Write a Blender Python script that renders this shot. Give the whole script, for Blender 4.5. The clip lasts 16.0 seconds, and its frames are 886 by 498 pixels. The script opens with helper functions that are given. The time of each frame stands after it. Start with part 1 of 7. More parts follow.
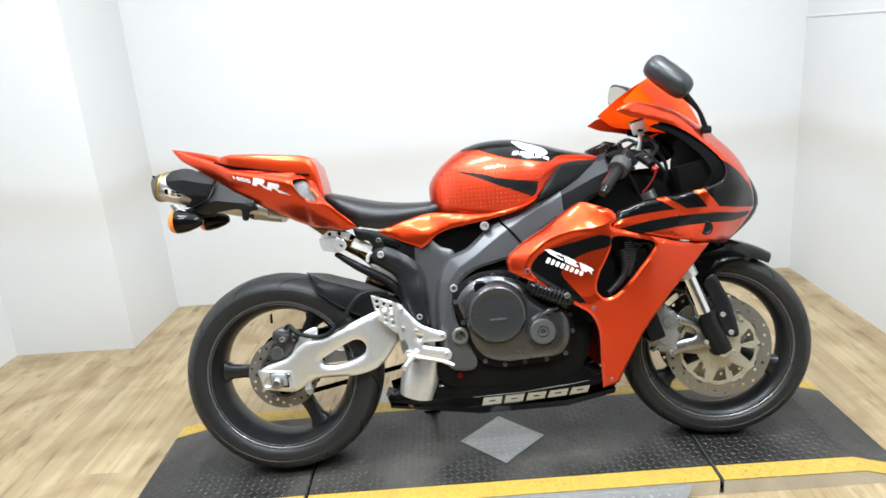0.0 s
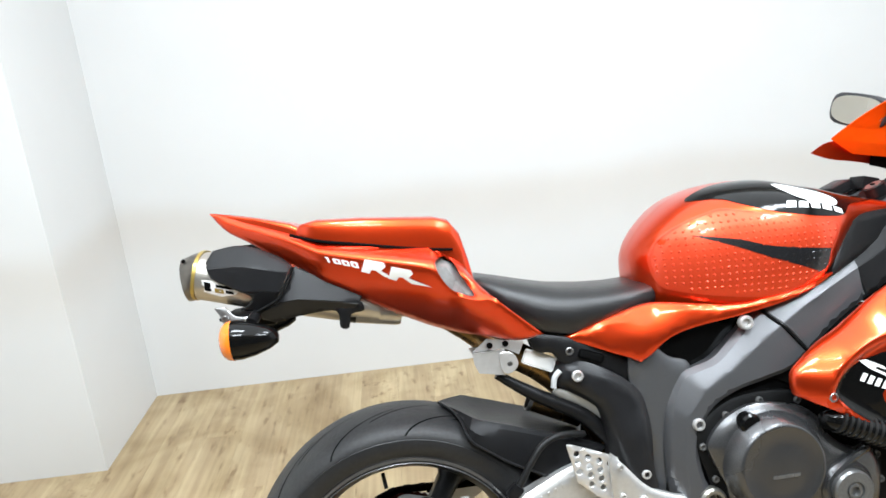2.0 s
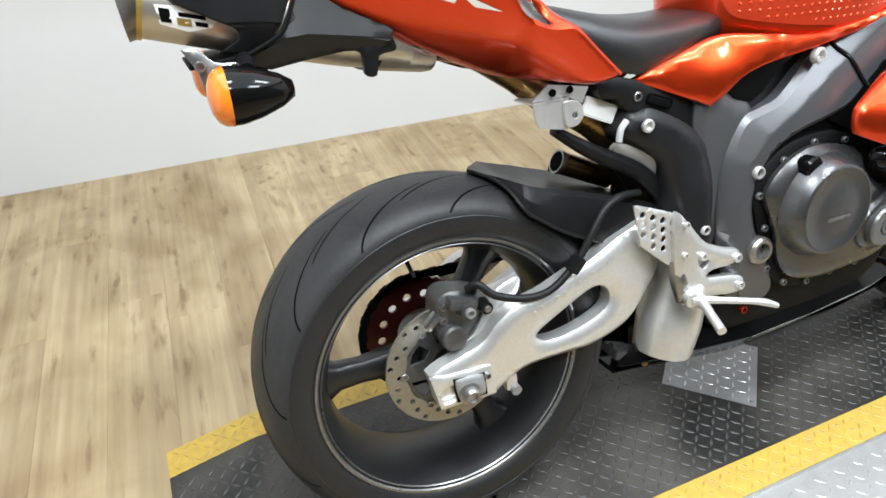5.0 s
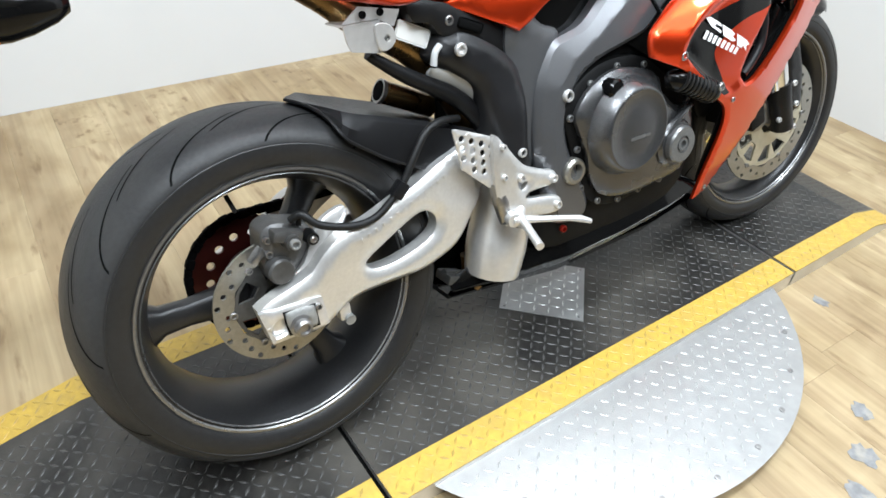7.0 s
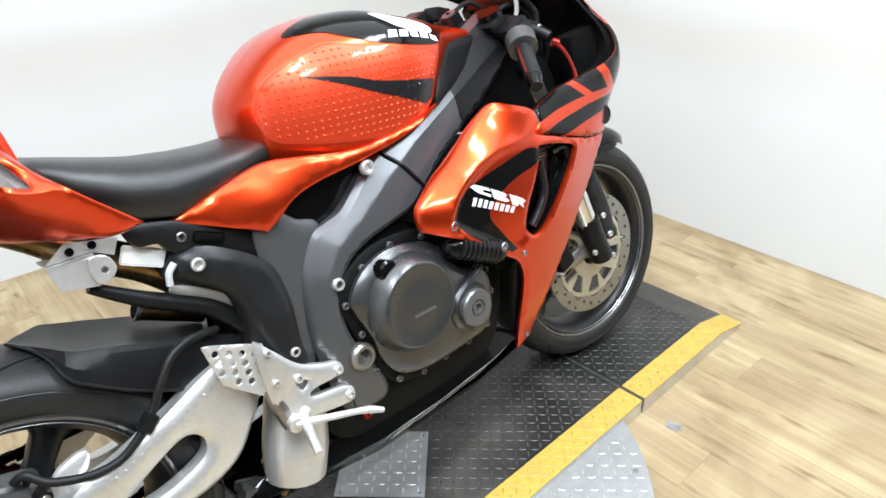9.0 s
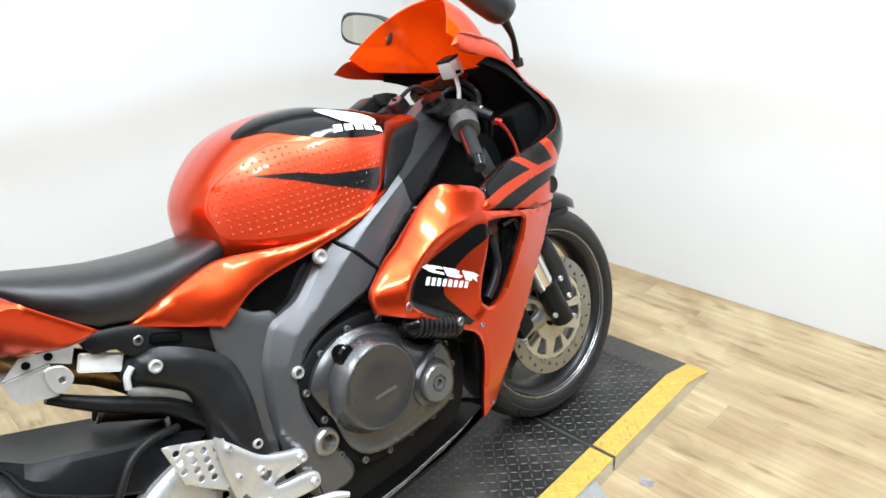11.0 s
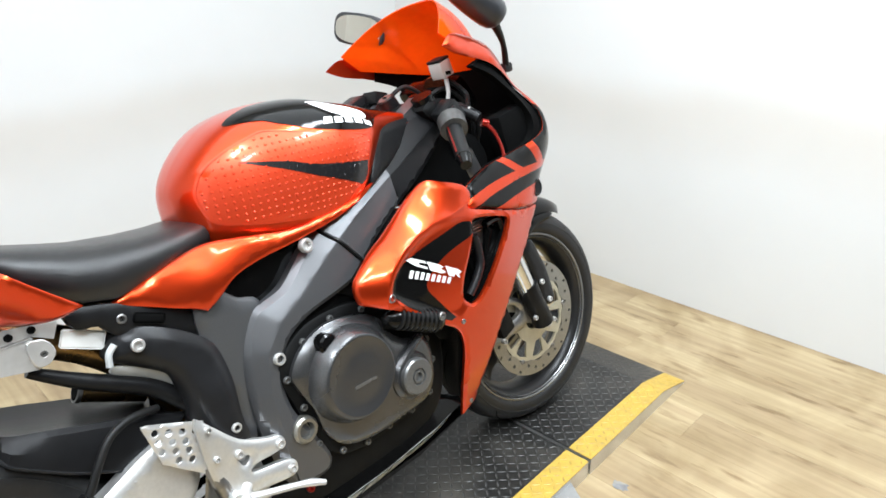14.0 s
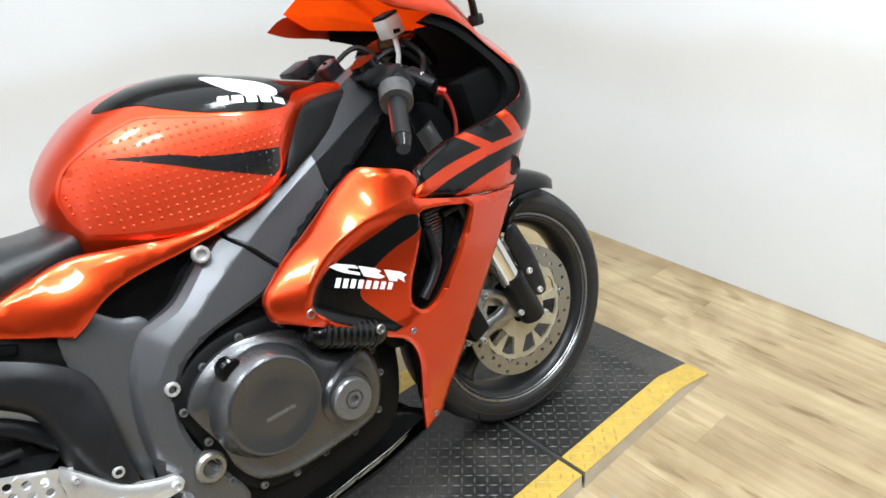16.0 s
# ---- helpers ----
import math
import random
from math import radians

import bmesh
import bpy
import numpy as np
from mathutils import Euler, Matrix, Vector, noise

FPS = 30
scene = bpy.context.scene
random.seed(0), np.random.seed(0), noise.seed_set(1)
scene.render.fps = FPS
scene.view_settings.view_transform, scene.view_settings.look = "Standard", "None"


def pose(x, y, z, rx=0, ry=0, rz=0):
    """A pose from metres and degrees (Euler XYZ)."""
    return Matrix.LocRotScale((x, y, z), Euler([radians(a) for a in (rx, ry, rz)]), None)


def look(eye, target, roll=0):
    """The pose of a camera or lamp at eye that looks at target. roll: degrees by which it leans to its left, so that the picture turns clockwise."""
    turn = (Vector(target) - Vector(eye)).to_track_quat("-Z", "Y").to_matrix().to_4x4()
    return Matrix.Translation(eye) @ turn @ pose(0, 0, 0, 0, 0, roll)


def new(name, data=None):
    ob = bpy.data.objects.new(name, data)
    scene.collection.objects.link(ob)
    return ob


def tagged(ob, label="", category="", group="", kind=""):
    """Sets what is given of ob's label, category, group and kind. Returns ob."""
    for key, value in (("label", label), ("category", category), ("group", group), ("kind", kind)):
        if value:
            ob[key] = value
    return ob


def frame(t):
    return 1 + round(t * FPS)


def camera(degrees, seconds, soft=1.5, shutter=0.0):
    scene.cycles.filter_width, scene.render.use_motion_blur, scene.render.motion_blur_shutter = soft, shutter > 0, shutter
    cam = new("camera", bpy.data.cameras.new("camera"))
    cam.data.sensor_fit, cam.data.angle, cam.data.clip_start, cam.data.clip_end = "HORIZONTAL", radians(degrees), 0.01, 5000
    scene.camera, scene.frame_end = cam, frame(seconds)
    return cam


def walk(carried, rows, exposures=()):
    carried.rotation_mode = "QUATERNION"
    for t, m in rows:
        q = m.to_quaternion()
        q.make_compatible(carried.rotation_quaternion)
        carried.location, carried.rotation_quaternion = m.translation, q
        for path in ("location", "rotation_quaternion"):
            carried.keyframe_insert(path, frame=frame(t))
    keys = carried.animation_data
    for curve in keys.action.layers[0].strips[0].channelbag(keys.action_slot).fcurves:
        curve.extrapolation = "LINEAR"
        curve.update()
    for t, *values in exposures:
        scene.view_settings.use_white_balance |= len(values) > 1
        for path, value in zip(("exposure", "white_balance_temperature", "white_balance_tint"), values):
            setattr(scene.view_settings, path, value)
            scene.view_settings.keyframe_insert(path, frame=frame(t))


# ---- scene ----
cam = camera(66, 16.0, 1.65)
# seconds, eye x y z, yaw, pitch, roll
PATH = [
    (0, 0.5665, -2.0218, 1.3416, 0.71, -16.65, -4.62),
    (0.5, 0.4954, -1.7477, 1.3452, 2.41, -14.65, -4.47),
    (1, 0.3024, -1.5414, 1.348, -1.98, -15.23, -5.34),
    (1.5, 0.1187, -1.3822, 1.3595, -8.05, -17.33, -5.03),
    (2, 0.0153, -1.1517, 1.3467, -5.34, -16.17, -5.38),
    (2.5, -0.0647, -0.955, 1.3697, -2.03, -17.95, -6.04),
    (3, -0.1723, -0.8926, 1.3612, -9.2, -20.92, -4.74),
    (3.5, -0.3136, -0.8511, 1.3546, -19.08, -21.54, -5.13),
    (4, -0.3434, -0.8118, 1.3048, -22.62, -25.53, -2.55),
    (4.5, -0.3388, -0.7931, 1.2509, -23.48, -31.75, -1.06),
    (4.7, -0.3383, -0.796, 1.2302, -22.91, -33.45, -1.22),
    (6.8, -0.3263, -0.8529, 1.1539, -33.18, -39.18, 2.87),
    (7, -0.2965, -0.861, 1.166, -37.41, -38.25, 4.13),
    (7.5, -0.23, -0.8725, 1.1847, -40.37, -36.07, 0.61),
    (8, -0.1282, -0.8841, 1.2056, -38.56, -34.35, -0.29),
    (8.5, -0.0245, -0.8991, 1.226, -40.26, -32.85, -1.36),
    (9, 0.0074, -0.9355, 1.2609, -43.16, -29.03, -0.86),
    (9.5, 0.0261, -0.9547, 1.2902, -45.8, -26.21, -3.65),
    (9.7, 0.0293, -0.96, 1.3143, -44.75, -26.47, -3.9),
    (11.8, 0.0375, -0.9885, 1.3254, -46.8, -20.8, -3.2),
    (12, 0.0378, -0.9885, 1.3254, -47.51, -19.83, -3.2),
    (12.5, 0.0311, -0.9882, 1.3265, -47.46, -20.07, -2.59),
    (13, 0.0331, -0.9933, 1.3265, -47.18, -20.46, -2.26),
    (13.5, 0.0238, -1.0006, 1.3104, -46.28, -22.37, -2.46),
    (14, 0.0102, -1.0071, 1.2984, -46.6, -23.6, -1.11),
    (14.5, -0.0213, -1.0213, 1.2823, -51.08, -26.93, 0.32),
    (15, 0.0013, -1.0147, 1.2711, -52.74, -26.81, -2.17),
    (15.5, 0.1923, -1.0615, 1.2763, -43.88, -25.03, 0.87),
    (16, 0.3522, -0.9832, 1.2833, -40.39, -28.14, -4.36),
]
walk(cam, [(t, pose(x, y, z, 90 + pitch, 0, yaw) @ pose(0, 0, 0, 0, 0, roll)) for t, x, y, z, yaw, pitch, roll in PATH], [(0, 0.29, 6300, 10), (1, 0.31, 6300, 10), (2.5, 0.27, 6300, 10), (4.5, 0.19, 6300, 10), (7, 0.25, 6200, 10), (9.5, 0.31, 6200, 10), (12, 0.29, 6300, 10), (14, 0.23, 6300, 10), (16, 0.13, 6300, 10)])

# ---- light ----
world = bpy.data.worlds.new("room_light")
scene.world = world
world.use_nodes = True
world.node_tree.nodes["Background"].inputs[0].default_value = (1.0, 0.98, 0.95, 1)
world.node_tree.nodes["Background"].inputs[1].default_value = 0.04


def area_lamp(name, place, target, size, watts, colour=(0.885, 0.955, 1.0)):
    data = bpy.data.lights.new(name, "AREA")
    data.shape, data.size, data.size_y, data.energy, data.color = "RECTANGLE", size[0], size[1], watts, colour
    ob = new(name, data)
    ob.matrix_world = look(place, target)
    return ob


CEILING = 2.75
# broad unseen fill lamp, added for soft even light
area_lamp("unseen_ceiling_fill", (0.35, -0.35, CEILING - 0.02), (0.35, -0.35, 0), (3.6, 2.9), 74)
for lx, ly in ((-0.2, -0.5), (1.3, -0.5), (-0.2, -1.6), (1.3, -1.6)):
    area_lamp("ceiling_panel_light", (lx, ly, CEILING - 0.06), (lx, ly, 0), (0.6, 0.3), 32)

# ---- materials ----
def material(name, colour, rough=0.5, metal=0.0, coat=0.0, spec=0.5, vary=0.08, scale=30.0, bump=0.0, bump_scale=200.0, rough_vary=0.08, wear=None, wear_scale=6.0, wear_amount=0.3, random_tint=0.0):
    """A principled surface with colour and gloss that vary at two scales, a fine relief and, if asked, worn patches."""
    m = bpy.data.materials.new(name)
    m.use_nodes = True
    nt = m.node_tree
    n, l = nt.nodes, nt.links
    b = n["Principled BSDF"]
    b.inputs["Metallic"].default_value = metal
    b.inputs["Coat Weight"].default_value = coat
    b.inputs["Coat Roughness"].default_value = 0.06
    b.inputs["Specular IOR Level"].default_value = spec
    co = n.new("ShaderNodeTexCoord")
    big = n.new("ShaderNodeTexNoise")
    big.inputs["Scale"].default_value, big.inputs["Detail"].default_value = wear_scale, 6
    fine = n.new("ShaderNodeTexNoise")
    fine.inputs["Scale"].default_value, fine.inputs["Detail"].default_value = scale, 4
    l.new(co.outputs["Object"], big.inputs["Vector"])
    l.new(co.outputs["Object"], fine.inputs["Vector"])
    ramp = n.new("ShaderNodeValToRGB")
    lo = [max(0, c * (1 - vary)) for c in colour]
    hi = [min(1, c * (1 + vary)) for c in colour]
    ramp.color_ramp.elements[0].position, ramp.color_ramp.elements[1].position = 0.3, 0.7
    ramp.color_ramp.elements[0].color, ramp.color_ramp.elements[1].color = (*lo, 1), (*hi, 1)
    l.new(fine.outputs["Fac"], ramp.inputs["Fac"])
    out = ramp.outputs["Color"]
    if wear:
        mask = n.new("ShaderNodeValToRGB")
        mask.color_ramp.elements[0].position, mask.color_ramp.elements[1].position = 0.48, 0.68
        mask.color_ramp.elements[1].color = (wear_amount, wear_amount, wear_amount, 1)
        l.new(big.outputs["Fac"], mask.inputs["Fac"])
        mix = n.new("ShaderNodeMix")
        mix.data_type = "RGBA"
        l.new(mask.outputs["Color"], mix.inputs["Factor"])
        l.new(out, mix.inputs[6])
        mix.inputs[7].default_value = (*wear, 1)
        out = mix.outputs[2]
    if random_tint:
        info = n.new("ShaderNodeObjectInfo")
        span = n.new("ShaderNodeMapRange")
        span.inputs["To Min"].default_value, span.inputs["To Max"].default_value = 1 - random_tint, 1 + random_tint
        l.new(info.outputs["Random"], span.inputs["Value"])
        tint = n.new("ShaderNodeHueSaturation")
        l.new(span.outputs["Result"], tint.inputs["Value"])
        l.new(out, tint.inputs["Color"])
        out = tint.outputs["Color"]
    l.new(out, b.inputs["Base Color"])
    rr = n.new("ShaderNodeMapRange")
    rr.inputs["To Min"].default_value, rr.inputs["To Max"].default_value = max(0.02, rough - rough_vary), min(1, rough + rough_vary)
    l.new(big.outputs["Fac"], rr.inputs["Value"])
    l.new(rr.outputs["Result"], b.inputs["Roughness"])
    if bump:
        grain = n.new("ShaderNodeTexNoise")
        grain.inputs["Scale"].default_value, grain.inputs["Detail"].default_value = bump_scale, 3
        l.new(co.outputs["Object"], grain.inputs["Vector"])
        bm_node = n.new("ShaderNodeBump")
        bm_node.inputs["Strength"].default_value, bm_node.inputs["Distance"].default_value = bump, 0.002
        l.new(grain.outputs["Fac"], bm_node.inputs["Height"])
        l.new(bm_node.outputs["Normal"], b.inputs["Normal"])
    return m


M = {
    "orange": material("candy_orange_paint", (0.66, 0.05, 0.008), 0.29, metal=0.9, coat=0.5, spec=0.3, vary=0.06, scale=900, wear_scale=2.0, rough_vary=0.05),
    "black_gloss": material("black_lacquer", (0.003, 0.003, 0.003), 0.09, spec=0.22, vary=0.1, rough_vary=0.03),
    "black_satin": material("black_satin_plastic", (0.0075, 0.0075, 0.008), 0.34, vary=0.15, bump=0.15, bump_scale=900, wear=(0.016, 0.016, 0.016), wear_amount=0.25, spec=0.16),
    "black_matt": material("black_matt_plastic", (0.005, 0.005, 0.005), 0.6, spec=0.1, vary=0.2, bump=0.2, bump_scale=700),
    "frame": material("dark_grey_frame_enamel", (0.112, 0.113, 0.118), 0.33, metal=0.62, vary=0.07, scale=700, bump=0.05, bump_scale=1500, rough_vary=0.04),
    "frame_light": material("mid_grey_frame_enamel", (0.105, 0.107, 0.112), 0.35, metal=0.6, vary=0.08, scale=700, bump=0.05, bump_scale=1500),
    "engine": material("graphite_engine_enamel", (0.095, 0.095, 0.097), 0.27, metal=0.78, vary=0.12, scale=400, bump=0.05, bump_scale=1100),
    "engine_light": material("worn_graphite_enamel", (0.15, 0.15, 0.147), 0.3, metal=0.6, vary=0.12, scale=200),
    "alloy": material("brushed_alloy", (0.62, 0.61, 0.595), 0.34, metal=0.65, vary=0.05, scale=90, wear=(0.5, 0.49, 0.46), wear_amount=0.3, wear_scale=9, bump=0.06, bump_scale=700),
    "cast": material("cast_alloy", (0.68, 0.675, 0.66), 0.33, metal=0.75, vary=0.05, scale=160, bump=0.1, bump_scale=700, wear=(0.48, 0.46, 0.43), wear_amount=0.35, wear_scale=8),
    "steel": material("dull_steel", (0.3, 0.295, 0.29), 0.32, metal=0.9, vary=0.12, scale=120),
    "chrome": material("polished_chrome", (0.78, 0.78, 0.78), 0.1, metal=1.0, vary=0.03, rough_vary=0.03),
    "caliper": material("grey_caliper_enamel", (0.085, 0.084, 0.082), 0.42, metal=0.45, vary=0.15, scale=90, bump=0.12, bump_scale=500, wear=(0.035, 0.032, 0.028), wear_amount=0.5, wear_scale=30),
    "rotor": material("brake_rotor_steel", (0.29, 0.28, 0.25), 0.34, metal=0.8, vary=0.08, scale=200),
    "sprocket": material("dark_red_sprocket", (0.05, 0.008, 0.006), 0.35, metal=0.6, vary=0.15),
    "yellow_worn": material("rubbed_yellow_bars", (0.47, 0.31, 0.055), 0.4, vary=0.2, scale=30, wear=(0.18, 0.135, 0.05), wear_amount=0.6, wear_scale=12),
    "charcoal": material("charcoal_satin_plastic", (0.011, 0.011, 0.0118), 0.3, vary=0.12, bump=0.12, bump_scale=900, spec=0.24),
    "lip": material("rim_lip_highlight", (0.2, 0.2, 0.2), 0.28, metal=0.8, vary=0.1, scale=80),
    "residue": material("grey_tape_residue", (0.2, 0.2, 0.2), 0.7, vary=0.2, scale=60, wear=(0.42, 0.38, 0.3), wear_amount=0.6, wear_scale=25),
    "caliper_light": material("dusty_grey_caliper", (0.26, 0.26, 0.25), 0.48, metal=0.35, vary=0.12, scale=120, bump=0.12, bump_scale=500, wear=(0.13, 0.125, 0.115), wear_amount=0.5, wear_scale=30),
    "cap": material("heat_tinted_cap_steel", (0.17, 0.155, 0.135), 0.3, metal=0.85, vary=0.15, scale=30, wear=(0.06, 0.055, 0.05), wear_amount=0.6, wear_scale=14),
    "shell": material("grey_black_mirror_shell", (0.02, 0.0205, 0.023), 0.3, vary=0.1, bump=0.1, bump_scale=900, spec=0.5),
    "tread_rubber": material("scuffed_tread_rubber", (0.02, 0.02, 0.0205), 0.45, vary=0.25, scale=160, bump=0.2, bump_scale=900, wear=(0.036, 0.0355, 0.034), wear_amount=0.5, wear_scale=6, spec=0.3),
    "rotor_carrier": material("pale_rotor_carrier", (0.5, 0.465, 0.36), 0.4, metal=0.6, vary=0.1),
    "rim": material("charcoal_rim_enamel", (0.022, 0.022, 0.023), 0.33, metal=0.45, vary=0.12, scale=200, wear=(0.04, 0.038, 0.035), wear_amount=0.3, wear_scale=9),
    "rubber": material("tyre_rubber", (0.013, 0.013, 0.0134), 0.42, vary=0.2, scale=120, bump=0.15, bump_scale=700, wear=(0.02, 0.0195, 0.0185), wear_amount=0.4, wear_scale=7, spec=0.35),
    # near-black, also laid where only shade darkens grooves, gaps and cavities
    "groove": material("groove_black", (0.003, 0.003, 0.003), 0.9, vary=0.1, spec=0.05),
    "vinyl": material("black_seat_vinyl", (0.009, 0.009, 0.0095), 0.3, spec=0.5, vary=0.15, bump=0.25, bump_scale=1400, wear=(0.03, 0.03, 0.031), wear_amount=0.4),
    "brass": material("heat_tinted_pipe", (0.2, 0.125, 0.05), 0.28, metal=0.9, vary=0.25, scale=25, wear=(0.05, 0.032, 0.018), wear_amount=0.7, wear_scale=14),
    "titanium": material("muffler_titanium", (0.5, 0.47, 0.42), 0.36, metal=0.85, vary=0.08, scale=45, wear=(0.34, 0.29, 0.2), wear_amount=0.4, wear_scale=10),
    "white": material("white_decal", (0.8, 0.8, 0.78), 0.35, coat=0.5, vary=0.02),
    "amber": material("amber_lens", (0.85, 0.2, 0.01), 0.2, coat=0.8, vary=0.05),
    "red": material("red_anodised", (0.24, 0.014, 0.008), 0.3, metal=0.7, vary=0.08),
    "gold": material("gold_anodised", (0.34, 0.22, 0.06), 0.3, metal=0.85, vary=0.08),
    "grey_plastic": material("pale_grey_plastic", (0.4, 0.41, 0.41), 0.45, vary=0.06),
    "reservoir": material("smoky_reservoir_plastic", (0.42, 0.41, 0.39), 0.3, vary=0.06),
    "yellow": material("yellow_edge_paint", (0.5, 0.33, 0.055), 0.42, vary=0.1, scale=70, bump=0.2, bump_scale=260, wear=(0.34, 0.24, 0.07), wear_amount=0.4, wear_scale=22),
    "mat_black": material("black_tread_plate", (0.023, 0.0218, 0.0202), 0.33, metal=0.25, vary=0.3, scale=60, bump=0.25, bump_scale=300, wear=(0.105, 0.096, 0.082), wear_amount=0.8, wear_scale=3.5),
    "tread_black": material("worn_tread_bars", (0.046, 0.0445, 0.042), 0.42, metal=0.2, vary=0.3, scale=40, wear=(0.085, 0.083, 0.08), wear_amount=0.6, wear_scale=2.6),
    "plate": material("bare_tread_plate", (0.36, 0.36, 0.355), 0.4, metal=0.6, vary=0.08, scale=40, bump=0.1, bump_scale=300, wear=(0.33, 0.325, 0.31), wear_amount=0.5, wear_scale=5),
    "tread_bright": material("bright_tread_bars", (0.47, 0.47, 0.465), 0.38, metal=0.6, vary=0.1, scale=50),
    # dark tone of the added rear walls, set to deepen reflections
    "dim_wall": material("unseen_dark_wall", (0.12, 0.12, 0.12), 0.7, vary=0.1, scale=3, bump=0.05, bump_scale=60),
    "ceiling": material("white_ceiling_paint", (0.85, 0.85, 0.84), 0.8, vary=0.015),
    "amber_strip": material("yellow_weld_band", (0.42, 0.3, 0.08), 0.35, metal=0.7),
    # the tinted screen's brown reflection is put into the dial's colour
    "dial": material("dial_brown_reflection", (0.11, 0.03, 0.014), 0.2, vary=0.3, scale=60),
    "rubber_dark": material("hose_rubber", (0.007, 0.007, 0.007), 0.5, spec=0.25, vary=0.15),
    "mirror": material("mirror_glass", (0.6, 0.57, 0.5), 0.03, metal=1.0, vary=0.01, rough_vary=0.01),
}


def grip_film():
    """Textured film over the paint; its ceiling sheen is put into a lighter orange."""
    m = material("grip_film_sheen", (0.70, 0.062, 0.018), 0.34, coat=0.4, metal=0.6, vary=0.05, scale=400)
    return m


M["film"] = grip_film()
M["film_black"] = material("clear_grip_film_over_black", (0.008, 0.008, 0.009), 0.24, coat=0.2)


def tinted_screen():
    """Orange see-through plastic: tinted light passes, the surface reflects."""
    m = bpy.data.materials.new("orange_tinted_acrylic")
    m.use_nodes = True
    n, l = m.node_tree.nodes, m.node_tree.links
    n.clear()
    o = n.new("ShaderNodeOutputMaterial")
    clear = n.new("ShaderNodeBsdfTransparent")
    clear.inputs[0].default_value = (1.0, 0.3, 0.03, 1)
    body = n.new("ShaderNodeBsdfPrincipled")
    body.inputs["Base Color"].default_value = (1.0, 0.12, 0.004, 1)
    body.inputs["Roughness"].default_value = 0.12
    haze = n.new("ShaderNodeTexNoise")
    haze.inputs["Scale"].default_value = 18
    amount = n.new("ShaderNodeMapRange")
    amount.inputs["To Min"].default_value, amount.inputs["To Max"].default_value = 0.42, 0.52
    mix = n.new("ShaderNodeMixShader")
    l.new(haze.outputs["Fac"], amount.inputs["Value"])
    l.new(amount.outputs["Result"], mix.inputs[0])
    l.new(clear.outputs[0], mix.inputs[1])
    l.new(body.outputs[0], mix.inputs[2])
    l.new(mix.outputs[0], o.inputs[0])
    return m


M["screen"] = tinted_screen()


def wood():
    """Pale oak laminate: streaks along the board, blotches, a shade of its own for each board."""
    m = bpy.data.materials.new("pale_oak_laminate")
    m.use_nodes = True
    n, l = m.node_tree.nodes, m.node_tree.links
    b = n["Principled BSDF"]
    co, info = n.new("ShaderNodeTexCoord"), n.new("ShaderNodeObjectInfo")
    shift = n.new("ShaderNodeVectorMath")
    shift.operation = "MULTIPLY_ADD"
    comb = n.new("ShaderNodeCombineXYZ")
    for k in range(3):
        l.new(info.outputs["Random"], comb.inputs[k])
    shift.inputs[1].default_value = (37, 53, 11)
    l.new(comb.outputs[0], shift.inputs[0])
    l.new(co.outputs["Object"], shift.inputs[2])

    def layer(size, detail, lo, hi, a, z):
        mp = n.new("ShaderNodeMapping")
        mp.inputs["Scale"].default_value = size
        l.new(shift.outputs[0], mp.inputs["Vector"])
        t = n.new("ShaderNodeTexNoise")
        t.inputs["Scale"].default_value, t.inputs["Detail"].default_value = 1.0, detail
        l.new(mp.outputs[0], t.inputs["Vector"])
        r = n.new("ShaderNodeValToRGB")
        r.color_ramp.elements[0].position, r.color_ramp.elements[1].position = lo, hi
        r.color_ramp.elements[0].color, r.color_ramp.elements[1].color = (*a, 1), (*z, 1)
        l.new(t.outputs["Fac"], r.inputs["Fac"])
        return r.outputs["Color"]

    ground = layer((13, 0.55, 1), 3, 0.41, 0.58, (0.345, 0.258, 0.148), (0.42, 0.328, 0.192))
    streak = layer((70, 2.0, 1), 5, 0.34, 0.66, (0.84, 0.82, 0.79), (1.08, 1.08, 1.08))
    knots = layer((30, 6, 1), 5, 0.58, 0.72, (1, 1, 1), (0.5, 0.42, 0.33))
    cloud = layer((7, 2.2, 1), 4, 0.5, 0.75, (1, 1, 1), (0.72, 0.68, 0.62))
    one, two, three = n.new("ShaderNodeMix"), n.new("ShaderNodeMix"), n.new("ShaderNodeMix")
    for mix, x, y in ((one, ground, streak), (two, one.outputs[2], knots), (three, two.outputs[2], cloud)):
        mix.data_type, mix.blend_type = "RGBA", "MULTIPLY"
        mix.inputs["Factor"].default_value = 0.8
        l.new(x, mix.inputs[6])
        l.new(y, mix.inputs[7])
    span = n.new("ShaderNodeMapRange")
    span.inputs["To Min"].default_value, span.inputs["To Max"].default_value = 0.98, 1.02
    l.new(info.outputs["Random"], span.inputs["Value"])
    tint = n.new("ShaderNodeHueSaturation")
    l.new(span.outputs["Result"], tint.inputs["Value"])
    l.new(three.outputs[2], tint.inputs["Color"])
    # scuffs and dust that run across the boards
    place, soil, ramp, four = n.new("ShaderNodeNewGeometry"), n.new("ShaderNodeTexNoise"), n.new("ShaderNodeValToRGB"), n.new("ShaderNodeMix")
    soil.inputs["Scale"].default_value, soil.inputs["Detail"].default_value, soil.inputs["Distortion"].default_value = 2.2, 7, 1.6
    l.new(place.outputs["Position"], soil.inputs["Vector"])
    ramp.color_ramp.elements[0].position, ramp.color_ramp.elements[1].position = 0.42, 0.7
    ramp.color_ramp.elements[0].color, ramp.color_ramp.elements[1].color = (1.06, 1.06, 1.06, 1), (0.74, 0.69, 0.61, 1)
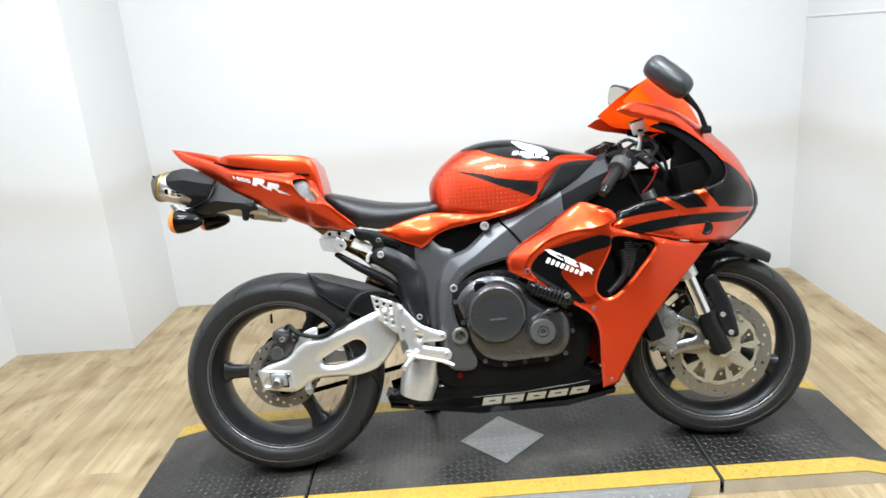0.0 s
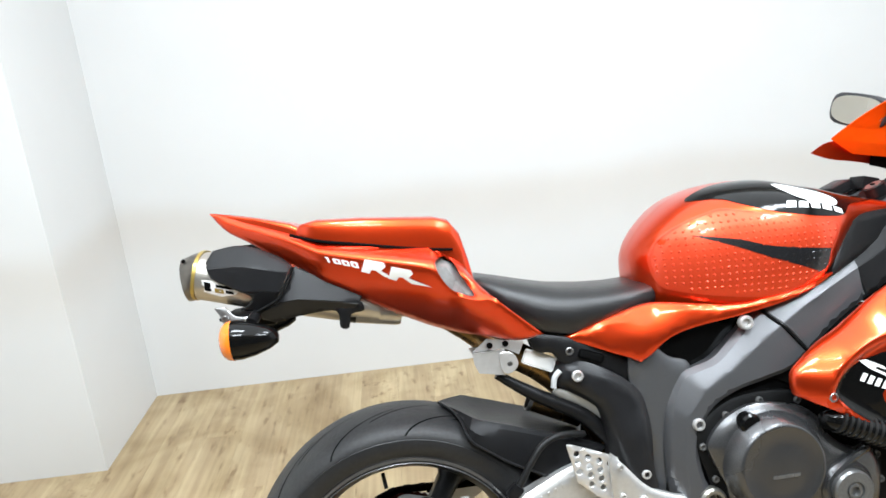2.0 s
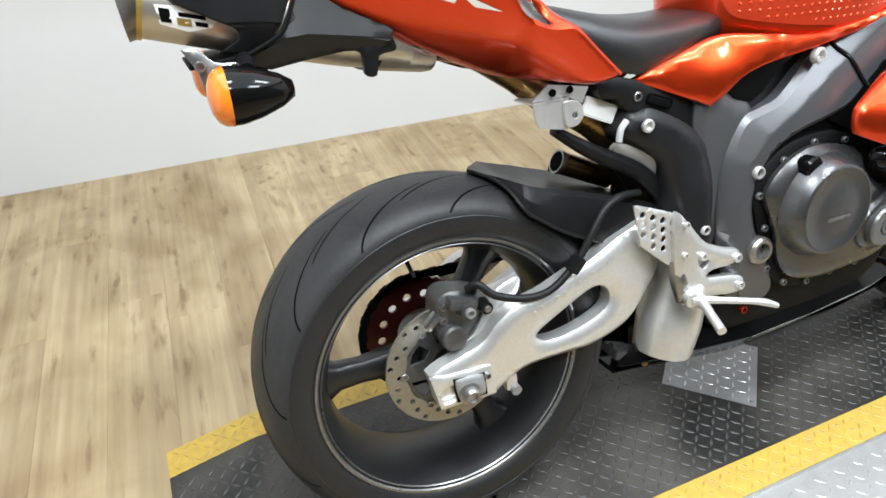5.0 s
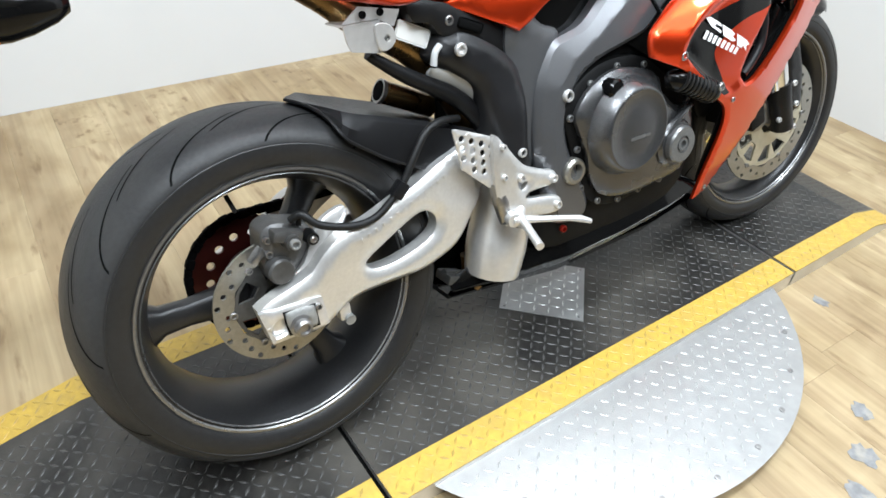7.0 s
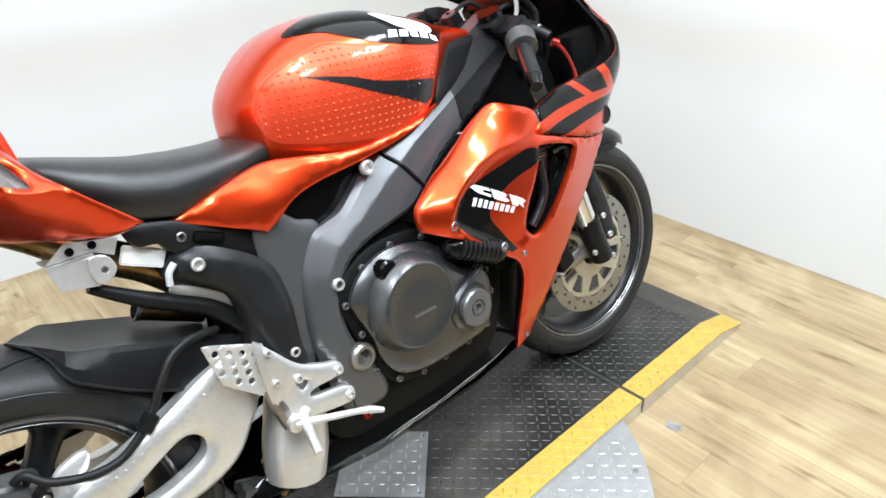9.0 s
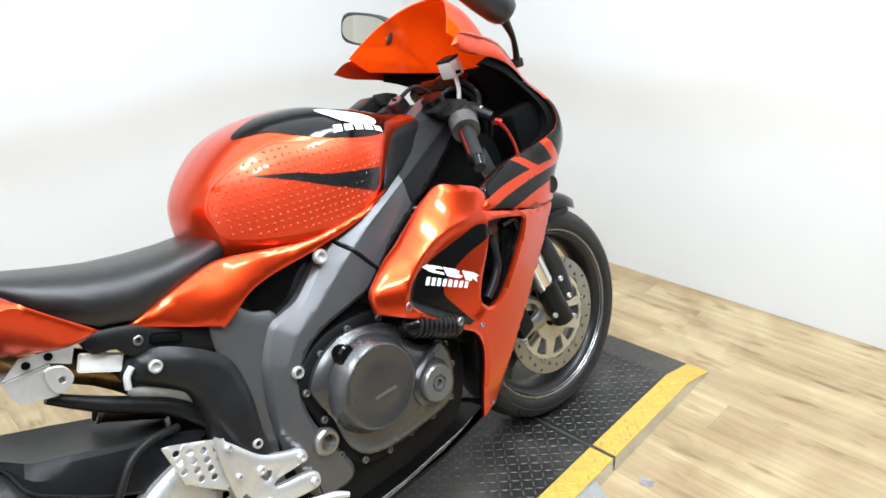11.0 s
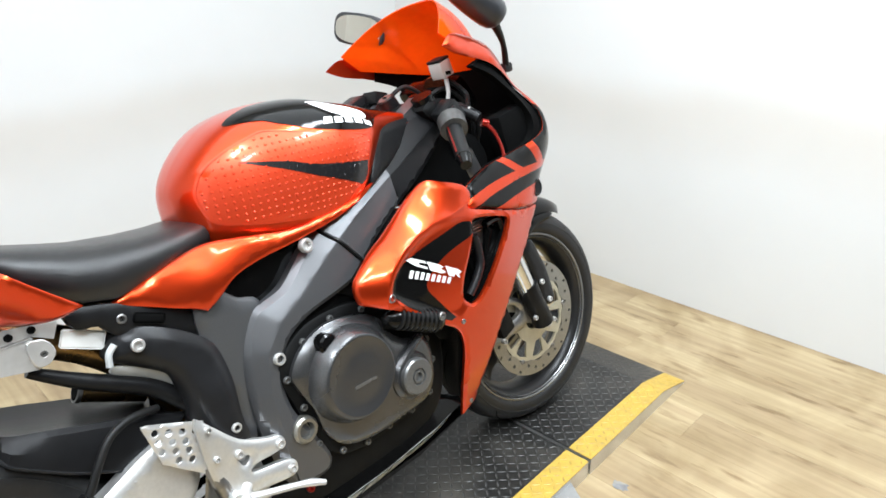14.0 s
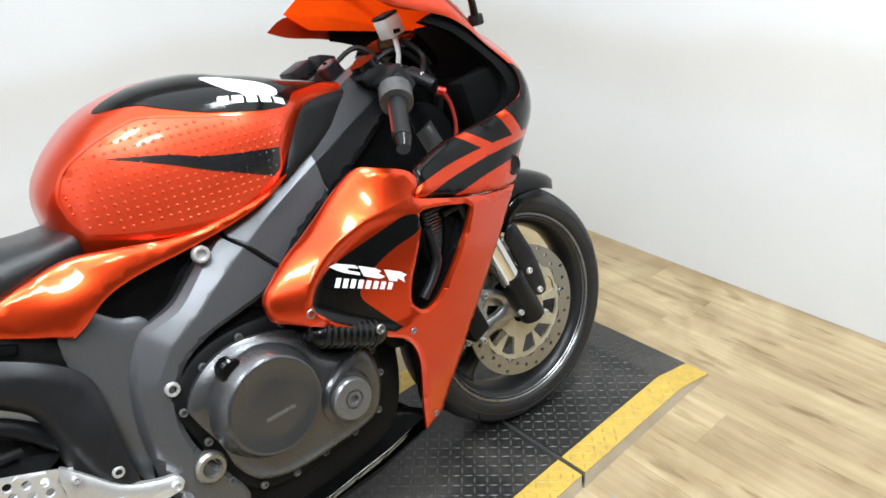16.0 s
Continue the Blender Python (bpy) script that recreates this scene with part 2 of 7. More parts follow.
    l.new(soil.outputs["Fac"], ramp.inputs["Fac"])
    four.data_type, four.blend_type = "RGBA", "MULTIPLY"
    four.inputs["Factor"].default_value = 0.9
    l.new(tint.outputs["Color"], four.inputs[6])
    l.new(ramp.outputs["Color"], four.inputs[7])
    l.new(four.outputs[2], b.inputs["Base Color"])
    gloss = n.new("ShaderNodeMapRange")
    gloss.inputs["From Min"].default_value, gloss.inputs["From Max"].default_value = 0.35, 0.65
    gloss.inputs["To Min"].default_value, gloss.inputs["To Max"].default_value = 0.33, 0.48
    l.new(soil.outputs["Fac"], gloss.inputs["Value"])
    l.new(gloss.outputs["Result"], b.inputs["Roughness"])
    b.inputs["Specular IOR Level"].default_value = 0.5
    return m


M["wood"] = wood()
M["joint"] = material("board_joint", (0.27, 0.2, 0.12), 0.7)


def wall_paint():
    """White emulsion with a soft tan band along handlebar height: uneven lamp light put into the colour."""
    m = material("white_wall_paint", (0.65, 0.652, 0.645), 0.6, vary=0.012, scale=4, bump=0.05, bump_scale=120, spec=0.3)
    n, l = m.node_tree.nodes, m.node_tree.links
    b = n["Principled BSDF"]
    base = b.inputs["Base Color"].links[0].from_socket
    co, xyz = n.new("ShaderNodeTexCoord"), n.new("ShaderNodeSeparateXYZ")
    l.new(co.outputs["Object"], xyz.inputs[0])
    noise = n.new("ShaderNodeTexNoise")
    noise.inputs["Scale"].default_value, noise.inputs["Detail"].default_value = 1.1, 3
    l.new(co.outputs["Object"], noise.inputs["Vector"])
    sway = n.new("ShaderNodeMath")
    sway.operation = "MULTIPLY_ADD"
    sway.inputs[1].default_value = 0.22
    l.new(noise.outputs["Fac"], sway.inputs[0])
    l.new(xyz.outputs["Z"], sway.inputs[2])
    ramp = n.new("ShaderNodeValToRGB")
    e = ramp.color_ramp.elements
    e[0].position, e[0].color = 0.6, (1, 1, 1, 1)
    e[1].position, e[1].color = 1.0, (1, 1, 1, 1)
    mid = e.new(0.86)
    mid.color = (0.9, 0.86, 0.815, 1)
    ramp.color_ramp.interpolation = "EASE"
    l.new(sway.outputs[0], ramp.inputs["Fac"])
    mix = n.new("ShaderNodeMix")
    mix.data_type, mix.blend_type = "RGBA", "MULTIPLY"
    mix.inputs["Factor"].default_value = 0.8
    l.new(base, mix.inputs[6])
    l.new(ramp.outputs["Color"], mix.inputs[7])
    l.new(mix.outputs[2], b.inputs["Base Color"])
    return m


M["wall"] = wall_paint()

# ---- shape helpers ----
from mathutils.bvhtree import BVHTree
from mathutils.geometry import delaunay_2d_cdt

TREES = {}


def finish(name, bm, mat, smooth=40):
    me = bpy.data.meshes.new(name)
    bm.normal_update()
    bm.to_mesh(me)
    me.materials.append(mat)
    if smooth:
        me.shade_smooth()
        me.set_sharp_from_angle(angle=radians(smooth))
    return me


def part(name, bm, mat, parent, label="", smooth=40, keep="", extra=()):
    """Links a bmesh as one mesh object under a thing or a part."""
    if keep:
        TREES[keep] = BVHTree.FromBMesh(bm)
    ob = new(name, finish(name, bm, mat, smooth))
    for m in extra:
        ob.data.materials.append(m)
    bm.free()
    ob.parent = parent
    return tagged(ob, label=label)


def from_lists(verts, faces, kinds=None):
    bm = bmesh.new()
    vs = [bm.verts.new(v) for v in verts]
    for k, f in enumerate(faces):
        try:
            face = bm.faces.new([vs[i] for i in f])
            if kinds and k < len(kinds):
                face.material_index = kinds[k]
        except ValueError:
            pass
    bmesh.ops.recalc_face_normals(bm, faces=bm.faces)
    return bm


def curve(pts, n=5, closed=True):
    """A smooth line through points; a point with a third, true value is a corner."""
    out, k = [], len(pts)
    dims = 2
    for i in range(k if closed else k - 1):
        p1, p2 = pts[i], pts[(i + 1) % k]
        p0 = pts[i - 1] if closed or i else p1
        p3 = pts[(i + 2) % k] if closed or i < k - 2 else p2
        if len(p1) > dims and p1[dims]:
            p0 = p1
        if len(p2) > dims and p2[dims]:
            p3 = p2
        a, b, c, d = (np.array(q[:dims], float) for q in (p0, p1, p2, p3))
        for s in range(n):
            t = s / n
            out.append(0.5 * (2 * b + (c - a) * t + (2 * a - 5 * b + 4 * c - d) * t * t + (3 * b - a - 3 * c + d) * t**3))
    if not closed:
        out.append(np.array(pts[-1][:dims], float))
    return np.array(out)


def curve3(pts, n=6):
    out, k = [], len(pts)
    P = [np.array(p, float) for p in pts]
    for i in range(k - 1):
        a, b, c, d = P[max(i - 1, 0)], P[i], P[i + 1], P[min(i + 2, k - 1)]
        for s in range(n):
            t = s / n
            out.append(0.5 * (2 * b + (c - a) * t + (2 * a - 5 * b + 4 * c - d) * t * t + (3 * b - a - 3 * c + d) * t**3))
    out.append(P[-1])
    return out


def inside(poly, q):
    x, y = q[:, 0][:, None], q[:, 1][:, None]
    a, b = poly, np.roll(poly, -1, 0)
    cross = (a[:, 1] > y) != (b[:, 1] > y)
    with np.errstate(divide="ignore", invalid="ignore"):
        at = (b[:, 0] - a[:, 0]) * (y - a[:, 1]) / (b[:, 1] - a[:, 1]) + a[:, 0]
    return (cross & (x < at)).sum(1) % 2 == 1


def border_distance(polys, q):
    best = np.full(len(q), 9.0)
    for poly in polys:
        a, b = poly, np.roll(poly, -1, 0)
        d = b - a
        t = np.clip(((q[:, None] - a) * d).sum(-1) / np.maximum((d**2).sum(-1), 1e-12), 0, 1)
        best = np.minimum(best, np.linalg.norm(q[:, None] - (a + t[..., None] * d), axis=-1).min(1))
    return best


def sheet(outline, holes=(), step=0.015, inset=0.0, marks=()):
    """Triangles that fill an outline less its holes: points and index triples."""
    polys = [np.array(outline)] + [np.array(h) for h in holes]
    pts, edges = [], []
    for poly in polys:
        base = len(pts)
        pts += [tuple(p) for p in poly]
        edges += [(base + i, base + (i + 1) % len(poly)) for i in range(len(poly))]
    for poly in marks:
        base = len(pts)
        pts += [tuple(p) for p in poly]
        edges += [(base + i, base + (i + 1) % len(poly)) for i in range(len(poly))]
    lo, hi = polys[0].min(0), polys[0].max(0)
    gx, gy = np.meshgrid(np.arange(lo[0] + step / 2, hi[0], step), np.arange(lo[1] + step / 2, hi[1], step * 0.87))
    gx[1::2] += step / 2
    grid = np.stack([gx.ravel(), gy.ravel()], -1)
    if inset:
        extra = []
        for poly in polys:
            tang = np.roll(poly, -1, 0) - np.roll(poly, 1, 0)
            nrm = np.stack([-tang[:, 1], tang[:, 0]], -1)
            nrm /= np.maximum(np.linalg.norm(nrm, axis=1, keepdims=True), 1e-9)
            extra += [poly + nrm * inset, poly - nrm * inset]
        extra = np.concatenate(extra)
        extra = extra[border_distance(polys, extra) > inset * 0.9]
        grid = np.concatenate([grid[border_distance(polys, grid) > inset + step * 0.45], extra]) if len(grid) else extra
    elif len(grid):
        grid = grid[border_distance(polys, grid) > step * 0.45]
    if len(grid):
        ok = inside(polys[0], grid)
        for h in polys[1:]:
            ok &= ~inside(h, grid)
        pts += [tuple(p) for p in grid[ok]]
    v, _, f, *_ = delaunay_2d_cdt([Vector(p) for p in pts], edges, [], 0, 1e-7)
    v = np.array([tuple(p) for p in v])
    f = np.array([tuple(t) for t in f if len(t) == 3])
    mid = v[f].mean(1)
    ok = inside(polys[0], mid)
    for h in polys[1:]:
        ok &= ~inside(h, mid)
    used, f = np.unique(f[ok], return_inverse=True)
    return v[used], f.reshape(-1, 3), polys


def panel(outline, width, thick, side=-1, holes=(), step=0.016, edge=0.005, marks=()):
    """A curved sheet with rounded edges, seen from the side as outline in (length, height); width(u, w) is its distance from the middle plane. marks: areas (outline, slot) painted with another of its materials, the later on top."""
    v, f, polys = sheet(outline, holes, step, edge * 1.3 if edge else 0, [m[0] for m in marks])
    kinds = np.zeros(len(f), int)
    for area, slot in marks:
        kinds[inside(np.array(area), v[f].mean(1))] = slot
    out = np.array([width(u, w) for u, w in v])
    if edge:
        d = np.clip(border_distance(polys, v) / (edge * 1.3), 0, 1)
        out = out - edge * (1 - np.sqrt(np.maximum(0, 1 - (1 - d) ** 2)))
    inner = np.array([width(u, w) for u, w in v]) - thick
    n = len(v)
    verts = [(u, side * o, w) for (u, w), o in zip(v, out)] + [(u, side * i, w) for (u, w), i in zip(v, inner)]
    faces = [tuple(t) for t in f] + [tuple(t[::-1] + n) for t in f]
    count = {}
    for a, b, c in f:
        for e in ((a, b), (b, c), (c, a)):
            key = (min(e), max(e))
            count[key] = (count.get(key, (0,))[0] + 1, e)
    faces += [(a, b, b + n, a + n) for k, (a, b) in count.values() if k == 1]
    return from_lists(verts, faces, [int(k) for k in kinds])


def flat(v):
    return lambda u, w: v


def plate_spline(controls):
    """A smooth surface through (u, w, width) controls (thin-plate spline)."""
    c = np.array(controls, float)
    p, z = c[:, :2], c[:, 2]

    def phi(r2):
        return np.where(r2 > 0, r2 * np.log(np.maximum(r2, 1e-12)), 0)

    k = phi(((p[:, None] - p) ** 2).sum(-1)) + np.eye(len(p)) * 2e-4
    q = np.c_[np.ones(len(p)), p]
    a = np.block([[k, q], [q.T, np.zeros((3, 3))]])
    s = np.linalg.solve(a, np.r_[z, 0, 0, 0])

    def width(u, w):
        r = phi(((p - (u, w)) ** 2).sum(-1))
        return float(r @ s[:-3] + s[-3] + s[-2] * u + s[-1] * w)

    return width


def decal(outline, tree, off=0.0012, side=-1, step=0.012, holes=(), aim=0.0):
    """A thin film laid on a kept surface, with its outline seen from the side, or from an angle above it."""
    v, f, _ = sheet(outline, holes, step)
    way = Vector((0, -side * math.cos(aim), -math.sin(aim)))
    rise = Vector((0, -side * math.sin(aim), math.cos(aim)))
    hit = {}
    for i, (u, s) in enumerate(v):
        at, nrm, *_ = TREES[tree].ray_cast(Vector((u, 0, 0)) + rise * s - way * 1.5, way)
        if at:
            hit[i] = at + (nrm if nrm.dot(way) < 0 else -nrm) * off
    keys = list(hit)
    back = {i: n for n, i in enumerate(keys)}
    return from_lists([hit[i] for i in keys], [[back[i] for i in t] for t in f if all(i in hit for i in t)])


def tube(pts, radius, sides=10, smooth=6, flatten=1.0):
    """A round bar along a line through points. radius: one value, or one for each point."""
    path = curve3(pts, smooth) if smooth > 1 else [np.array(p, float) for p in pts]
    rr = np.interp(np.linspace(0, 1, len(path)), np.linspace(0, 1, len(radius)), radius) if isinstance(radius, (list, tuple)) else np.full(len(path), radius)
    verts, faces, ref = [], [], None
    for i, p in enumerate(path):
        d = Vector(path[min(i + 1, len(path) - 1)] - path[max(i - 1, 0)]).normalized()
        ref = ref or d.orthogonal().normalized()
        ref = (ref - d * ref.dot(d)).normalized()
        up = d.cross(ref)
        for s in range(sides):
            a = 2 * math.pi * s / sides
            verts.append(Vector(p) + (ref * math.cos(a) + up * math.sin(a) * flatten) * float(rr[i]))
    for i in range(len(path) - 1):
        for s in range(sides):
            faces.append((i * sides + s, i * sides + (s + 1) % sides, (i + 1) * sides + (s + 1) % sides, (i + 1) * sides + s))
    faces += [tuple(range(sides)), tuple(range(len(path) * sides - 1, (len(path) - 1) * sides - 1, -1))]
    return from_lists(verts, faces)


def lathe(profile, u, w, sides=48, closed=False, v0=0.0):
    """A profile of (radius, v) turned round a cross-wise axle at (u, w)."""
    verts, faces, k = [], [], len(profile)
    for s in range(sides):
        a = 2 * math.pi * s / sides
        verts += [(u + r * math.cos(a), v + v0, w + r * math.sin(a)) for r, v in profile]
    for s in range(sides):
        t = (s + 1) % sides
        for i in range(k if closed else k - 1):
            j = (i + 1) % k
            faces.append((s * k + i, s * k + j, t * k + j, t * k + i))
    if not closed:
        for i in (0, k - 1):
            if profile[i][0] > 1e-6:
                faces.append(tuple(s * k + i for s in range(sides)))
    bm = from_lists(verts, faces)
    bmesh.ops.remove_doubles(bm, verts=bm.verts, dist=1e-5)
    bmesh.ops.recalc_face_normals(bm, faces=bm.faces)
    return bm


def loft(rings, caps=True):
    """A skin over rings with as many points each."""
    k = len(rings[0])
    verts = [p for r in rings for p in r]
    faces = [(i * k + s, i * k + (s + 1) % k, (i + 1) * k + (s + 1) % k, (i + 1) * k + s) for i in range(len(rings) - 1) for s in range(k)]
    if caps:
        faces += [tuple(range(k)), tuple(range((len(rings) - 1) * k, len(rings) * k))]
    return from_lists(verts, faces)


def block(size, m, bevel=0.003, segments=2):
    bm = bmesh.new()
    bmesh.ops.create_cube(bm, size=1)
    bmesh.ops.scale(bm, vec=size, verts=bm.verts)
    if bevel:
        bmesh.ops.bevel(bm, geom=bm.edges[:], offset=bevel, segments=segments, affect="EDGES", profile=0.6)
    bmesh.ops.transform(bm, matrix=m, verts=bm.verts)
    return bm


def join(*meshes):
    bm = meshes[0]
    for other in meshes[1:]:
        me = bpy.data.meshes.new("tmp")
        other.to_mesh(me)
        bm.from_mesh(me)
        bpy.data.meshes.remove(me)
        other.free()
    return bm


def ring_pts(n, r, u=0.0, w=0.0, phase=0.0):
    return np.array([(u + r * math.cos(phase + 2 * math.pi * i / n), w + r * math.sin(phase + 2 * math.pi * i / n)) for i in range(n)])


def bolt(u, v, w, r=0.007, h=0.006, side=-1, hollow=True):
    """A hexagon-socket screw head that faces sideways."""
    pr = [(r * 0.98, 0), (r, h * 0.75), (r * 0.85, h), (r * 0.6, h), (r * 0.56, h * 0.25), (0.0, h * 0.25)] if hollow else [(r, 0), (r, h * 0.7), (r * 0.7, h), (0.0, h)]
    return lathe([(a, side * b) for a, b in pr], u, w, 12, v0=v)

# ---- the room ----
ROOM = Matrix.Rotation(radians(-2.0), 4, "Z")


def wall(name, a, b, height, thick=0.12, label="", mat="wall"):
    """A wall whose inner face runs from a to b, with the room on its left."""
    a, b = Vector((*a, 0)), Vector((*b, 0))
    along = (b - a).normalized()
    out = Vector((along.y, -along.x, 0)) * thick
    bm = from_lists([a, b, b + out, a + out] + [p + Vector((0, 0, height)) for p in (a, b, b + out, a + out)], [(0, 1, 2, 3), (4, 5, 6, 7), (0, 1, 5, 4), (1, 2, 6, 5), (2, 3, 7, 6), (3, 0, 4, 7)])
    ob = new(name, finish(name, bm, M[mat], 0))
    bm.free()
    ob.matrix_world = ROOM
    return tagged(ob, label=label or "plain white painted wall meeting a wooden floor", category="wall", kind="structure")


XL, XJ, XR, YJ, YB, YF = -1.71, -1.10, 2.387, 1.105, 1.67, -4.6
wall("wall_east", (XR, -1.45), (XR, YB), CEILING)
# unseen rear walls, added and darkened so flanks reflect less light
DIM = "unseen dark grey wall added behind the camera to darken reflections"
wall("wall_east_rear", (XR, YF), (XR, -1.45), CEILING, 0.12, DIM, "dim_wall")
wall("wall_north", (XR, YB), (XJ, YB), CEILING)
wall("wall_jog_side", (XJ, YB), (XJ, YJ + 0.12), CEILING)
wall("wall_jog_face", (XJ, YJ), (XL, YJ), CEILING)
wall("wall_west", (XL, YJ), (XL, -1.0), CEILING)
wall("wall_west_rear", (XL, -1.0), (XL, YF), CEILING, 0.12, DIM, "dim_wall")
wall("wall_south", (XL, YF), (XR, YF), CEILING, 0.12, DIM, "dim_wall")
bm = block((4.6, 6.7, 0.1), Matrix.Translation((0.35, -1.45, CEILING + 0.05)), 0)
ceiling = new("ceiling", finish("ceiling", bm, M["ceiling"], 0))
bm.free()
ceiling.matrix_world = ROOM
tagged(ceiling, "plain white painted ceiling", "ceiling", kind="structure")
bm = block((0.004, 2.6, 0.01), Matrix.Translation((XR - 0.002, 0.37, 1.335)), 0.002)
strip = new("trim_east", finish("trim_east", bm, M["wall"], 0))
bm.free()
strip.matrix_world = ROOM
tagged(strip, "thin pale horizontal trim strip on a white wall", "trim", kind="structure")

# ---- the turntable platform ----
CX, HALF, TOP = 0.69, 0.304, 0.05
S1, S2, FOOT1, FOOT2 = 0.066, 1.312, -0.515, 1.888
KINK1, KINK2 = -0.335, 1.735


def deck_z(x):
    if x < S1:
        return float(np.interp(x, (FOOT1, KINK1, S1), (0.005, TOP - 0.006, TOP)))
    return float(np.interp(x, (S2, KINK2, FOOT2), (TOP, TOP - 0.004, 0.005)))


def slab(x0, x1, y0, y1, lift, depth=None, skew=0.0):
    """A slab on the deck's line from x0 to x1; depth: its thickness, or None down to the floor."""
    xs = sorted({x0, x1, *[x for x in (KINK1, KINK2) if x0 < x < x1]})
    rings = []
    for x in xs:
        z = deck_z(min(max(x, FOOT1), FOOT2)) + lift
        low = 0.0 if depth is None else z - depth
        rings.append([(x, y0, low), (x, y1, low), (x, y1, z), (x, y0, z)])
    return loft(rings)


platform = new("turntable_platform")
platform.location.y = 0.006
tagged(platform, "low black diamond-plate motorcycle platform with yellow edges and ramps", "platform")
E1 = 0.006
part("deck", slab(S1 + E1, S2 - E1, -HALF, HALF, -0.002), M["cast"], platform, "grey metal body of the deck", 0)
part("rear_ramp", slab(FOOT1, S1 - E1, -HALF, HALF, -0.002), M["cast"], platform, "grey metal ramp sloping to the floor", 0)
part("front_ramp", slab(S2 + E1, FOOT2, -HALF, HALF, -0.002), M["cast"], platform, "grey metal ramp sloping to the floor", 0)
for x0, x1 in ((S1 + E1, S2 - E1), (FOOT1, S1 - E1), (S2 + E1, FOOT2)):
    part("tread_plate", slab(x0, x1, -HALF + 0.07, HALF - 0.07, 0.001, 0.002), M["mat_black"], platform, "worn black diamond tread plate", 0)
    for s in (-1, 1):
        ya, yb = sorted((s * HALF, s * (HALF - 0.07)))
        part("edge_stripe", slab(x0, x1, ya, yb, 0.0015, 0.002), M["yellow"], platform, "yellow painted edge stripe", 0)


# near-black strips set under the joints to paint their shade
for x in (S1, S2):
    part("joint_strip", block((0.03, 2 * HALF - 0.01, 0.02), Matrix.Translation((x, 0, TOP - 0.024)), 0), M["groove"], platform, "near-black strip giving the shade in the ramp joint", 0)


def treads(name, spots, height, mat, owner, label, size=(0.023, 0.0062, 0.0011)):
    """Raised lozenge bars, turned one way and the other in turn."""
    verts, faces = [], []
    long, wide, high = size
    for x, y, turn in spots:
        c, s = math.cos(turn), math.sin(turn)
        base = len(verts)
        for a, b, h in ((-0.5, 0, 0), (0, -0.5, 0), (0.5, 0, 0), (0, 0.5, 0), (-0.2, 0, 1), (0.2, 0, 1), (0, -0.22, 1), (0, 0.22, 1)):
            px_, py_ = x + c * a * long - s * b * wide, y + s * a * long + c * b * wide
            verts.append((px_, py_, height(px_) + h * high))
        faces += [tuple(base + i for i in f) for f in ((0, 1, 6, 4), (1, 2, 5, 6), (2, 3, 7, 5), (3, 0, 4, 7), (4, 6, 5, 7))]
    me = bpy.data.meshes.new(name)
    me.from_pydata(verts, [], faces)
    me.materials.append(mat)
    ob = new(name, me)
    ob.parent = owner
    return tagged(ob, label=label, kind="stuff")


def lattice(x0, x1, y0, y1, pitch, keep, phase=0):
    rng = random.Random(4 + phase)
    out = []
    for i in range(int((x1 - x0) / pitch) + 1):
        for j in range(int((y1 - y0) / pitch) + 1):
            x, y = x0 + i * pitch, y0 + j * pitch
            if keep(x, y):
                out.append((x, y, radians(45 if (i + j) % 2 else -45) + rng.uniform(-0.03, 0.03)))
    return out


PITCH = 0.021
off_insert = lambda x, y: abs(x - CX) + abs(y) > 0.155
clear = lambda x, y: abs(x - S1) > 0.02 and abs(x - S2) > 0.02
treads("tread_relief", lattice(FOOT1 + 0.02, FOOT2 - 0.02, -HALF + 0.085, HALF - 0.085, PITCH, lambda x, y: off_insert(x, y) and clear(x, y)), lambda x: deck_z(x) + 0.001, M["tread_black"], platform, "worn raised bars of the black tread plate")
treads("stripe_relief", lattice(FOOT1 + 0.02, FOOT2 - 0.02, -HALF + 0.012, -HALF + 0.065, PITCH, clear, 1) + lattice(FOOT1 + 0.02, FOOT2 - 0.02, HALF - 0.055, HALF - 0.01, PITCH, clear, 2), lambda x: deck_z(x) + 0.0015, M["yellow_worn"], platform, "rubbed raised bars painted yellow")
d = 0.142
bm = from_lists([(CX - d, 0, TOP), (CX, -d, TOP), (CX + d, 0, TOP), (CX, d, TOP), (CX - d, 0, TOP + 0.003), (CX, -d, TOP + 0.003), (CX + d, 0, TOP + 0.003), (CX, d, TOP + 0.003)], [(0, 1, 2, 3), (4, 5, 6, 7), (0, 1, 5, 4), (1, 2, 6, 5), (2, 3, 7, 6), (3, 0, 4, 7)])
insert = part("diamond_insert", bm, M["plate"], platform, "bare diamond-shaped tread plate insert", 0)
treads("insert_relief", lattice(CX - d, CX + d, -d, d, 0.024, lambda x, y: abs(x - CX) + abs(y) < d - 0.016), lambda x: TOP + 0.003, M["tread_bright"], insert, "bright raised bars")
for a in range(4):
    x, y = CX + math.cos(a * math.pi / 2) * (d - 0.016), math.sin(a * math.pi / 2) * (d - 0.016)
    part("screw", lathe([(0.004, 0), (0.004, 0.0015), (0.0, 0.0022)], 0, 0, 10), M["steel"], insert).matrix_basis = Matrix.Translation((x, y, TOP + 0.003)) @ Matrix.Rotation(radians(90), 4, "X")

disc = new("turntable_disc")
tagged(disc, "round bare metal tread-plate turntable disc under the platform", "turntable")
RD, ZD = 0.612, 0.036
bm = lathe([(RD - 0.004, ZD - 0.004), (RD - 0.001, ZD - 0.0005), (RD - 0.006, ZD), (0.0, ZD), (0.0, ZD - 0.004)], 0, 0, 96, True)
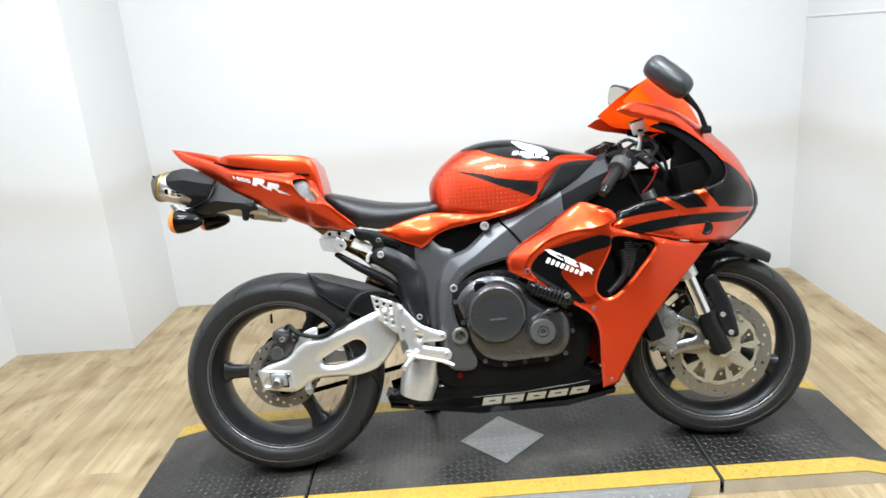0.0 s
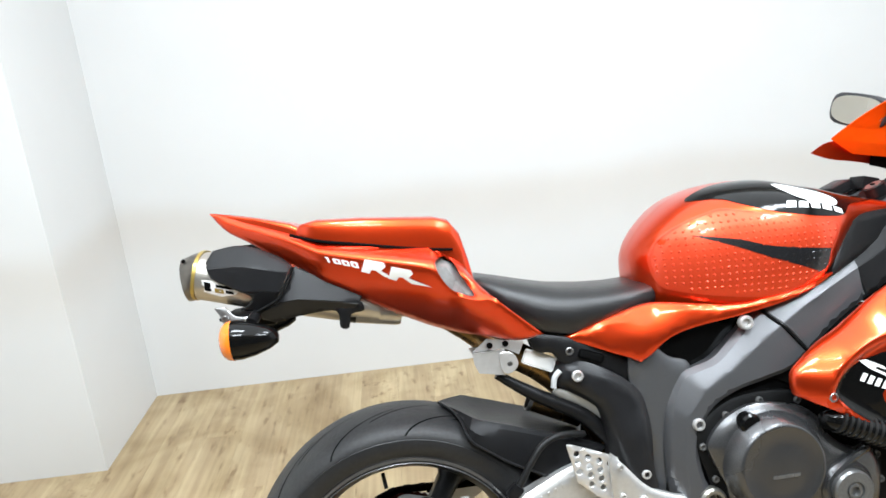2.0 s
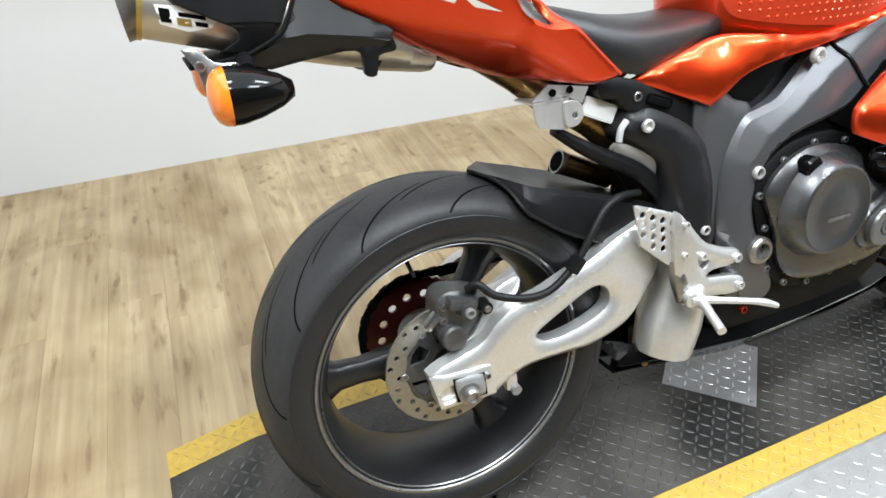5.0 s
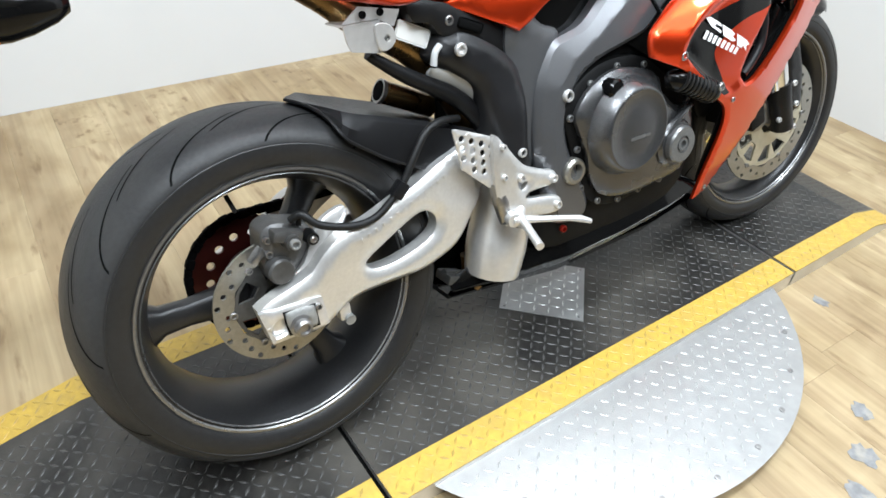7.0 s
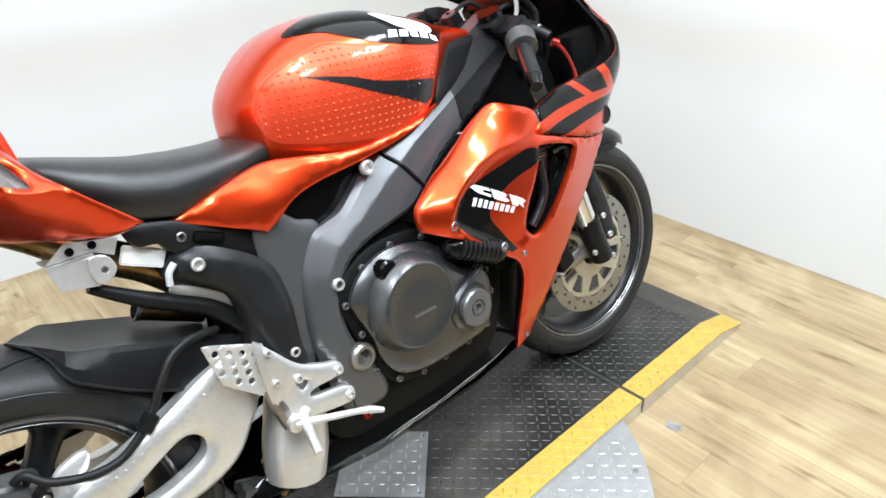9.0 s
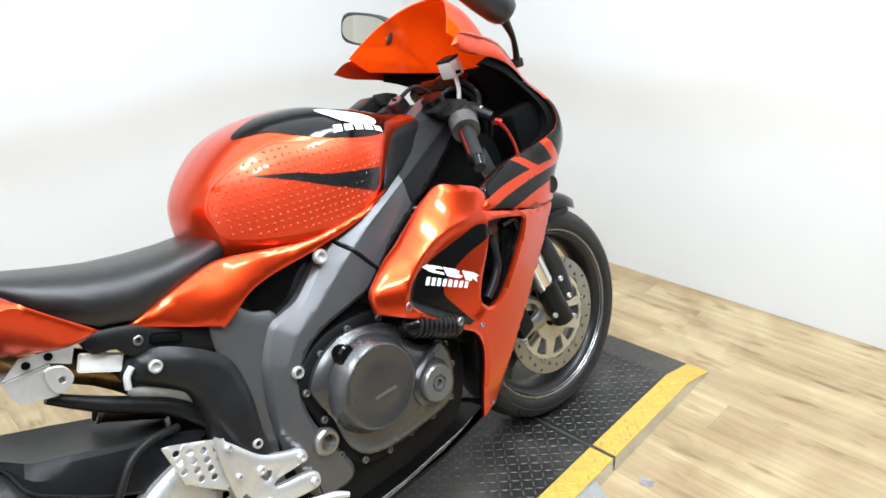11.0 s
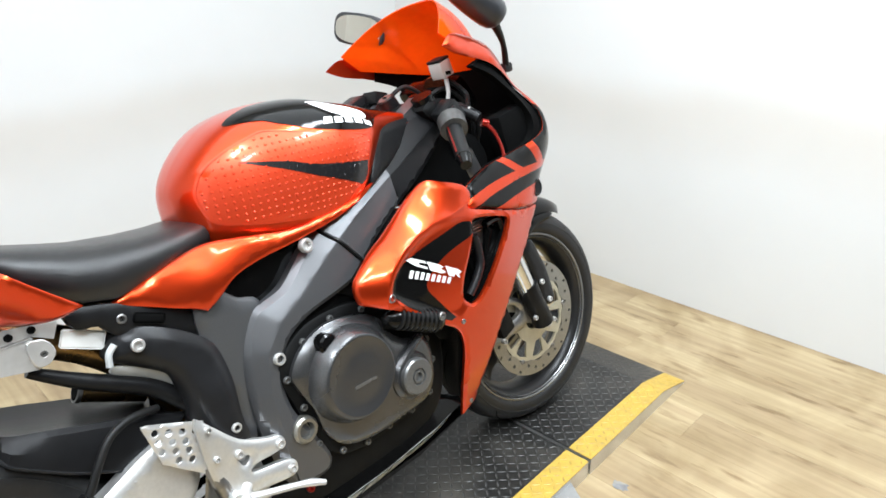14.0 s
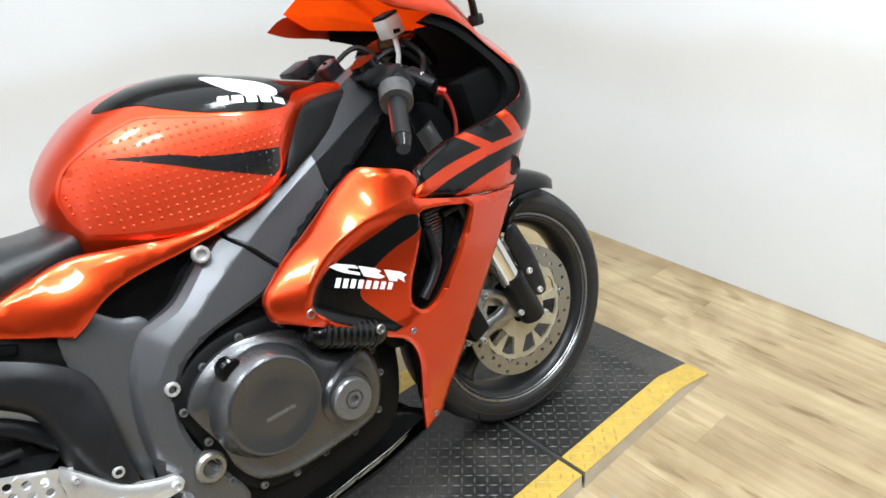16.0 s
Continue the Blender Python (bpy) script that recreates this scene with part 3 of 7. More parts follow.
bmesh.ops.transform(bm, matrix=Matrix.Translation((CX, 0, 0)) @ Matrix.Rotation(radians(90), 4, "X"), verts=bm.verts)
part("disc_plate", bm, M["plate"], disc, "dull bare metal plate", 30)
bm = lathe([(0.0, 0.0), (RD - 0.03, 0.0), (RD - 0.03, ZD - 0.004), (0.0, ZD - 0.004)], 0, 0, 64)
bmesh.ops.transform(bm, matrix=Matrix.Translation((CX, 0, 0)) @ Matrix.Rotation(radians(90), 4, "X"), verts=bm.verts)
part("disc_base", bm, M["mat_black"], disc, "dark base under the plate", 30)
treads("disc_relief", lattice(CX - RD, CX + RD, -RD, RD, 0.026, lambda x, y: math.hypot(x - CX, y) < RD - 0.02 and abs(y) > HALF + 0.012), lambda x: ZD, M["tread_bright"], disc, "bright raised bars of the disc", (0.021, 0.0055, 0.0009))
for k in range(14):
    a = -math.pi * (k + 0.5) / 14
    if abs(math.sin(a)) * (RD - 0.03) > HALF + 0.02:
        part("screw", lathe([(0.006, 0), (0.006, 0.002), (0.0, 0.003)], 0, 0, 10), M["steel"], disc).matrix_basis = Matrix.Translation((CX + math.cos(a) * (RD - 0.03), math.sin(a) * (RD - 0.03), ZD)) @ Matrix.Rotation(radians(90), 4, "X")

# ---- the motorcycle: u forward from the rear axle, v to its left, w up ----
bike = new("motorcycle")
bike.matrix_world = Matrix.Translation((0, -0.045, 0.05)) @ Matrix.Rotation(radians(-13), 4, "X")
tagged(bike, "orange and black sport motorcycle leaning on a turntable platform", "motorcycle")
RA, FA = (0.0, 0.316), (1.411, 0.293)
# the front end is turned a little to the right about the raked steering axis
AXIS = Vector((-0.399, 0, 0.917))
PIVOT = Matrix.Translation((1.115, 0, 0.93))
STEER = Matrix.Translation((-0.016, 0, 0.009)) @ PIVOT @ Matrix.Rotation(radians(-6), 4, AXIS) @ PIVOT.inverted()


# wheels
def wheel(name, axle, radius, half, rim_half, disc_r, disc_in, disc_v, sides, spoke_phase, label):
    u, w = axle
    rim_r = 0.229
    k = half
    ring = [(0.236, -rim_half), (0.238, -rim_half + 0.006), (0.224, -rim_half + 0.010), (0.215, -rim_half * 0.55), (0.211, 0), (0.215, rim_half * 0.55), (0.224, rim_half - 0.010), (0.238, rim_half - 0.006), (0.236, rim_half), (0.225, rim_half - 0.003), (0.209, rim_half * 0.6), (0.2, 0), (0.209, -rim_half * 0.6), (0.225, -rim_half + 0.003)]
    rim = part(name, lathe(ring, u, w, 96, True), M["rim"], bike, label)
    # paler rings put the rim's bright highlight lines into the colour
    for s in (-1, 1):
        part("rim_lip", lathe([(0.2315, s * (rim_half + 0.0005)), (0.2335, s * (rim_half + 0.003)), (0.2375, s * (rim_half + 0.003)), (0.2395, s * (rim_half - 0.001)), (0.235, s * (rim_half - 0.004))], u, w, 96, True), M["lip"], rim, "rim lip, paler to carry its highlight")
    for s in (-1, 1):
        part("rim_line", lathe([(0.2255, s * (rim_half - 0.002)), (0.227, s * (rim_half + 0.0004)), (0.2285, s * (rim_half - 0.001)), (0.227, s * (rim_half - 0.004))], u, w, 96, True), M["lip"], rim)
    h = radius - rim_r
    prof = [(rim_r + 0.008, -rim_half + 0.006), (rim_r + 0.0095, -rim_half - 0.002), (rim_r + 0.25 * h, -k * 0.975), (rim_r + 0.45 * h, -k), (rim_r + 0.65 * h, -k * 0.95), (rim_r + 0.81 * h, -k * 0.79), (rim_r + 0.92 * h, -k * 0.55), (rim_r + 0.982 * h, -k * 0.27)]
    prof = [tuple(p) for p in curve(prof, 4, False)]
    prof = prof + [(radius, 0.0)] + [(r, -v) for r, v in reversed(prof)]
    bm = lathe(prof, u, w, 128, True)
    for face in bm.faces:
        c = face.calc_center_median()
        if math.hypot(c.x - u, c.z - w) > rim_r + 0.53 * h:
            face.material_index = 1
    part("tyre", bm, M["rubber"], rim, "worn black rubber tyre with a scuffed tread", 60, keep=name, extra=(M["tread_rubber"],))
    # raised moulding lines on the sidewall
    for rr in (rim_r + 0.12 * h, rim_r + 0.52 * h):
        vv = float(np.interp(rr, [p[0] for p in prof[: len(prof) // 2]], [-p[1] for p in prof[: len(prof) // 2]]))
        part("sidewall_line", lathe([(rr - 0.0012, -vv - 0.0002), (rr, -vv - 0.0012), (rr + 0.0012, -vv - 0.0002), (rr, -vv + 0.001)], u, w, 96, True), M["rubber"], rim)
    hub = join(lathe([(0.03, -0.055), (0.045, -0.045), (0.042, -0.02), (0.042, 0.02), (0.045, 0.045), (0.03, 0.055)], u, w, 32))
    part("hub", hub, M["rim"], rim, "dark hub")
    for i in range(3):
        a = spoke_phase + i * 2 * math.pi / 3
        ca, sa = math.cos(a), math.sin(a)
        rings = []
        for r, wd, th in ((0.03, 0.034, 0.026), (0.08, 0.026, 0.022), (0.14, 0.021, 0.019), (0.18, 0.024, 0.02), (0.205, 0.04, 0.026)):
            loop = []
            for t in range(12):
                b = 2 * math.pi * t / 12
                x = math.copysign(abs(math.cos(b)) ** 0.6, math.cos(b)) * wd
                y = math.copysign(abs(math.sin(b)) ** 0.6, math.sin(b)) * th
                loop.append((u + ca * r - sa * x, y, w + sa * r + ca * x))
            rings.append(loop)
        part("spoke", loft(rings), M["rim"], rim)
    # rotors with drilled holes
    wave = 0.005 if len(sides) > 1 else 0.0015
    for s in sides:
        holes = [ring_pts(8, 0.0052, u + rr * math.cos(a), w + rr * math.sin(a)) for i in range(30) for rr, a in [((disc_in + disc_r) / 2 + (disc_r - disc_in) * (0.05 + 0.24 * (-1, 0, 1)[i % 3]), 2 * math.pi * i / 30)]]
        inner = np.array([(u + (disc_in + wave * math.cos(12 * t)) * math.cos(t), w + (disc_in + wave * math.cos(12 * t)) * math.sin(t)) for t in np.linspace(0, 2 * math.pi, 72, endpoint=False)])
        part("brake_rotor", panel(ring_pts(72, disc_r, u, w), flat(disc_v), 0.005, s, holes + [inner], 0.02, 0.0), M["rotor"], rim, "drilled steel brake rotor", 30)
        n_arm = 12 if len(sides) > 1 else 6
        windows = []
        for i in range(10 if n_arm > 6 else 6):
            a = 2 * math.pi * (i + 0.5) / (10 if n_arm > 6 else 6)
            lean = 0.12 if i % 2 else -0.12
            wide = 0.2 if n_arm > 6 else 0.3
            windows.append(np.array([(u + r_ * math.cos(a + d_), w + r_ * math.sin(a + d_)) for r_, d_ in ((disc_in * 0.56, -wide * 0.75 + lean), (disc_in * 0.56, wide * 0.75 + lean), (disc_in * 0.9, wide), (disc_in * 0.92, 0.0), (disc_in * 0.9, -wide))]))
        part("rotor_carrier", panel(ring_pts(60, disc_in - 0.001, u, w), flat(disc_v - 0.001), 0.006, s, windows + [ring_pts(24, 0.03, u, w)], 0.03, 0.0), M["rotor_carrier"] if n_arm > 6 else M["caliper"], rim, "pierced rotor carrier", 30)
        for i in range(n_arm // 2 if n_arm > 6 else n_arm):
            a = 2 * math.pi * i / (n_arm // 2 if n_arm > 6 else n_arm)
            part("rivet", bolt(u + (disc_in + 0.002) * math.cos(a), s * (disc_v - 0.001), w + (disc_in + 0.002) * math.sin(a), 0.007, 0.004, s), M["steel"], rim)
    # valve
    va = spoke_phase + 0.75
    part("valve", tube([(u + 0.19 * math.cos(va), -0.012, w + 0.19 * math.sin(va)), (u + 0.165 * math.cos(va), -0.03, w + 0.165 * math.sin(va))], 0.004, 8, 1), M["rubber_dark"], rim)
    return rim


rear = wheel("rear_wheel", RA, 0.319, 0.098, 0.086, 0.112, 0.078, 0.058, (-1,), radians(58), "charcoal three-spoke rear wheel")
front = wheel("front_wheel", FA, 0.301, 0.063, 0.053, 0.163, 0.124, 0.068, (-1, 1), radians(95), "charcoal three-spoke front wheel")


def tread_grooves(owner, tree, axle, half, count, span):
    """Slanted near-black ribbons from the tyre's crown over its shoulder; they paint the grooves' shade."""
    verts, faces = [], []
    u, w = axle
    for k in range(count):
        for s in (-1, 1):
            a0 = 2 * math.pi * (k + 0.25 * (s > 0)) / count
            lo, hi = ((0.26, 0.97), (0.06, 0.6))[k % 2]
            base, n = len(verts), 18
            for i in range(n + 1):
                t = i / n
                v = s * half * (lo + (hi - lo) * t)
                a = a0 + span * (1.3 * t - 0.3 * t * t) * (0.9 if k % 2 else 1)
                wide = 0.0034 * math.sin(math.pi * min(0.9, max(0.1, t * 0.9 + 0.05))) ** 0.4 / 0.31
                for e in (-wide, wide):
                    out = Vector((math.cos(a + e), 0, math.sin(a + e)))
                    at, nrm, *_ = TREES[tree].ray_cast(Vector((u, v, w)) + out * 0.5, -out)
                    verts.append(at + (nrm if nrm.dot(out) > 0 else -nrm) * 0.0004)
            faces += [(base + 2 * i, base + 2 * i + 1, base + 2 * i + 3, base + 2 * i + 2) for i in range(n)]
    tagged(part("tread_groove_shade", from_lists(verts, faces), M["groove"], owner, "near-black slanted ribbons painting the shade of tread grooves"), kind="stuff")


tread_grooves(rear, "rear_wheel", RA, 0.098, 24, 0.46)
tread_grooves(front, "front_wheel", FA, 0.063, 20, -0.4)
front.matrix_basis = STEER

# rear sprocket and chain
teeth = np.array([(RA[0] + (0.104 + 0.004 * (i % 2)) * math.cos(math.pi * i / 42), RA[1] + (0.104 + 0.004 * (i % 2)) * math.sin(math.pi * i / 42)) for i in range(84)])
part("sprocket", panel(teeth, flat(0.082), 0.006, 1, [ring_pts(10, 0.008, RA[0] + 0.075 * math.cos(a), RA[1] + 0.075 * math.sin(a)) for a in np.linspace(0, 2 * math.pi, 14, endpoint=False)] + [ring_pts(24, 0.045, *RA)], 0.03, 0.0), M["sprocket"], rear, "dark red sprocket with round holes", 30)
chain = new("drive_chain", finish("drive_chain", tube([(0.5, 0.08, 0.405), (0.3, 0.08, 0.412), (0.05, 0.08, 0.415)], 0.004, 6, 1), M["groove"]))
chain.parent = bike
links_path = [(0.5 - 0.5 * i / 30, 0.41 + 0.017 * i / 30) for i in range(31)] + [(0.111 * math.cos(a), 0.316 + 0.111 * math.sin(a)) for a in np.linspace(math.pi / 2, 3 * math.pi / 2, 22)[1:]] + [(0.5 * i / 30, 0.205 + 0.1 * i / 30) for i in range(1, 31)]
for i, (u, w) in enumerate(links_path[:-1]):
    u2, w2 = links_path[i + 1]
    ang = math.atan2(w2 - w, u2 - u)
    part("chain_link", block((0.02, 0.016 if i % 2 else 0.01, 0.015), Matrix.Translation(((u + u2) / 2, 0.08, (w + w2) / 2)) @ Matrix.Rotation(-ang, 4, "Y"), 0.003, 1), M["groove"], chain)

# swingarm
arm_line = curve([(-0.057, 0.345, 1), (-0.032, 0.357), (0.001, 0.366), (0.04, 0.38), (0.066, 0.406), (0.101, 0.428), (0.146, 0.437), (0.196, 0.455), (0.248, 0.475), (0.31, 0.5), (0.37, 0.51), (0.4, 0.47), (0.388, 0.415), (0.363, 0.38), (0.323, 0.335), (0.256, 0.311), (0.189, 0.308), (0.125, 0.306), (0.091, 0.295), (0.06, 0.275), (0.03, 0.27), (-0.046, 0.283, 1)], 4)
arm_hole = curve([(0.14, 0.367), (0.176, 0.389), (0.23, 0.416), (0.26, 0.421), (0.28, 0.403), (0.276, 0.376), (0.244, 0.358), (0.196, 0.345), (0.156, 0.344), (0.139, 0.354)], 4)
arm_width = plate_spline([(-0.06, 0.28, 0.128), (0.1, 0.35, 0.132), (0.25, 0.45, 0.138), (0.38, 0.47, 0.125), (0.3, 0.36, 0.135), (0.1, 0.27, 0.126)])
swing = part("swingarm", panel(arm_line, arm_width, 0.035, -1, (arm_hole,), 0.014, 0.009), M["cast"], bike, "silver cast alloy swingarm with a slot", 50, keep="arm")
part("swingarm_arm", panel(arm_line, arm_width, 0.035, 1, (arm_hole,), 0.02, 0.009), M["cast"], swing, "", 50)
part("cross_member", block((0.07, 0.22, 0.09), Matrix.Translation((0.345, 0, 0.445)), 0.015), M["cast"], swing)
part("axle_block", panel(curve([(-0.06, 0.347, 1), (-0.016, 0.345, 1), (0.046, 0.338, 1), (0.052, 0.284, 1), (-0.047, 0.286, 1)], 2), flat(0.137), 0.012, -1, (curve([(-0.046, 0.308), (-0.038, 0.323), (-0.02, 0.323), (-0.02, 0.302), (-0.04, 0.298)], 3),), 0.02, 0.003), M["alloy"], swing, "machined axle adjuster plate")
# thin near-black sheet on the plate, in place of a shaded recess
part("adjuster_recess", panel(curve([(-0.024, 0.338, 1), (0.032, 0.332, 1), (0.034, 0.29, 1), (-0.02, 0.292, 1)], 2), flat(0.1385), 0.004, -1, (), 0.02, 0.001), M["groove"], swing, "near-black sheet painting the shade of the axle recess")
part("adjuster", panel(curve([(-0.021, 0.33), (-0.014, 0.336), (0.022, 0.333), (0.029, 0.327), (0.03, 0.302), (0.024, 0.295), (-0.01, 0.297), (-0.018, 0.303)], 3), flat(0.144), 0.008, -1, (), 0.02, 0.003), M["caliper_light"], swing, "grey axle adjuster block")
part("axle_nut", lathe([(0.019, 0), (0.0195, -0.003), (0.015, -0.005), (0.0145, -0.014), (0.011, -0.017), (0.009, -0.017), (0.008, -0.012), (0.0, -0.012)], RA[0], RA[1] - 0.009, 24, v0=-0.143), M["steel"], swing, "castellated axle nut", 20)
part("adjuster_bolt", bolt(0.035, -0.137, 0.327, 0.006, 0.008), M["steel"], swing)
part("spool", tube([(0.092, -0.1, 0.272), (0.093, -0.128, 0.268)], [0.009, 0.0095], 14, 1), M["caliper_light"], swing, "paddock-stand spool")
part("spool_lug", block((0.022, 0.02, 0.034), Matrix.Translation((0.088, -0.112, 0.284)), 0.006), M["cast"], swing)
for i in range(13):
    t = i / 12
    part("embossed_mark", block((0.004, 0.0008, 0.007), Matrix.Translation((0.13 + 0.17 * t, -float(arm_width(0.13 + 0.17 * t, 0.43)) - 0.0005, 0.412 + 0.062 * t)) @ Matrix.Rotation(radians(-20), 4, "Y"), 0.0002, 1), M["cast"], swing)

# rear brake
cal = part("rear_caliper", panel(curve([(-0.016, 0.455), (0.002, 0.466), (0.03, 0.46), (0.062, 0.446), (0.058, 0.415), (0.036, 0.386), (0.008, 0.363), (-0.016, 0.37), (-0.022, 0.402), (-0.02, 0.43)], 4), plate_spline([(-0.04, 0.45, 0.084), (0.0, 0.44, 0.1), (0.05, 0.43, 0.096), (0.0, 0.38, 0.096), (-0.03, 0.41, 0.086)]), 0.055, -1, (), 0.012, 0.008), M["caliper"], bike, "dusty grey rear brake caliper", 40)
part("piston_cap", lathe([(0.022, 0.0), (0.022, -0.02), (0.019, -0.024), (0.0, -0.024)], -0.002, 0.392, 28, v0=-0.09), M["caliper"], cal, "round piston boss", 30)
part("bridge", block((0.05, 0.03, 0.02), Matrix.Translation((0.018, -0.1, 0.448)) @ Matrix.Rotation(radians(14), 4, "Y"), 0.006), M["caliper"], cal)
part("banjo_boss", tube([(0.022, -0.095, 0.438), (0.022, -0.122, 0.438)], [0.016, 0.013], 16, 1), M["caliper"], cal)
part("banjo_bolt", bolt(0.022, -0.122, 0.438, 0.009, 0.008), M["caliper_light"], cal)
part("slide_boot", tube([(0.056, -0.094, 0.432), (0.056, -0.116, 0.432)], [0.0125, 0.0105], 14, 1), M["rubber_dark"], cal, "black rubber slide boot")
part("boot_cap", bolt(0.056, -0.116, 0.432, 0.006, 0.004), M["steel"], cal)
part("bleed_nipple", tube([(0.044, -0.095, 0.455), (0.046, -0.1, 0.474)], 0.005, 8, 1), M["rubber_dark"], cal)
for u, w in ((-0.01, 0.444), (-0.012, 0.42)):
    part("caliper_pin", bolt(u, -0.088, w, 0.007, 0.009), M["steel"], cal)
part("pad_clip", block((0.03, 0.02, 0.012), Matrix.Translation((-0.028, -0.08, 0.418)) @ Matrix.Rotation(radians(-40), 4, "Y"), 0.003), M["steel"], cal)
part("caliper_bracket", panel(curve([(0.006, 0.362), (0.04, 0.385), (0.062, 0.425), (0.085, 0.452), (0.125, 0.462), (0.12, 0.43), (0.08, 0.39), (0.045, 0.35), (0.012, 0.335)], 3), flat(0.1), 0.014, -1, (), 0.014, 0.004), M["alloy"], cal, "bare alloy caliper bracket")
hose = part("brake_hose", tube([(0.03, -0.1, 0.468), (0.045, -0.112, 0.477), (0.068, -0.125, 0.456), (0.116, -0.136, 0.442), (0.158, -0.137, 0.443), (0.193, -0.138, 0.465), (0.22, -0.138, 0.492), (0.245, -0.136, 0.528), (0.272, -0.13, 0.556), (0.31, -0.12, 0.566), (0.36, -0.1, 0.555)], 0.0065, 10), M["rubber_dark"], bike, "black rubber brake hose")
part("hose_clip", block((0.03, 0.02, 0.022), Matrix.Translation((0.208, -0.138, 0.478)) @ Matrix.Rotation(radians(-45), 4, "Y"), 0.005), M["black_satin"], hose)

# hugger over the rear tyre: a pointed tip, a flat top that climbs off the tyre, upright flanks
def hugger_at(t):
    """Angle, half width, top radius and depth of the flank along the hugger."""
    k = min(1.0, 0.01 + 5.0 * t)
    return radians(73.5 - 54 * t), 0.11 * k, 0.326 + 0.013 * min(1, 2.5 * t) + 0.05 * max(0.0, t - 0.25) + 0.27 * max(0.0, t - 0.3) ** 2, (0.014 + 0.11 * t) * k * k


rings = []
for t in np.linspace(0, 0.86, 24):
    a, h, r, deep = hugger_at(t)
    outer = [(-h, -deep), (-0.985 * h, -0.55 * deep), (-0.9 * h, -0.008 * min(1, 5 * t)), (-0.82 * h, 0.0), (-0.4 * h, -0.008 * min(1, 4 * t)), (0, -0.009 * min(1, 4 * t)), (0.4 * h, -0.008 * min(1, 4 * t)), (0.82 * h, 0.0), (0.9 * h, -0.008 * min(1, 5 * t)), (0.985 * h, -0.55 * deep), (h, -deep)]
    rings.append([((r + d) * math.cos(a), v, 0.316 + (r + d) * math.sin(a)) for v, d in outer] + [((r + d - 0.0035) * math.cos(a), v * 0.975, 0.316 + (r + d - 0.0035) * math.sin(a)) for v, d in reversed(outer)])
hug = part("hugger", loft(rings), M["black_satin"], bike, "black plastic rear hugger", 24)
# slightly paler bead puts the edge's highlight into the colour
lip = [((r - deep) * math.cos(a), -h - 0.0005, 0.316 + (r - deep) * math.sin(a)) for a, h, r, deep in (hugger_at(t) for t in np.linspace(0.0, 0.8, 18))]
part("hugger_lip", tube(lip, 0.0026, 6, 2), M["charcoal"], hug)
part("chain_guard", panel(curve([(0.282, 0.5895, 1), (0.345, 0.573, 1), (0.341, 0.557, 1), (0.277, 0.574, 1)], 2), flat(-0.052), 0.004, -1, [ring_pts(8, 0.0048, 0.289 + i * 0.0155, 0.5793 - i * 0.004) for i in range(4)], 0.02, 0.0), M["black_matt"], bike, "black perforated chain guard")

# engine
case = part("crankcase", panel(curve([(0.49, 0.33), (0.53, 0.25), (0.7, 0.235), (0.9, 0.25), (0.97, 0.34), (0.98, 0.5), (0.92, 0.62), (0.74, 0.655), (0.6, 0.625), (0.52, 0.5)], 4), flat(0.138), 0.276, -1, (), 0.05, 0.012), M["black_matt"], bike, "black engine block")
part("cylinder_head", block((0.26, 0.30, 0.2), Matrix.Translation((0.86, 0, 0.66)) @ Matrix.Rotation(radians(30), 4, "Y"), 0.02), M["black_matt"], case)
cover_line = curve([(0.556, 0.53), (0.58, 0.568), (0.63, 0.598), (0.694, 0.606), (0.765, 0.594), (0.83, 0.55), (0.895, 0.502), (0.922, 0.44), (0.912, 0.37), (0.88, 0.325), (0.775, 0.312), (0.70, 0.308), (0.636, 0.328), (0.594, 0.385), (0.575, 0.455)], 5)
part("cover_flange", panel(cover_line, flat(0.16), 0.03, -1, (), 0.03, 0.004), M["black_matt"], case, "black gasket flange")
inner_line = curve([(0.575, 0.53), (0.61, 0.57), (0.67, 0.591), (0.75, 0.577), (0.785, 0.553), (0.794, 0.525), (0.838, 0.488), (0.886, 0.482), (0.905, 0.442), (0.90, 0.38), (0.868, 0.34), (0.784, 0.334), (0.701, 0.331), (0.642, 0.35), (0.611, 0.394), (0.60, 0.443), (0.578, 0.50)], 4)
cover = part("clutch_cover", panel(inner_line, plate_spline([(0.57, 0.5, 0.182), (0.65, 0.57, 0.188), (0.75, 0.57, 0.19), (0.69, 0.48, 0.205), (0.9, 0.43, 0.186), (0.82, 0.42, 0.20), (0.7, 0.35, 0.19), (0.61, 0.4, 0.185)]), 0.02, -1, (), 0.014, 0.011), M["engine"], bike, "graphite clutch cover")
part("clutch_dome", lathe([(0.097, -0.184), (0.094, -0.196), (0.088, -0.209), (0.082, -0.2195), (0.078, -0.2235), (0.075, -0.2235), (0.072, -0.222), (0.04, -0.224), (0.0, -0.2245)], 0.688, 0.482, 64), M["engine"], cover, "round graphite clutch dome", 50)
part("dome_mark", block((0.052, 0.001, 0.006), Matrix.Translation((0.69, -0.2248, 0.468)), 0), M["engine_light"], cover)
part("pulse_boss", lathe([(0.052, -0.185), (0.05, -0.205), (0.044, -0.212), (0.0, -0.212)], 0.817, 0.42, 40), M["engine"], cover, "", 30)
part("pulse_cap", lathe([(0.038, -0.208), (0.038, -0.222), (0.035, -0.226), (0.018, -0.226), (0.017, -0.222), (0.0135, -0.222), (0.013, -0.226), (0.009, -0.226), (0.008, -0.219), (0.0, -0.219)], 0.818, 0.42, 40), M["engine_light"], cover, "worn round pulse cap", 25)
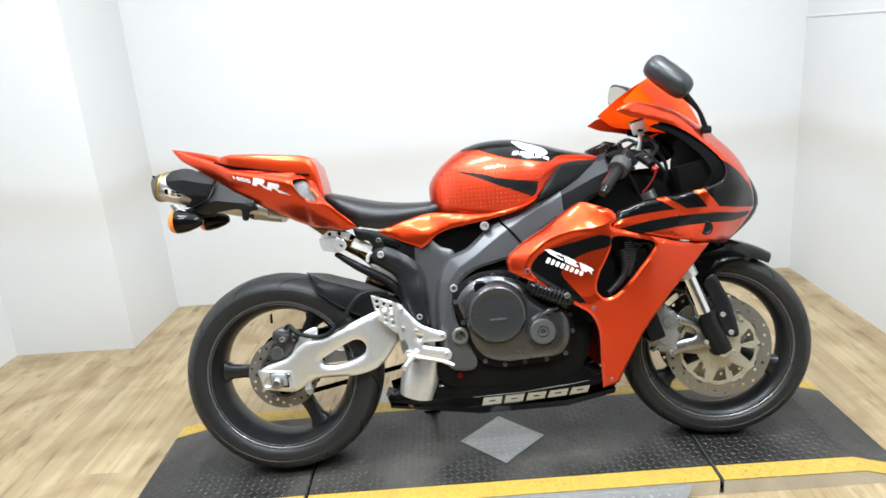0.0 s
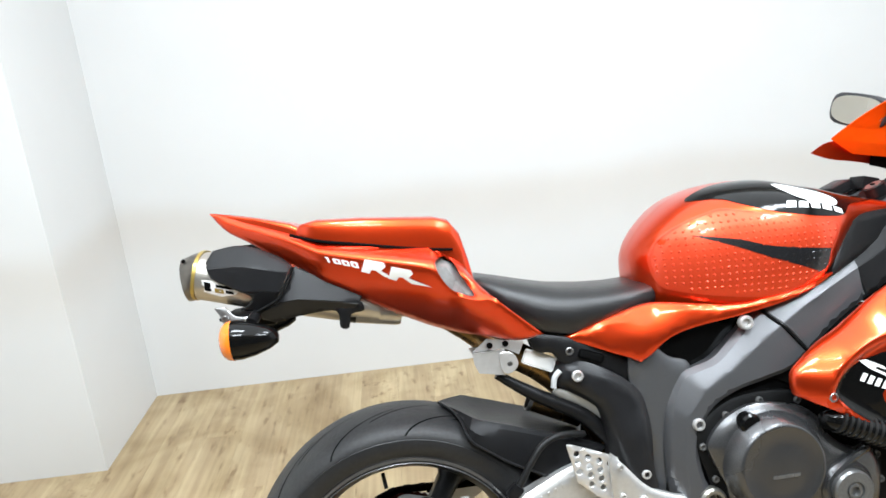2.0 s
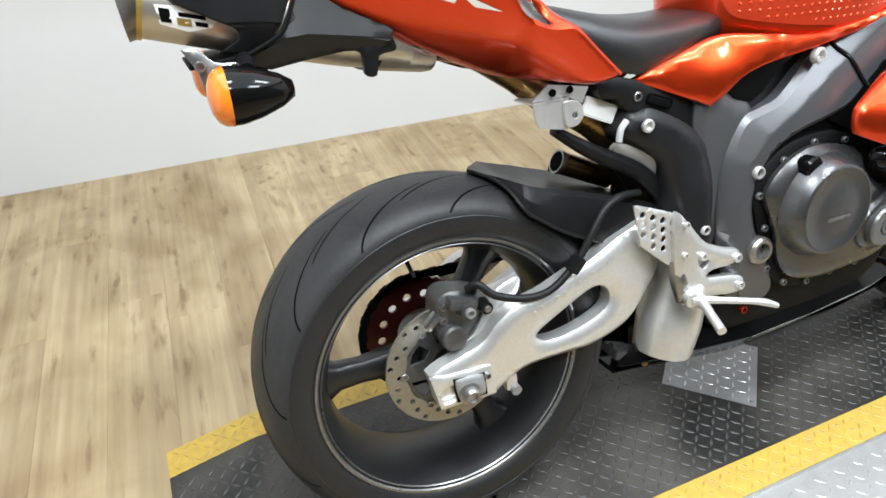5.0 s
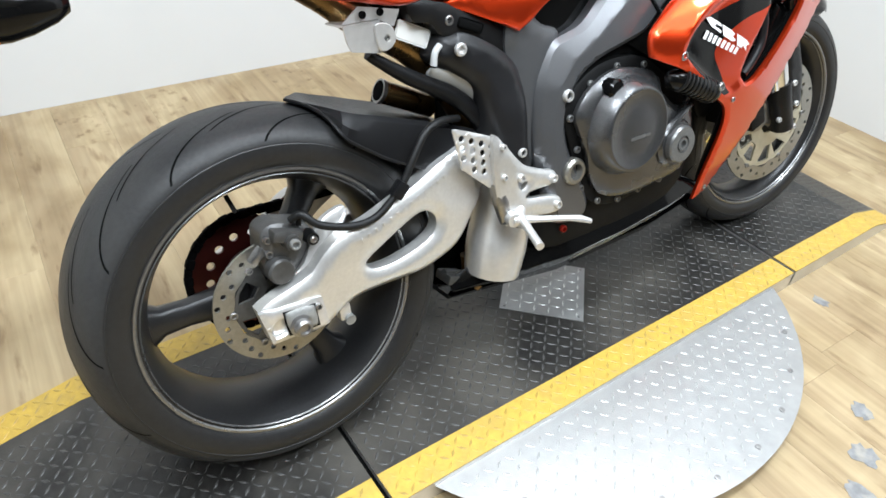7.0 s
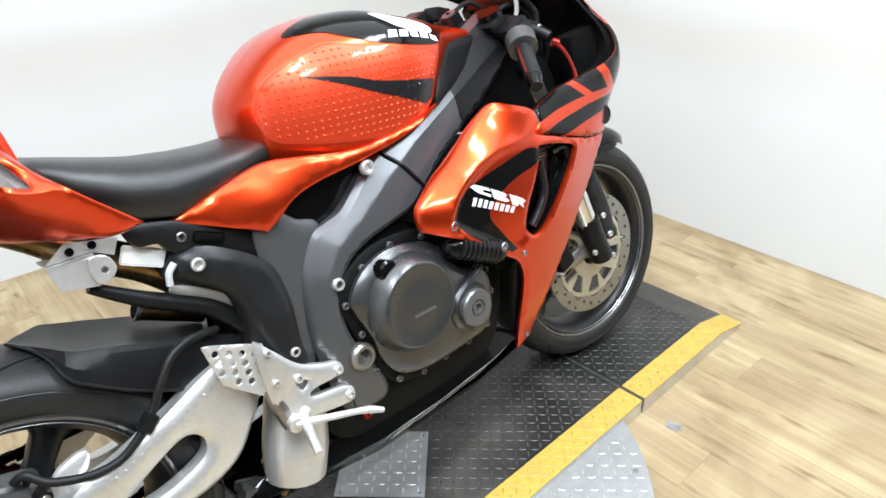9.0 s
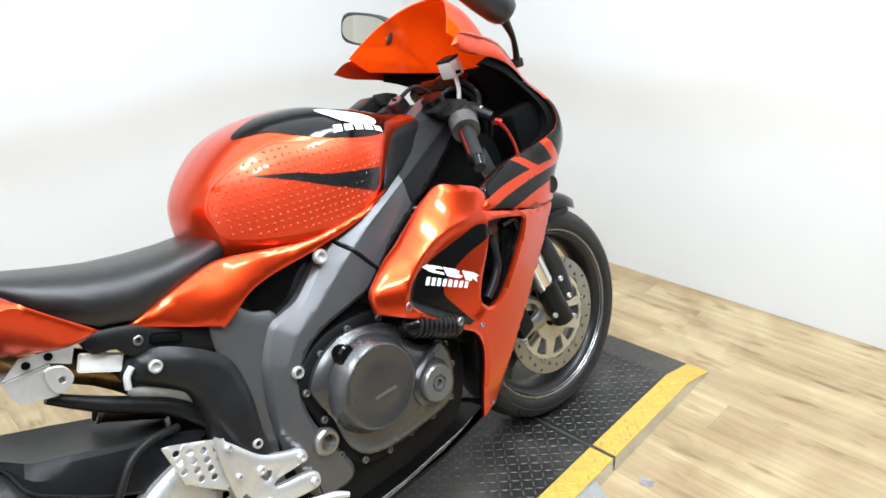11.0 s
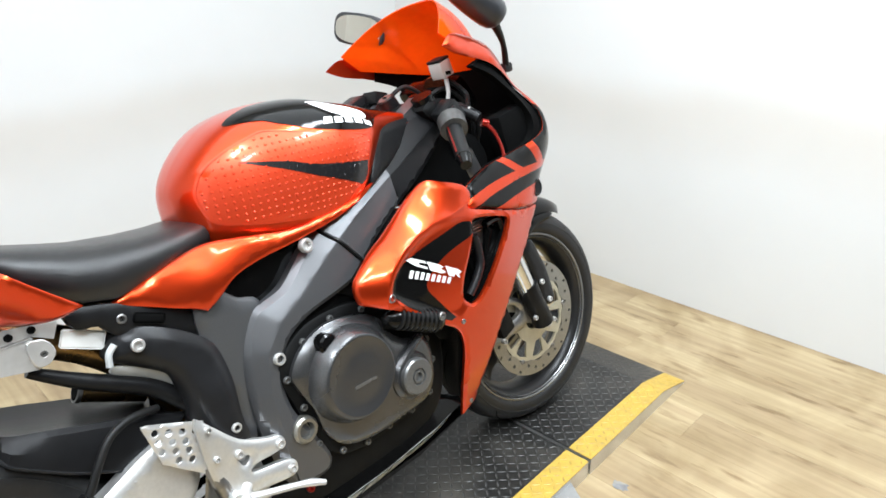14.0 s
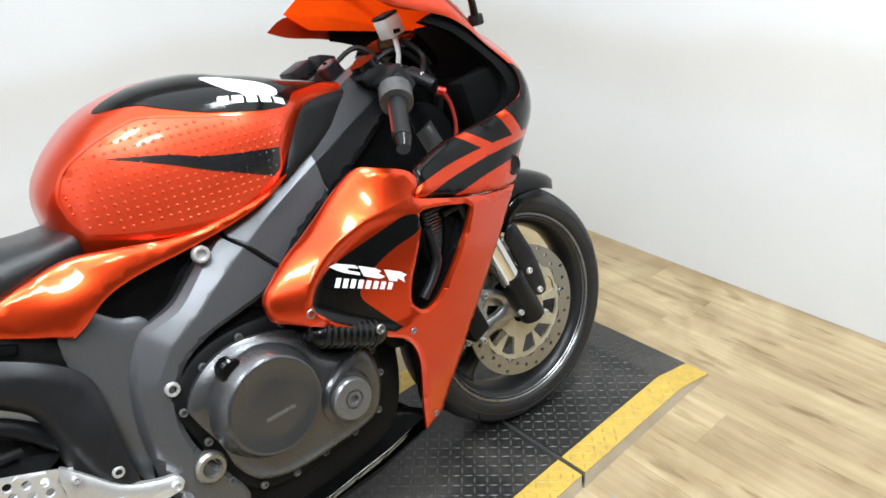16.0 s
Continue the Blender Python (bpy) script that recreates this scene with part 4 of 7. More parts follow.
part("cover_rib", tube([(0.79, -0.205, 0.448), (0.83, -0.204, 0.474), (0.868, -0.196, 0.486)], [0.01, 0.008, 0.007], 8), M["engine"], cover)
part("rib_screw", bolt(0.868, -0.196, 0.487, 0.008, 0.004), M["groove"], cover)
part("oil_filler", lathe([(0.02, -0.18), (0.02, -0.2), (0.016, -0.204), (0.0, -0.204)], 0.645, 0.562, 24), M["black_gloss"], cover, "black oil filler cap")
for u, w in ((0.617, 0.573), (0.685, 0.592), (0.76, 0.582), (0.567, 0.519), (0.586, 0.454), (0.598, 0.372), (0.645, 0.331), (0.704, 0.317), (0.765, 0.321), (0.831, 0.324), (0.89, 0.338), (0.915, 0.405), (0.91, 0.455), (0.90, 0.481)):
    part("cover_screw", bolt(u, -0.160, w, 0.007, 0.006), M["engine_light"], cover)
rib = part("ribbed_hose", tube([(0.79, -0.195, 0.553), (0.806, -0.213, 0.551), (0.885, -0.222, 0.515), (0.90, -0.21, 0.505)], [0.02, 0.023, 0.024, 0.02], 16), M["black_gloss"], bike, "black ribbed hose end")
for i in range(9):
    t = i / 8
    c = Vector((0.80, -0.215, 0.555)).lerp(Vector((0.885, -0.222, 0.515)), t)
    part("hose_rib", tube([c, c + Vector((0.0045, -0.0004, -0.0021))], 0.0252, 16, 1), M["rubber_dark"], rib)
part("hose_bolt", bolt(0.893, -0.243, 0.525, 0.009, 0.006), M["steel"], rib)
part("lower_exhaust_can", tube([(0.475, -0.075, 0.40), (0.462, -0.085, 0.35), (0.44, -0.09, 0.28), (0.425, -0.09, 0.222)], [0.05, 0.058, 0.061, 0.055], 28, 4), M["alloy"], bike, "bare silver exhaust shield below the footpeg")
part("linkage", block((0.05, 0.05, 0.02), Matrix.Translation((0.35, -0.06, 0.225)) @ Matrix.Rotation(radians(20), 4, "Y"), 0.006), M["caliper"], case)
part("linkage_rod", tube([(0.33, -0.06, 0.24), (0.42, -0.05, 0.20)], 0.009, 8, 1), M["caliper"], case)
part("drain_pipe", tube([(0.41, -0.05, 0.25), (0.405, -0.055, 0.2), (0.395, -0.055, 0.185)], [0.026, 0.024, 0.023], 16), M["brass"], case, "rusty brown pipe end")
part("front_pulley", lathe([(0.05, 0.07), (0.05, 0.09), (0.0, 0.09)], 0.5, 0.36, 24), M["caliper"], case)

# frame
spar_line = curve([(0.55, 0.65), (0.58, 0.664), (0.615, 0.678), (0.655, 0.712), (0.695, 0.748), (0.745, 0.782), (0.81, 0.822), (0.92, 0.878), (1.11, 0.955, 1), (1.15, 0.88, 1), (0.98, 0.785), (0.88, 0.735), (0.80, 0.68), (0.755, 0.645), (0.70, 0.63), (0.64, 0.614), (0.59, 0.58), (0.564, 0.52), (0.568, 0.455), (0.60, 0.385), (0.62, 0.33), (0.60, 0.305), (0.54, 0.312), (0.515, 0.36), (0.505, 0.46), (0.508, 0.54), (0.524, 0.605)], 4)
spar_width = plate_spline([(0.54, 0.70, 0.142), (0.68, 0.70, 0.162), (0.8, 0.74, 0.165), (0.95, 0.82, 0.152), (1.04, 0.86, 0.138), (1.13, 0.91, 0.115), (0.56, 0.56, 0.158), (0.575, 0.415, 0.168), (0.57, 0.32, 0.16), (0.66, 0.63, 0.17), (0.8, 0.7, 0.17), (0.51, 0.5, 0.15)])
CREASE = np.array([(0.545, 0.30), (0.535, 0.40), (0.535, 0.50), (0.548, 0.575), (0.585, 0.622), (0.64, 0.657), (0.71, 0.708), (0.79, 0.758), (0.9, 0.812), (1.06, 0.88), (1.16, 0.925)])


def spar_face(u, w):
    """The spar's flank with a flatter facet that falls away above and behind its crease."""
    a, b = CREASE[:-1], CREASE[1:]
    d, q = b - a, np.array((u, w))
    t = np.clip(((q - a) * d).sum(1) / (d**2).sum(1), 0, 1)
    gap = q - (a + t[:, None] * d)
    i = int((gap**2).sum(1).argmin())
    side = d[i, 0] * gap[i, 1] - d[i, 1] * gap[i, 0]
    far = float(np.hypot(*gap[i]))
    return spar_width(u, w) - (0.42 * far if side > 0 else 0.06 * far)


spar = part("frame_spar", panel(spar_line, spar_face, 0.05, -1, (), 0.008, 0.007, ((np.array([*CREASE, (1.2, 1.1), (0.4, 1.1), (0.4, 0.30)]), 0), (np.array([(0.907, 0.90), (0.908, 0.838), (0.915, 0.74), (1.2, 0.74), (1.2, 1.1)]), 1))), M["frame"], bike, "dark grey cast frame spar", 22, keep="spar", extra=(M["black_satin"],))
part("frame_spar", panel(spar_line, spar_width, 0.05, 1, (), 0.03, 0.013), M["frame"], bike, "dark grey cast frame spar", 50)
part("pivot_plate", panel(curve([(0.455, 0.69), (0.50, 0.722, 1), (0.535, 0.688), (0.575, 0.668), (0.57, 0.60), (0.53, 0.56), (0.525, 0.45), (0.49, 0.42), (0.465, 0.56)], 4), flat(0.126), 0.03, -1, (), 0.02, 0.006), M["frame_light"], spar, "", 50)
seam = [(u, -spar_face(u, w) - 0.0005, w) for u, w in ((0.715, 0.762), (0.723, 0.748), (0.736, 0.734), (0.75, 0.719), (0.766, 0.698), (0.782, 0.678), (0.787, 0.672))]
part("weld_seam", tube(seam, 0.003, 6), M["groove"], spar)
part("weld_bead", tube([(u + 0.005, v, w + 0.003) for u, v, w in seam], 0.0022, 6), M["frame_light"], spar)
part("cast_line", decal(np.array([(0.905, 0.838), (0.909, 0.838), (0.917, 0.765), (0.913, 0.763)]), "spar", 0.0012), M["engine_light"], spar)
for u, v, w, r in ((0.672, 0.157, 0.742, 0.014), (0.565, 0.152, 0.561, 0.012)):
    part("frame_bolt", bolt(u, -v, w, r, 0.012), M["alloy"], spar, "steel socket-head bolt")
part("pivot_nut", lathe([(0.026, 0.01), (0.026, -0.004), (0.022, -0.009), (0.016, -0.009), (0.0145, 0.006), (0.0, 0.006)], 0.575, 0.415, 28, v0=-0.165), M["rotor"], spar, "ring-shaped pivot nut", 25)
part("airbox", panel(curve([(0.49, 0.72), (0.54, 0.75), (0.68, 0.775), (0.72, 0.75), (0.66, 0.68), (0.60, 0.64), (0.53, 0.65)], 4), flat(0.118), 0.2, -1, (), 0.03, 0.008), M["black_gloss"], bike, "black airbox below the tank")
part("tank_bracket", block((0.02, 0.02, 0.014), Matrix.Translation((0.60, -0.13, 0.752)), 0.003), M["red"], spar)
part("headstock", tube([(1.17, 0, 0.72), (1.10, 0, 0.92)], 0.04, 20, 1), M["frame"], spar)

# tank
def half_ring(u, hw, low, top, shape, n=5):
    pts = [(hw * a, low + (top - low) * b) for a, b in shape]
    right = curve(pts, n, False)
    return [(u, -v, w) for v, w in right] + [(u, v, w) for v, w in reversed(right[:-1])]


TANK = ((0.93, 0.0), (1.0, 0.3), (0.97, 0.58), (0.84, 0.8), (0.5, 0.96), (0.0, 1.0))
stations = np.array([(0.510, 0.03, 0.845, 0.872), (0.516, 0.055, 0.815, 0.892), (0.533, 0.085, 0.79, 0.918), (0.562, 0.112, 0.775, 0.948), (0.612, 0.142, 0.768, 0.983), (0.683, 0.166, 0.768, 1.004), (0.772, 0.184, 0.79, 1.006), (0.83, 0.185, 0.815, 0.991), (0.877, 0.17, 0.858, 0.979), (0.93, 0.14, 0.89, 0.962), (0.99, 0.115, 0.9, 0.947), (1.055, 0.09, 0.902, 0.931)])
fine = []
for i in range(len(stations) - 1):
    a, b, c, e = stations[max(i - 1, 0)], stations[i], stations[i + 1], stations[min(i + 2, len(stations) - 1)]
    for t in (0, 0.33, 0.67):
        fine.append(0.5 * (2 * b + (c - a) * t + (2 * a - 5 * b + 4 * c - e) * t * t + (3 * b - a - 3 * c + e) * t**3))
fine.append(stations[-1])
tank = part("fuel_tank", loft([half_ring(u, hw, lo, hi, TANK) for u, hw, lo, hi in fine]), M["orange"], bike, "orange fuel tank with black top graphic", 60, keep="tank")
ALPHA = radians(50)
lean_in = lambda pts: curve([(u, v * math.sin(ALPHA) + w * math.cos(ALPHA)) for u, v, w in pts], 4)
part("black_top_graphic", decal(lean_in([(0.618, -0.07, 0.975), (0.67, -0.05, 0.997), (0.716, -0.045, 1.005), (0.765, -0.04, 1.005), (0.83, -0.04, 0.99), (0.90, -0.045, 0.97), (0.97, -0.045, 0.948), (1.02, -0.055, 0.936), (0.98, -0.095, 0.93), (0.912, -0.14, 0.935), (0.878, -0.165, 0.918), (0.829, -0.175, 0.922), (0.776, -0.172, 0.934), (0.731, -0.16, 0.949), (0.693, -0.137, 0.965), (0.67, -0.115, 0.975)]), "tank", 0.0012, aim=ALPHA), M["black_gloss"], tank, "black gloss graphic")
FILM = curve([(0.636, 0.953), (0.594, 0.938), (0.553, 0.913), (0.534, 0.885), (0.53, 0.862), (0.54, 0.825), (0.569, 0.809), (0.665, 0.791), (0.745, 0.789), (0.830, 0.824), (0.842, 0.861), (0.862, 0.905), (0.81, 0.923), (0.728, 0.942), (0.666, 0.957)], 5)
part("grip_film", decal(FILM, "tank", 0.0006), M["film"], tank, "clear textured grip film")
STRIPE = curve([(0.600, 0.913, 1), (0.675, 0.898), (0.735, 0.879), (0.842, 0.863, 1), (0.828, 0.818, 1), (0.769, 0.842), (0.72, 0.862), (0.67, 0.885)], 4)
part("black_stripe", decal(STRIPE, "tank", 0.0014), M["film_black"], tank, "black stripe")
part("wing_emblem", decal(lean_in([(0.775, -0.110, 0.99), (0.838, -0.122, 0.971), (0.872, -0.146, 0.951), (0.872, -0.158, 0.939), (0.853, -0.163, 0.937), (0.835, -0.160, 0.943), (0.819, -0.164, 0.943), (0.811, -0.156, 0.953), (0.794, -0.148, 0.963)]), "tank", 0.0022, step=0.006, aim=ALPHA), M["white"], tank, "plain white wing-shaped emblem")
for i in range(5):
    t0, t1 = i / 5, (i + 0.78) / 5
    ends = [(0.775 + 0.107 * t, -0.159 - 0.002 * t, 0.958 - 0.031 * t) for t in (t0, t1)] + [(0.768 + 0.114 * t, -0.166 + 0.002 * t, 0.945 - 0.028 * t) for t in (t1, t0)]
    part("emblem_bar", decal(np.array([(u, v * math.sin(ALPHA) + w * math.cos(ALPHA)) for u, v, w in ends]), "tank", 0.0022, step=0.005, aim=ALPHA), M["white"], tank, "plain white bar")
rim_in = np.array([(0.69 + (u - 0.69) * 0.978, 0.87 + (w - 0.87) * 0.968) for u, w in FILM])
part("grip_film_edge", decal(FILM, "tank", 0.0016, holes=(rim_in,)), M["film"], tank, "raised edge of a clear grip film")
dots = {"film": ([], []), "film_black": ([], [])}
for i in range(29):
    for j in range(15):
        u, w = 0.515 + i * 0.0125, 0.787 + j * 0.0122
        q = np.array([[u, w]])
        if inside(rim_in, q)[0] and border_distance([rim_in], q)[0] > 0.004:
            at, nrm, *_ = TREES["tank"].ray_cast(Vector((u, -0.8, w)), Vector((0, 1, 0)))
            if at:
                verts, faces = dots["film_black" if inside(STRIPE, q)[0] else "film"]
                nrm = nrm if nrm.y < 0 else -nrm
                ax = nrm.orthogonal().normalized()
                ay = nrm.cross(ax)
                base = len(verts)
                for h, r in ((0.0003, 0.0031), (0.0018, 0.0018)):
                    verts += [at + nrm * h + (ax * math.cos(t) + ay * math.sin(t)) * r for t in np.linspace(0, 2 * math.pi, 6, endpoint=False)]
                faces += [(base + t, base + (t + 1) % 6, base + 6 + (t + 1) % 6, base + 6 + t) for t in range(6)] + [tuple(base + 6 + t for t in range(6))]
for key, (verts, faces) in dots.items():
    tagged(part("grip_relief", from_lists(verts, faces), M[key], tank, "rows of small clear bumps"), kind="stuff")
part("tank_collar", tube([(0.93, -0.125, 0.893), (0.99, -0.118, 0.905), (1.05, -0.10, 0.91)], 0.004, 8), M["orange"], tank)
for u, v, w in ((0.70, -0.13, 0.965), (0.79, -0.14, 0.96), (0.93, -0.118, 0.918), (1.02, -0.09, 0.924)):
    part("tank_screw", bolt(u, v, w, 0.004, 0.004), M["steel"], tank)
skirt = part("tank_side_panel", panel(curve([(0.338, 0.748, 1), (0.42, 0.773), (0.50, 0.793), (0.56, 0.79), (0.66, 0.778), (0.76, 0.79), (0.838, 0.818, 1), (0.80, 0.794), (0.74, 0.773), (0.66, 0.757), (0.58, 0.745), (0.53, 0.728), (0.495, 0.70), (0.475, 0.687, 1), (0.43, 0.708)], 4), plate_spline([(0.34, 0.75, 0.112), (0.48, 0.73, 0.14), (0.56, 0.77, 0.148), (0.7, 0.77, 0.17), (0.77, 0.785, 0.18), (0.83, 0.81, 0.188), (0.48, 0.69, 0.137), (0.5, 0.79, 0.118)]), 0.012, -1, (), 0.013, 0.003), M["orange"], bike, "orange panel below the tank", 50, keep="skirt")
part("tank_side_panel", panel(curve([(0.338, 0.748, 1), (0.50, 0.793), (0.66, 0.778), (0.838, 0.818, 1), (0.74, 0.764), (0.58, 0.742), (0.475, 0.687, 1)], 4), flat(0.14), 0.012, 1, (), 0.03, 0.006), M["orange"], bike, "orange panel below the tank", 50)
part("tank_front_cover", panel(curve([(0.835, 0.808, 1), (0.865, 0.855), (0.885, 0.893), (0.91, 0.914), (0.97, 0.918), (1.06, 0.918, 1), (1.07, 0.89, 1), (0.98, 0.86), (0.90, 0.83)], 4), plate_spline([(0.84, 0.81, 0.182), (0.9, 0.9, 0.155), (1.06, 0.91, 0.10), (0.98, 0.87, 0.13)]), 0.03, -1, (), 0.014, 0.006), M["black_satin"], bike, "black plastic cover ahead of the tank", 50)

# seat
SEAT = ((0.93, 0.0), (1.0, 0.3), (0.93, 0.7), (0.6, 0.94), (0.0, 1.0))
rows_ = [(0.178, 0.05, 0.855, 0.879), (0.20, 0.085, 0.838, 0.88), (0.24, 0.108, 0.803, 0.870), (0.30, 0.122, 0.765, 0.854), (0.35, 0.122, 0.755, 0.842), (0.42, 0.112, 0.765, 0.833), (0.48, 0.10, 0.776, 0.83), (0.53, 0.088, 0.785, 0.832), (0.55, 0.075, 0.79, 0.83)]
part("seat", loft([half_ring(u, hw, lo, hi, SEAT, 4) for u, hw, lo, hi in rows_]), M["vinyl"], bike, "black vinyl rider's seat", 60)

# tail
tail_line = curve([(-0.307, 1.06, 1), (-0.22, 1.042), (-0.15, 1.018), (-0.115, 0.993), (-0.03, 0.974), (0.06, 0.955), (0.152, 0.942, 1), (0.165, 0.905), (0.19, 0.865), (0.235, 0.82), (0.29, 0.77, 1), (0.245, 0.76), (0.19, 0.77), (0.12, 0.785), (0.03, 0.829), (-0.04, 0.871), (-0.10, 0.907), (-0.16, 0.941), (-0.225, 0.990), (-0.275, 1.022)], 5)
tail_hole = curve([(0.106, 0.922), (0.137, 0.927), (0.155, 0.89), (0.172, 0.856), (0.148, 0.862), (0.124, 0.88)], 4)
RIDGE = np.array([(-0.31, 1.055), (-0.22, 1.022), (-0.15, 0.994), (-0.10, 0.968), (-0.03, 0.951), (0.06, 0.931), (0.13, 0.914), (0.2, 0.862), (0.3, 0.785)])
SPREAD = np.array([(-0.32, 0.008), (-0.307, 0.014), (-0.2, 0.066), (-0.1, 0.112), (0.0, 0.143), (0.09, 0.174), (0.15, 0.184), (0.22, 0.176), (0.3, 0.16)])


def ease(x):
    x = min(1.0, max(0.0, x))
    return x * x * (3 - 2 * x)


def tail_face(u, w):
    """The tail's flank: widest along a ridge, a shelf above it, rounded under below it, and hollowed where the duct opens forward."""
    rise = w - float(np.interp(u, RIDGE[:, 0], RIDGE[:, 1]))
    out = float(np.interp(u, SPREAD[:, 0], SPREAD[:, 1]))
    soft = 0.5 * (rise + math.hypot(rise, 0.008))
    fade = ease((0.36 - u) / 0.16) * ease((u + 0.31) / 0.14)
    low = max(0.0, -rise)
    ahead = float(np.interp(w, (0.82, 0.865, 0.905, 0.942), (0.235, 0.19, 0.165, 0.152))) - u
    back = 0.04 * ease((0.052 - ahead) / 0.03) * ease((w - 0.845) / 0.03)
    return max(0.006, out - 2.3 * soft * ease((u + 0.32) / 0.1) - 4.6 * low * low * fade - 0.25 * low * fade - back)


tail = part("tail_fairing", panel(tail_line, tail_face, 0.01, -1, (tail_hole,), 0.008, 0.004), M["orange"], bike, "orange tail fairing with white lettering bars", 50, keep="tail")
part("tail_side", panel(tail_line, tail_face, 0.01, 1, (tail_hole,), 0.02, 0.006), M["orange"], tail, "", 60)
part("tail_duct", panel(curve([(0.085, 0.93), (0.135, 0.94), (0.18, 0.85), (0.13, 0.855)], 3), lambda u, w: tail_face(u, w) - 0.03, 0.008, -1, (), 0.03, 0.0), M["caliper_light"], tail, "grey duct lining")
HUMP = ((1.0, 0.0), (0.985, 0.5), (0.95, 0.8), (0.85, 0.95), (0.5, 0.99), (0.0, 1.0))
rows_ = [(-0.145, 0.06, 1.0, 1.008), (-0.13, 0.08, 0.993, 1.02), (-0.10, 0.09, 0.983, 1.025), (-0.02, 0.096, 0.966, 1.02), (0.06, 0.098, 0.95, 1.012), (0.12, 0.096, 0.935, 1.006), (0.146, 0.094, 0.915, 0.998), (0.165, 0.09, 0.885, 0.972), (0.176, 0.086, 0.87, 0.925), (0.184, 0.082, 0.862, 0.88)]
part("seat_cowl", loft([half_ring(u, hw, lo, hi, HUMP, 4) for u, hw, lo, hi in rows_]), M["orange"], tail, "orange passenger seat cowl", 50)
rows_ = [(-0.30, 0.008, 1.05, 1.058), (-0.22, 0.038, 1.025, 1.042), (-0.15, 0.066, 0.99, 1.024), (-0.12, 0.072, 0.97, 1.008)]
part("tail_top", loft([half_ring(u, hw, lo, hi, HUMP, 4) for u, hw, lo, hi in rows_]), M["orange"], tail, "", 50)
rows_ = [(-0.2, 0.035, 0.97, 1.0), (-0.1, 0.06, 0.925, 0.97), (0.03, 0.072, 0.86, 0.94), (0.15, 0.088, 0.81, 0.93), (0.2, 0.105, 0.79, 0.84), (0.28, 0.11, 0.765, 0.78)]
part("undertray", loft([half_ring(u, hw, lo, hi, HUMP, 4) for u, hw, lo, hi in rows_]), M["black_matt"], tail, "black undertray", 50)
# thin near-black bead draws the seam's shade
part("cowl_seam", tube([(-0.15, -0.08, 1.001), (-0.10, -0.097, 0.985), (-0.02, -0.104, 0.969), (0.06, -0.106, 0.953), (0.12, -0.104, 0.943), (0.147, -0.099, 0.94)], 0.003, 6), M["groove"], tail, "near-black bead painting the shade under the seat cowl")


def lettering(owner, tree, u0, w0, u1, w1, heights, count, name, gap=0.18, lean=0.25, mat="white", off=0.0022):
    """A row of plain slanted bars from one end to the other, as tall as heights say."""
    for i in range(count):
        t0, t1 = i / count, (i + 1 - gap) / count
        h0, h1 = np.interp([t0, t1], [0, 1], heights)
        a, b = np.array((u0, w0)), np.array((u1, w1))
        p0, p1 = a + (b - a) * t0, a + (b - a) * t1
        up = np.array((-lean, 1.0))
        quad = np.array([p0, p1, p1 + up * h1, p0 + up * h0])
        bm = decal(quad, tree, off, step=0.005)
        if len(bm.faces):
            part(name, bm, M[mat], owner, "plain white bar")
        else:
            bm.free()


for k, shape in enumerate((((0.3, 0), (0.62, 0), (0.72, 1), (0.3, 1), (0.22, 0.78), (0.38, 0.78)),) + (((0.12, 0), (0.82, 0), (0.95, 0.15), (1.0, 0.85), (0.9, 1), (0.2, 1), (0.05, 0.85), (0.0, 0.15)),) * 3):
    u0, w0, size = -0.09 + 0.0158 * k, 0.9468 - 0.005 * k, 0.0095 + 0.0008 * k
    digit = lambda pts: np.array([(u0 + 0.0145 * x - 0.004 * (y - 0.5), w0 - 0.0046 * x + size * y) for x, y in pts])
    part("tail_digit", decal(digit(shape), "tail", 0.0022, step=0.004, holes=(digit(((0.36, 0.3), (0.64, 0.3), (0.68, 0.7), (0.4, 0.7))),) if k else ()), M["white"], tail, "white digit")
for k in range(2):
    u0, w0 = -0.025 + k * 0.047, 0.922 - k * 0.0175
    part("tail_mark", decal(np.array([(u0 + 0.72 * x, w0 + 0.8 * y) for x, y in ((0, 0), (0.012, 0.026), (0.058, 0.014), (0.062, 0.005), (0.05, -0.003), (0.082 + 0.022 * k, -0.024 - 0.005 * k), (0.056, -0.017), (0.036, -0.001), (0.026, 0.001), (0.02, -0.007))]), "tail", 0.0022, step=0.006), M["white"], tail, "plain white angular mark")

# muffler under the tail
def oval(c, axis_up, hw, hh, n=24, power=0.8):
    out = []
    for t in range(n):
        a = 2 * math.pi * t / n
        x = math.copysign(abs(math.cos(a)) ** power, math.cos(a)) * hw
        y = math.copysign(abs(math.sin(a)) ** power, math.sin(a)) * hh
        out.append((c[0] + axis_up[0] * y, x, c[1] + axis_up[1] * y))
    return out


up = (0.24, 0.97)
muffler = part("muffler", loft([oval((-0.335, 0.942), up, 0.07, 0.046), oval((-0.2, 0.905), up, 0.08, 0.05), oval((-0.08, 0.868), up, 0.08, 0.045), oval((0.0, 0.838), up, 0.066, 0.03)]), M["titanium"], bike, "titanium under-tail muffler", 40)
slant = (-0.06, 1.0)
part("muffler_end_cap", loft([oval((-0.338, 0.9435), up, 0.0705, 0.0465), oval((-0.348, 0.9415), (0.09, 0.99), 0.069, 0.0455), oval((-0.362, 0.937), slant, 0.061, 0.0425), oval((-0.3625, 0.937), slant, 0.054, 0.037), oval((-0.34, 0.939), slant, 0.052, 0.035)]), M["cap"], muffler, "dark heat-tinted end cap cut at a slant", 40)
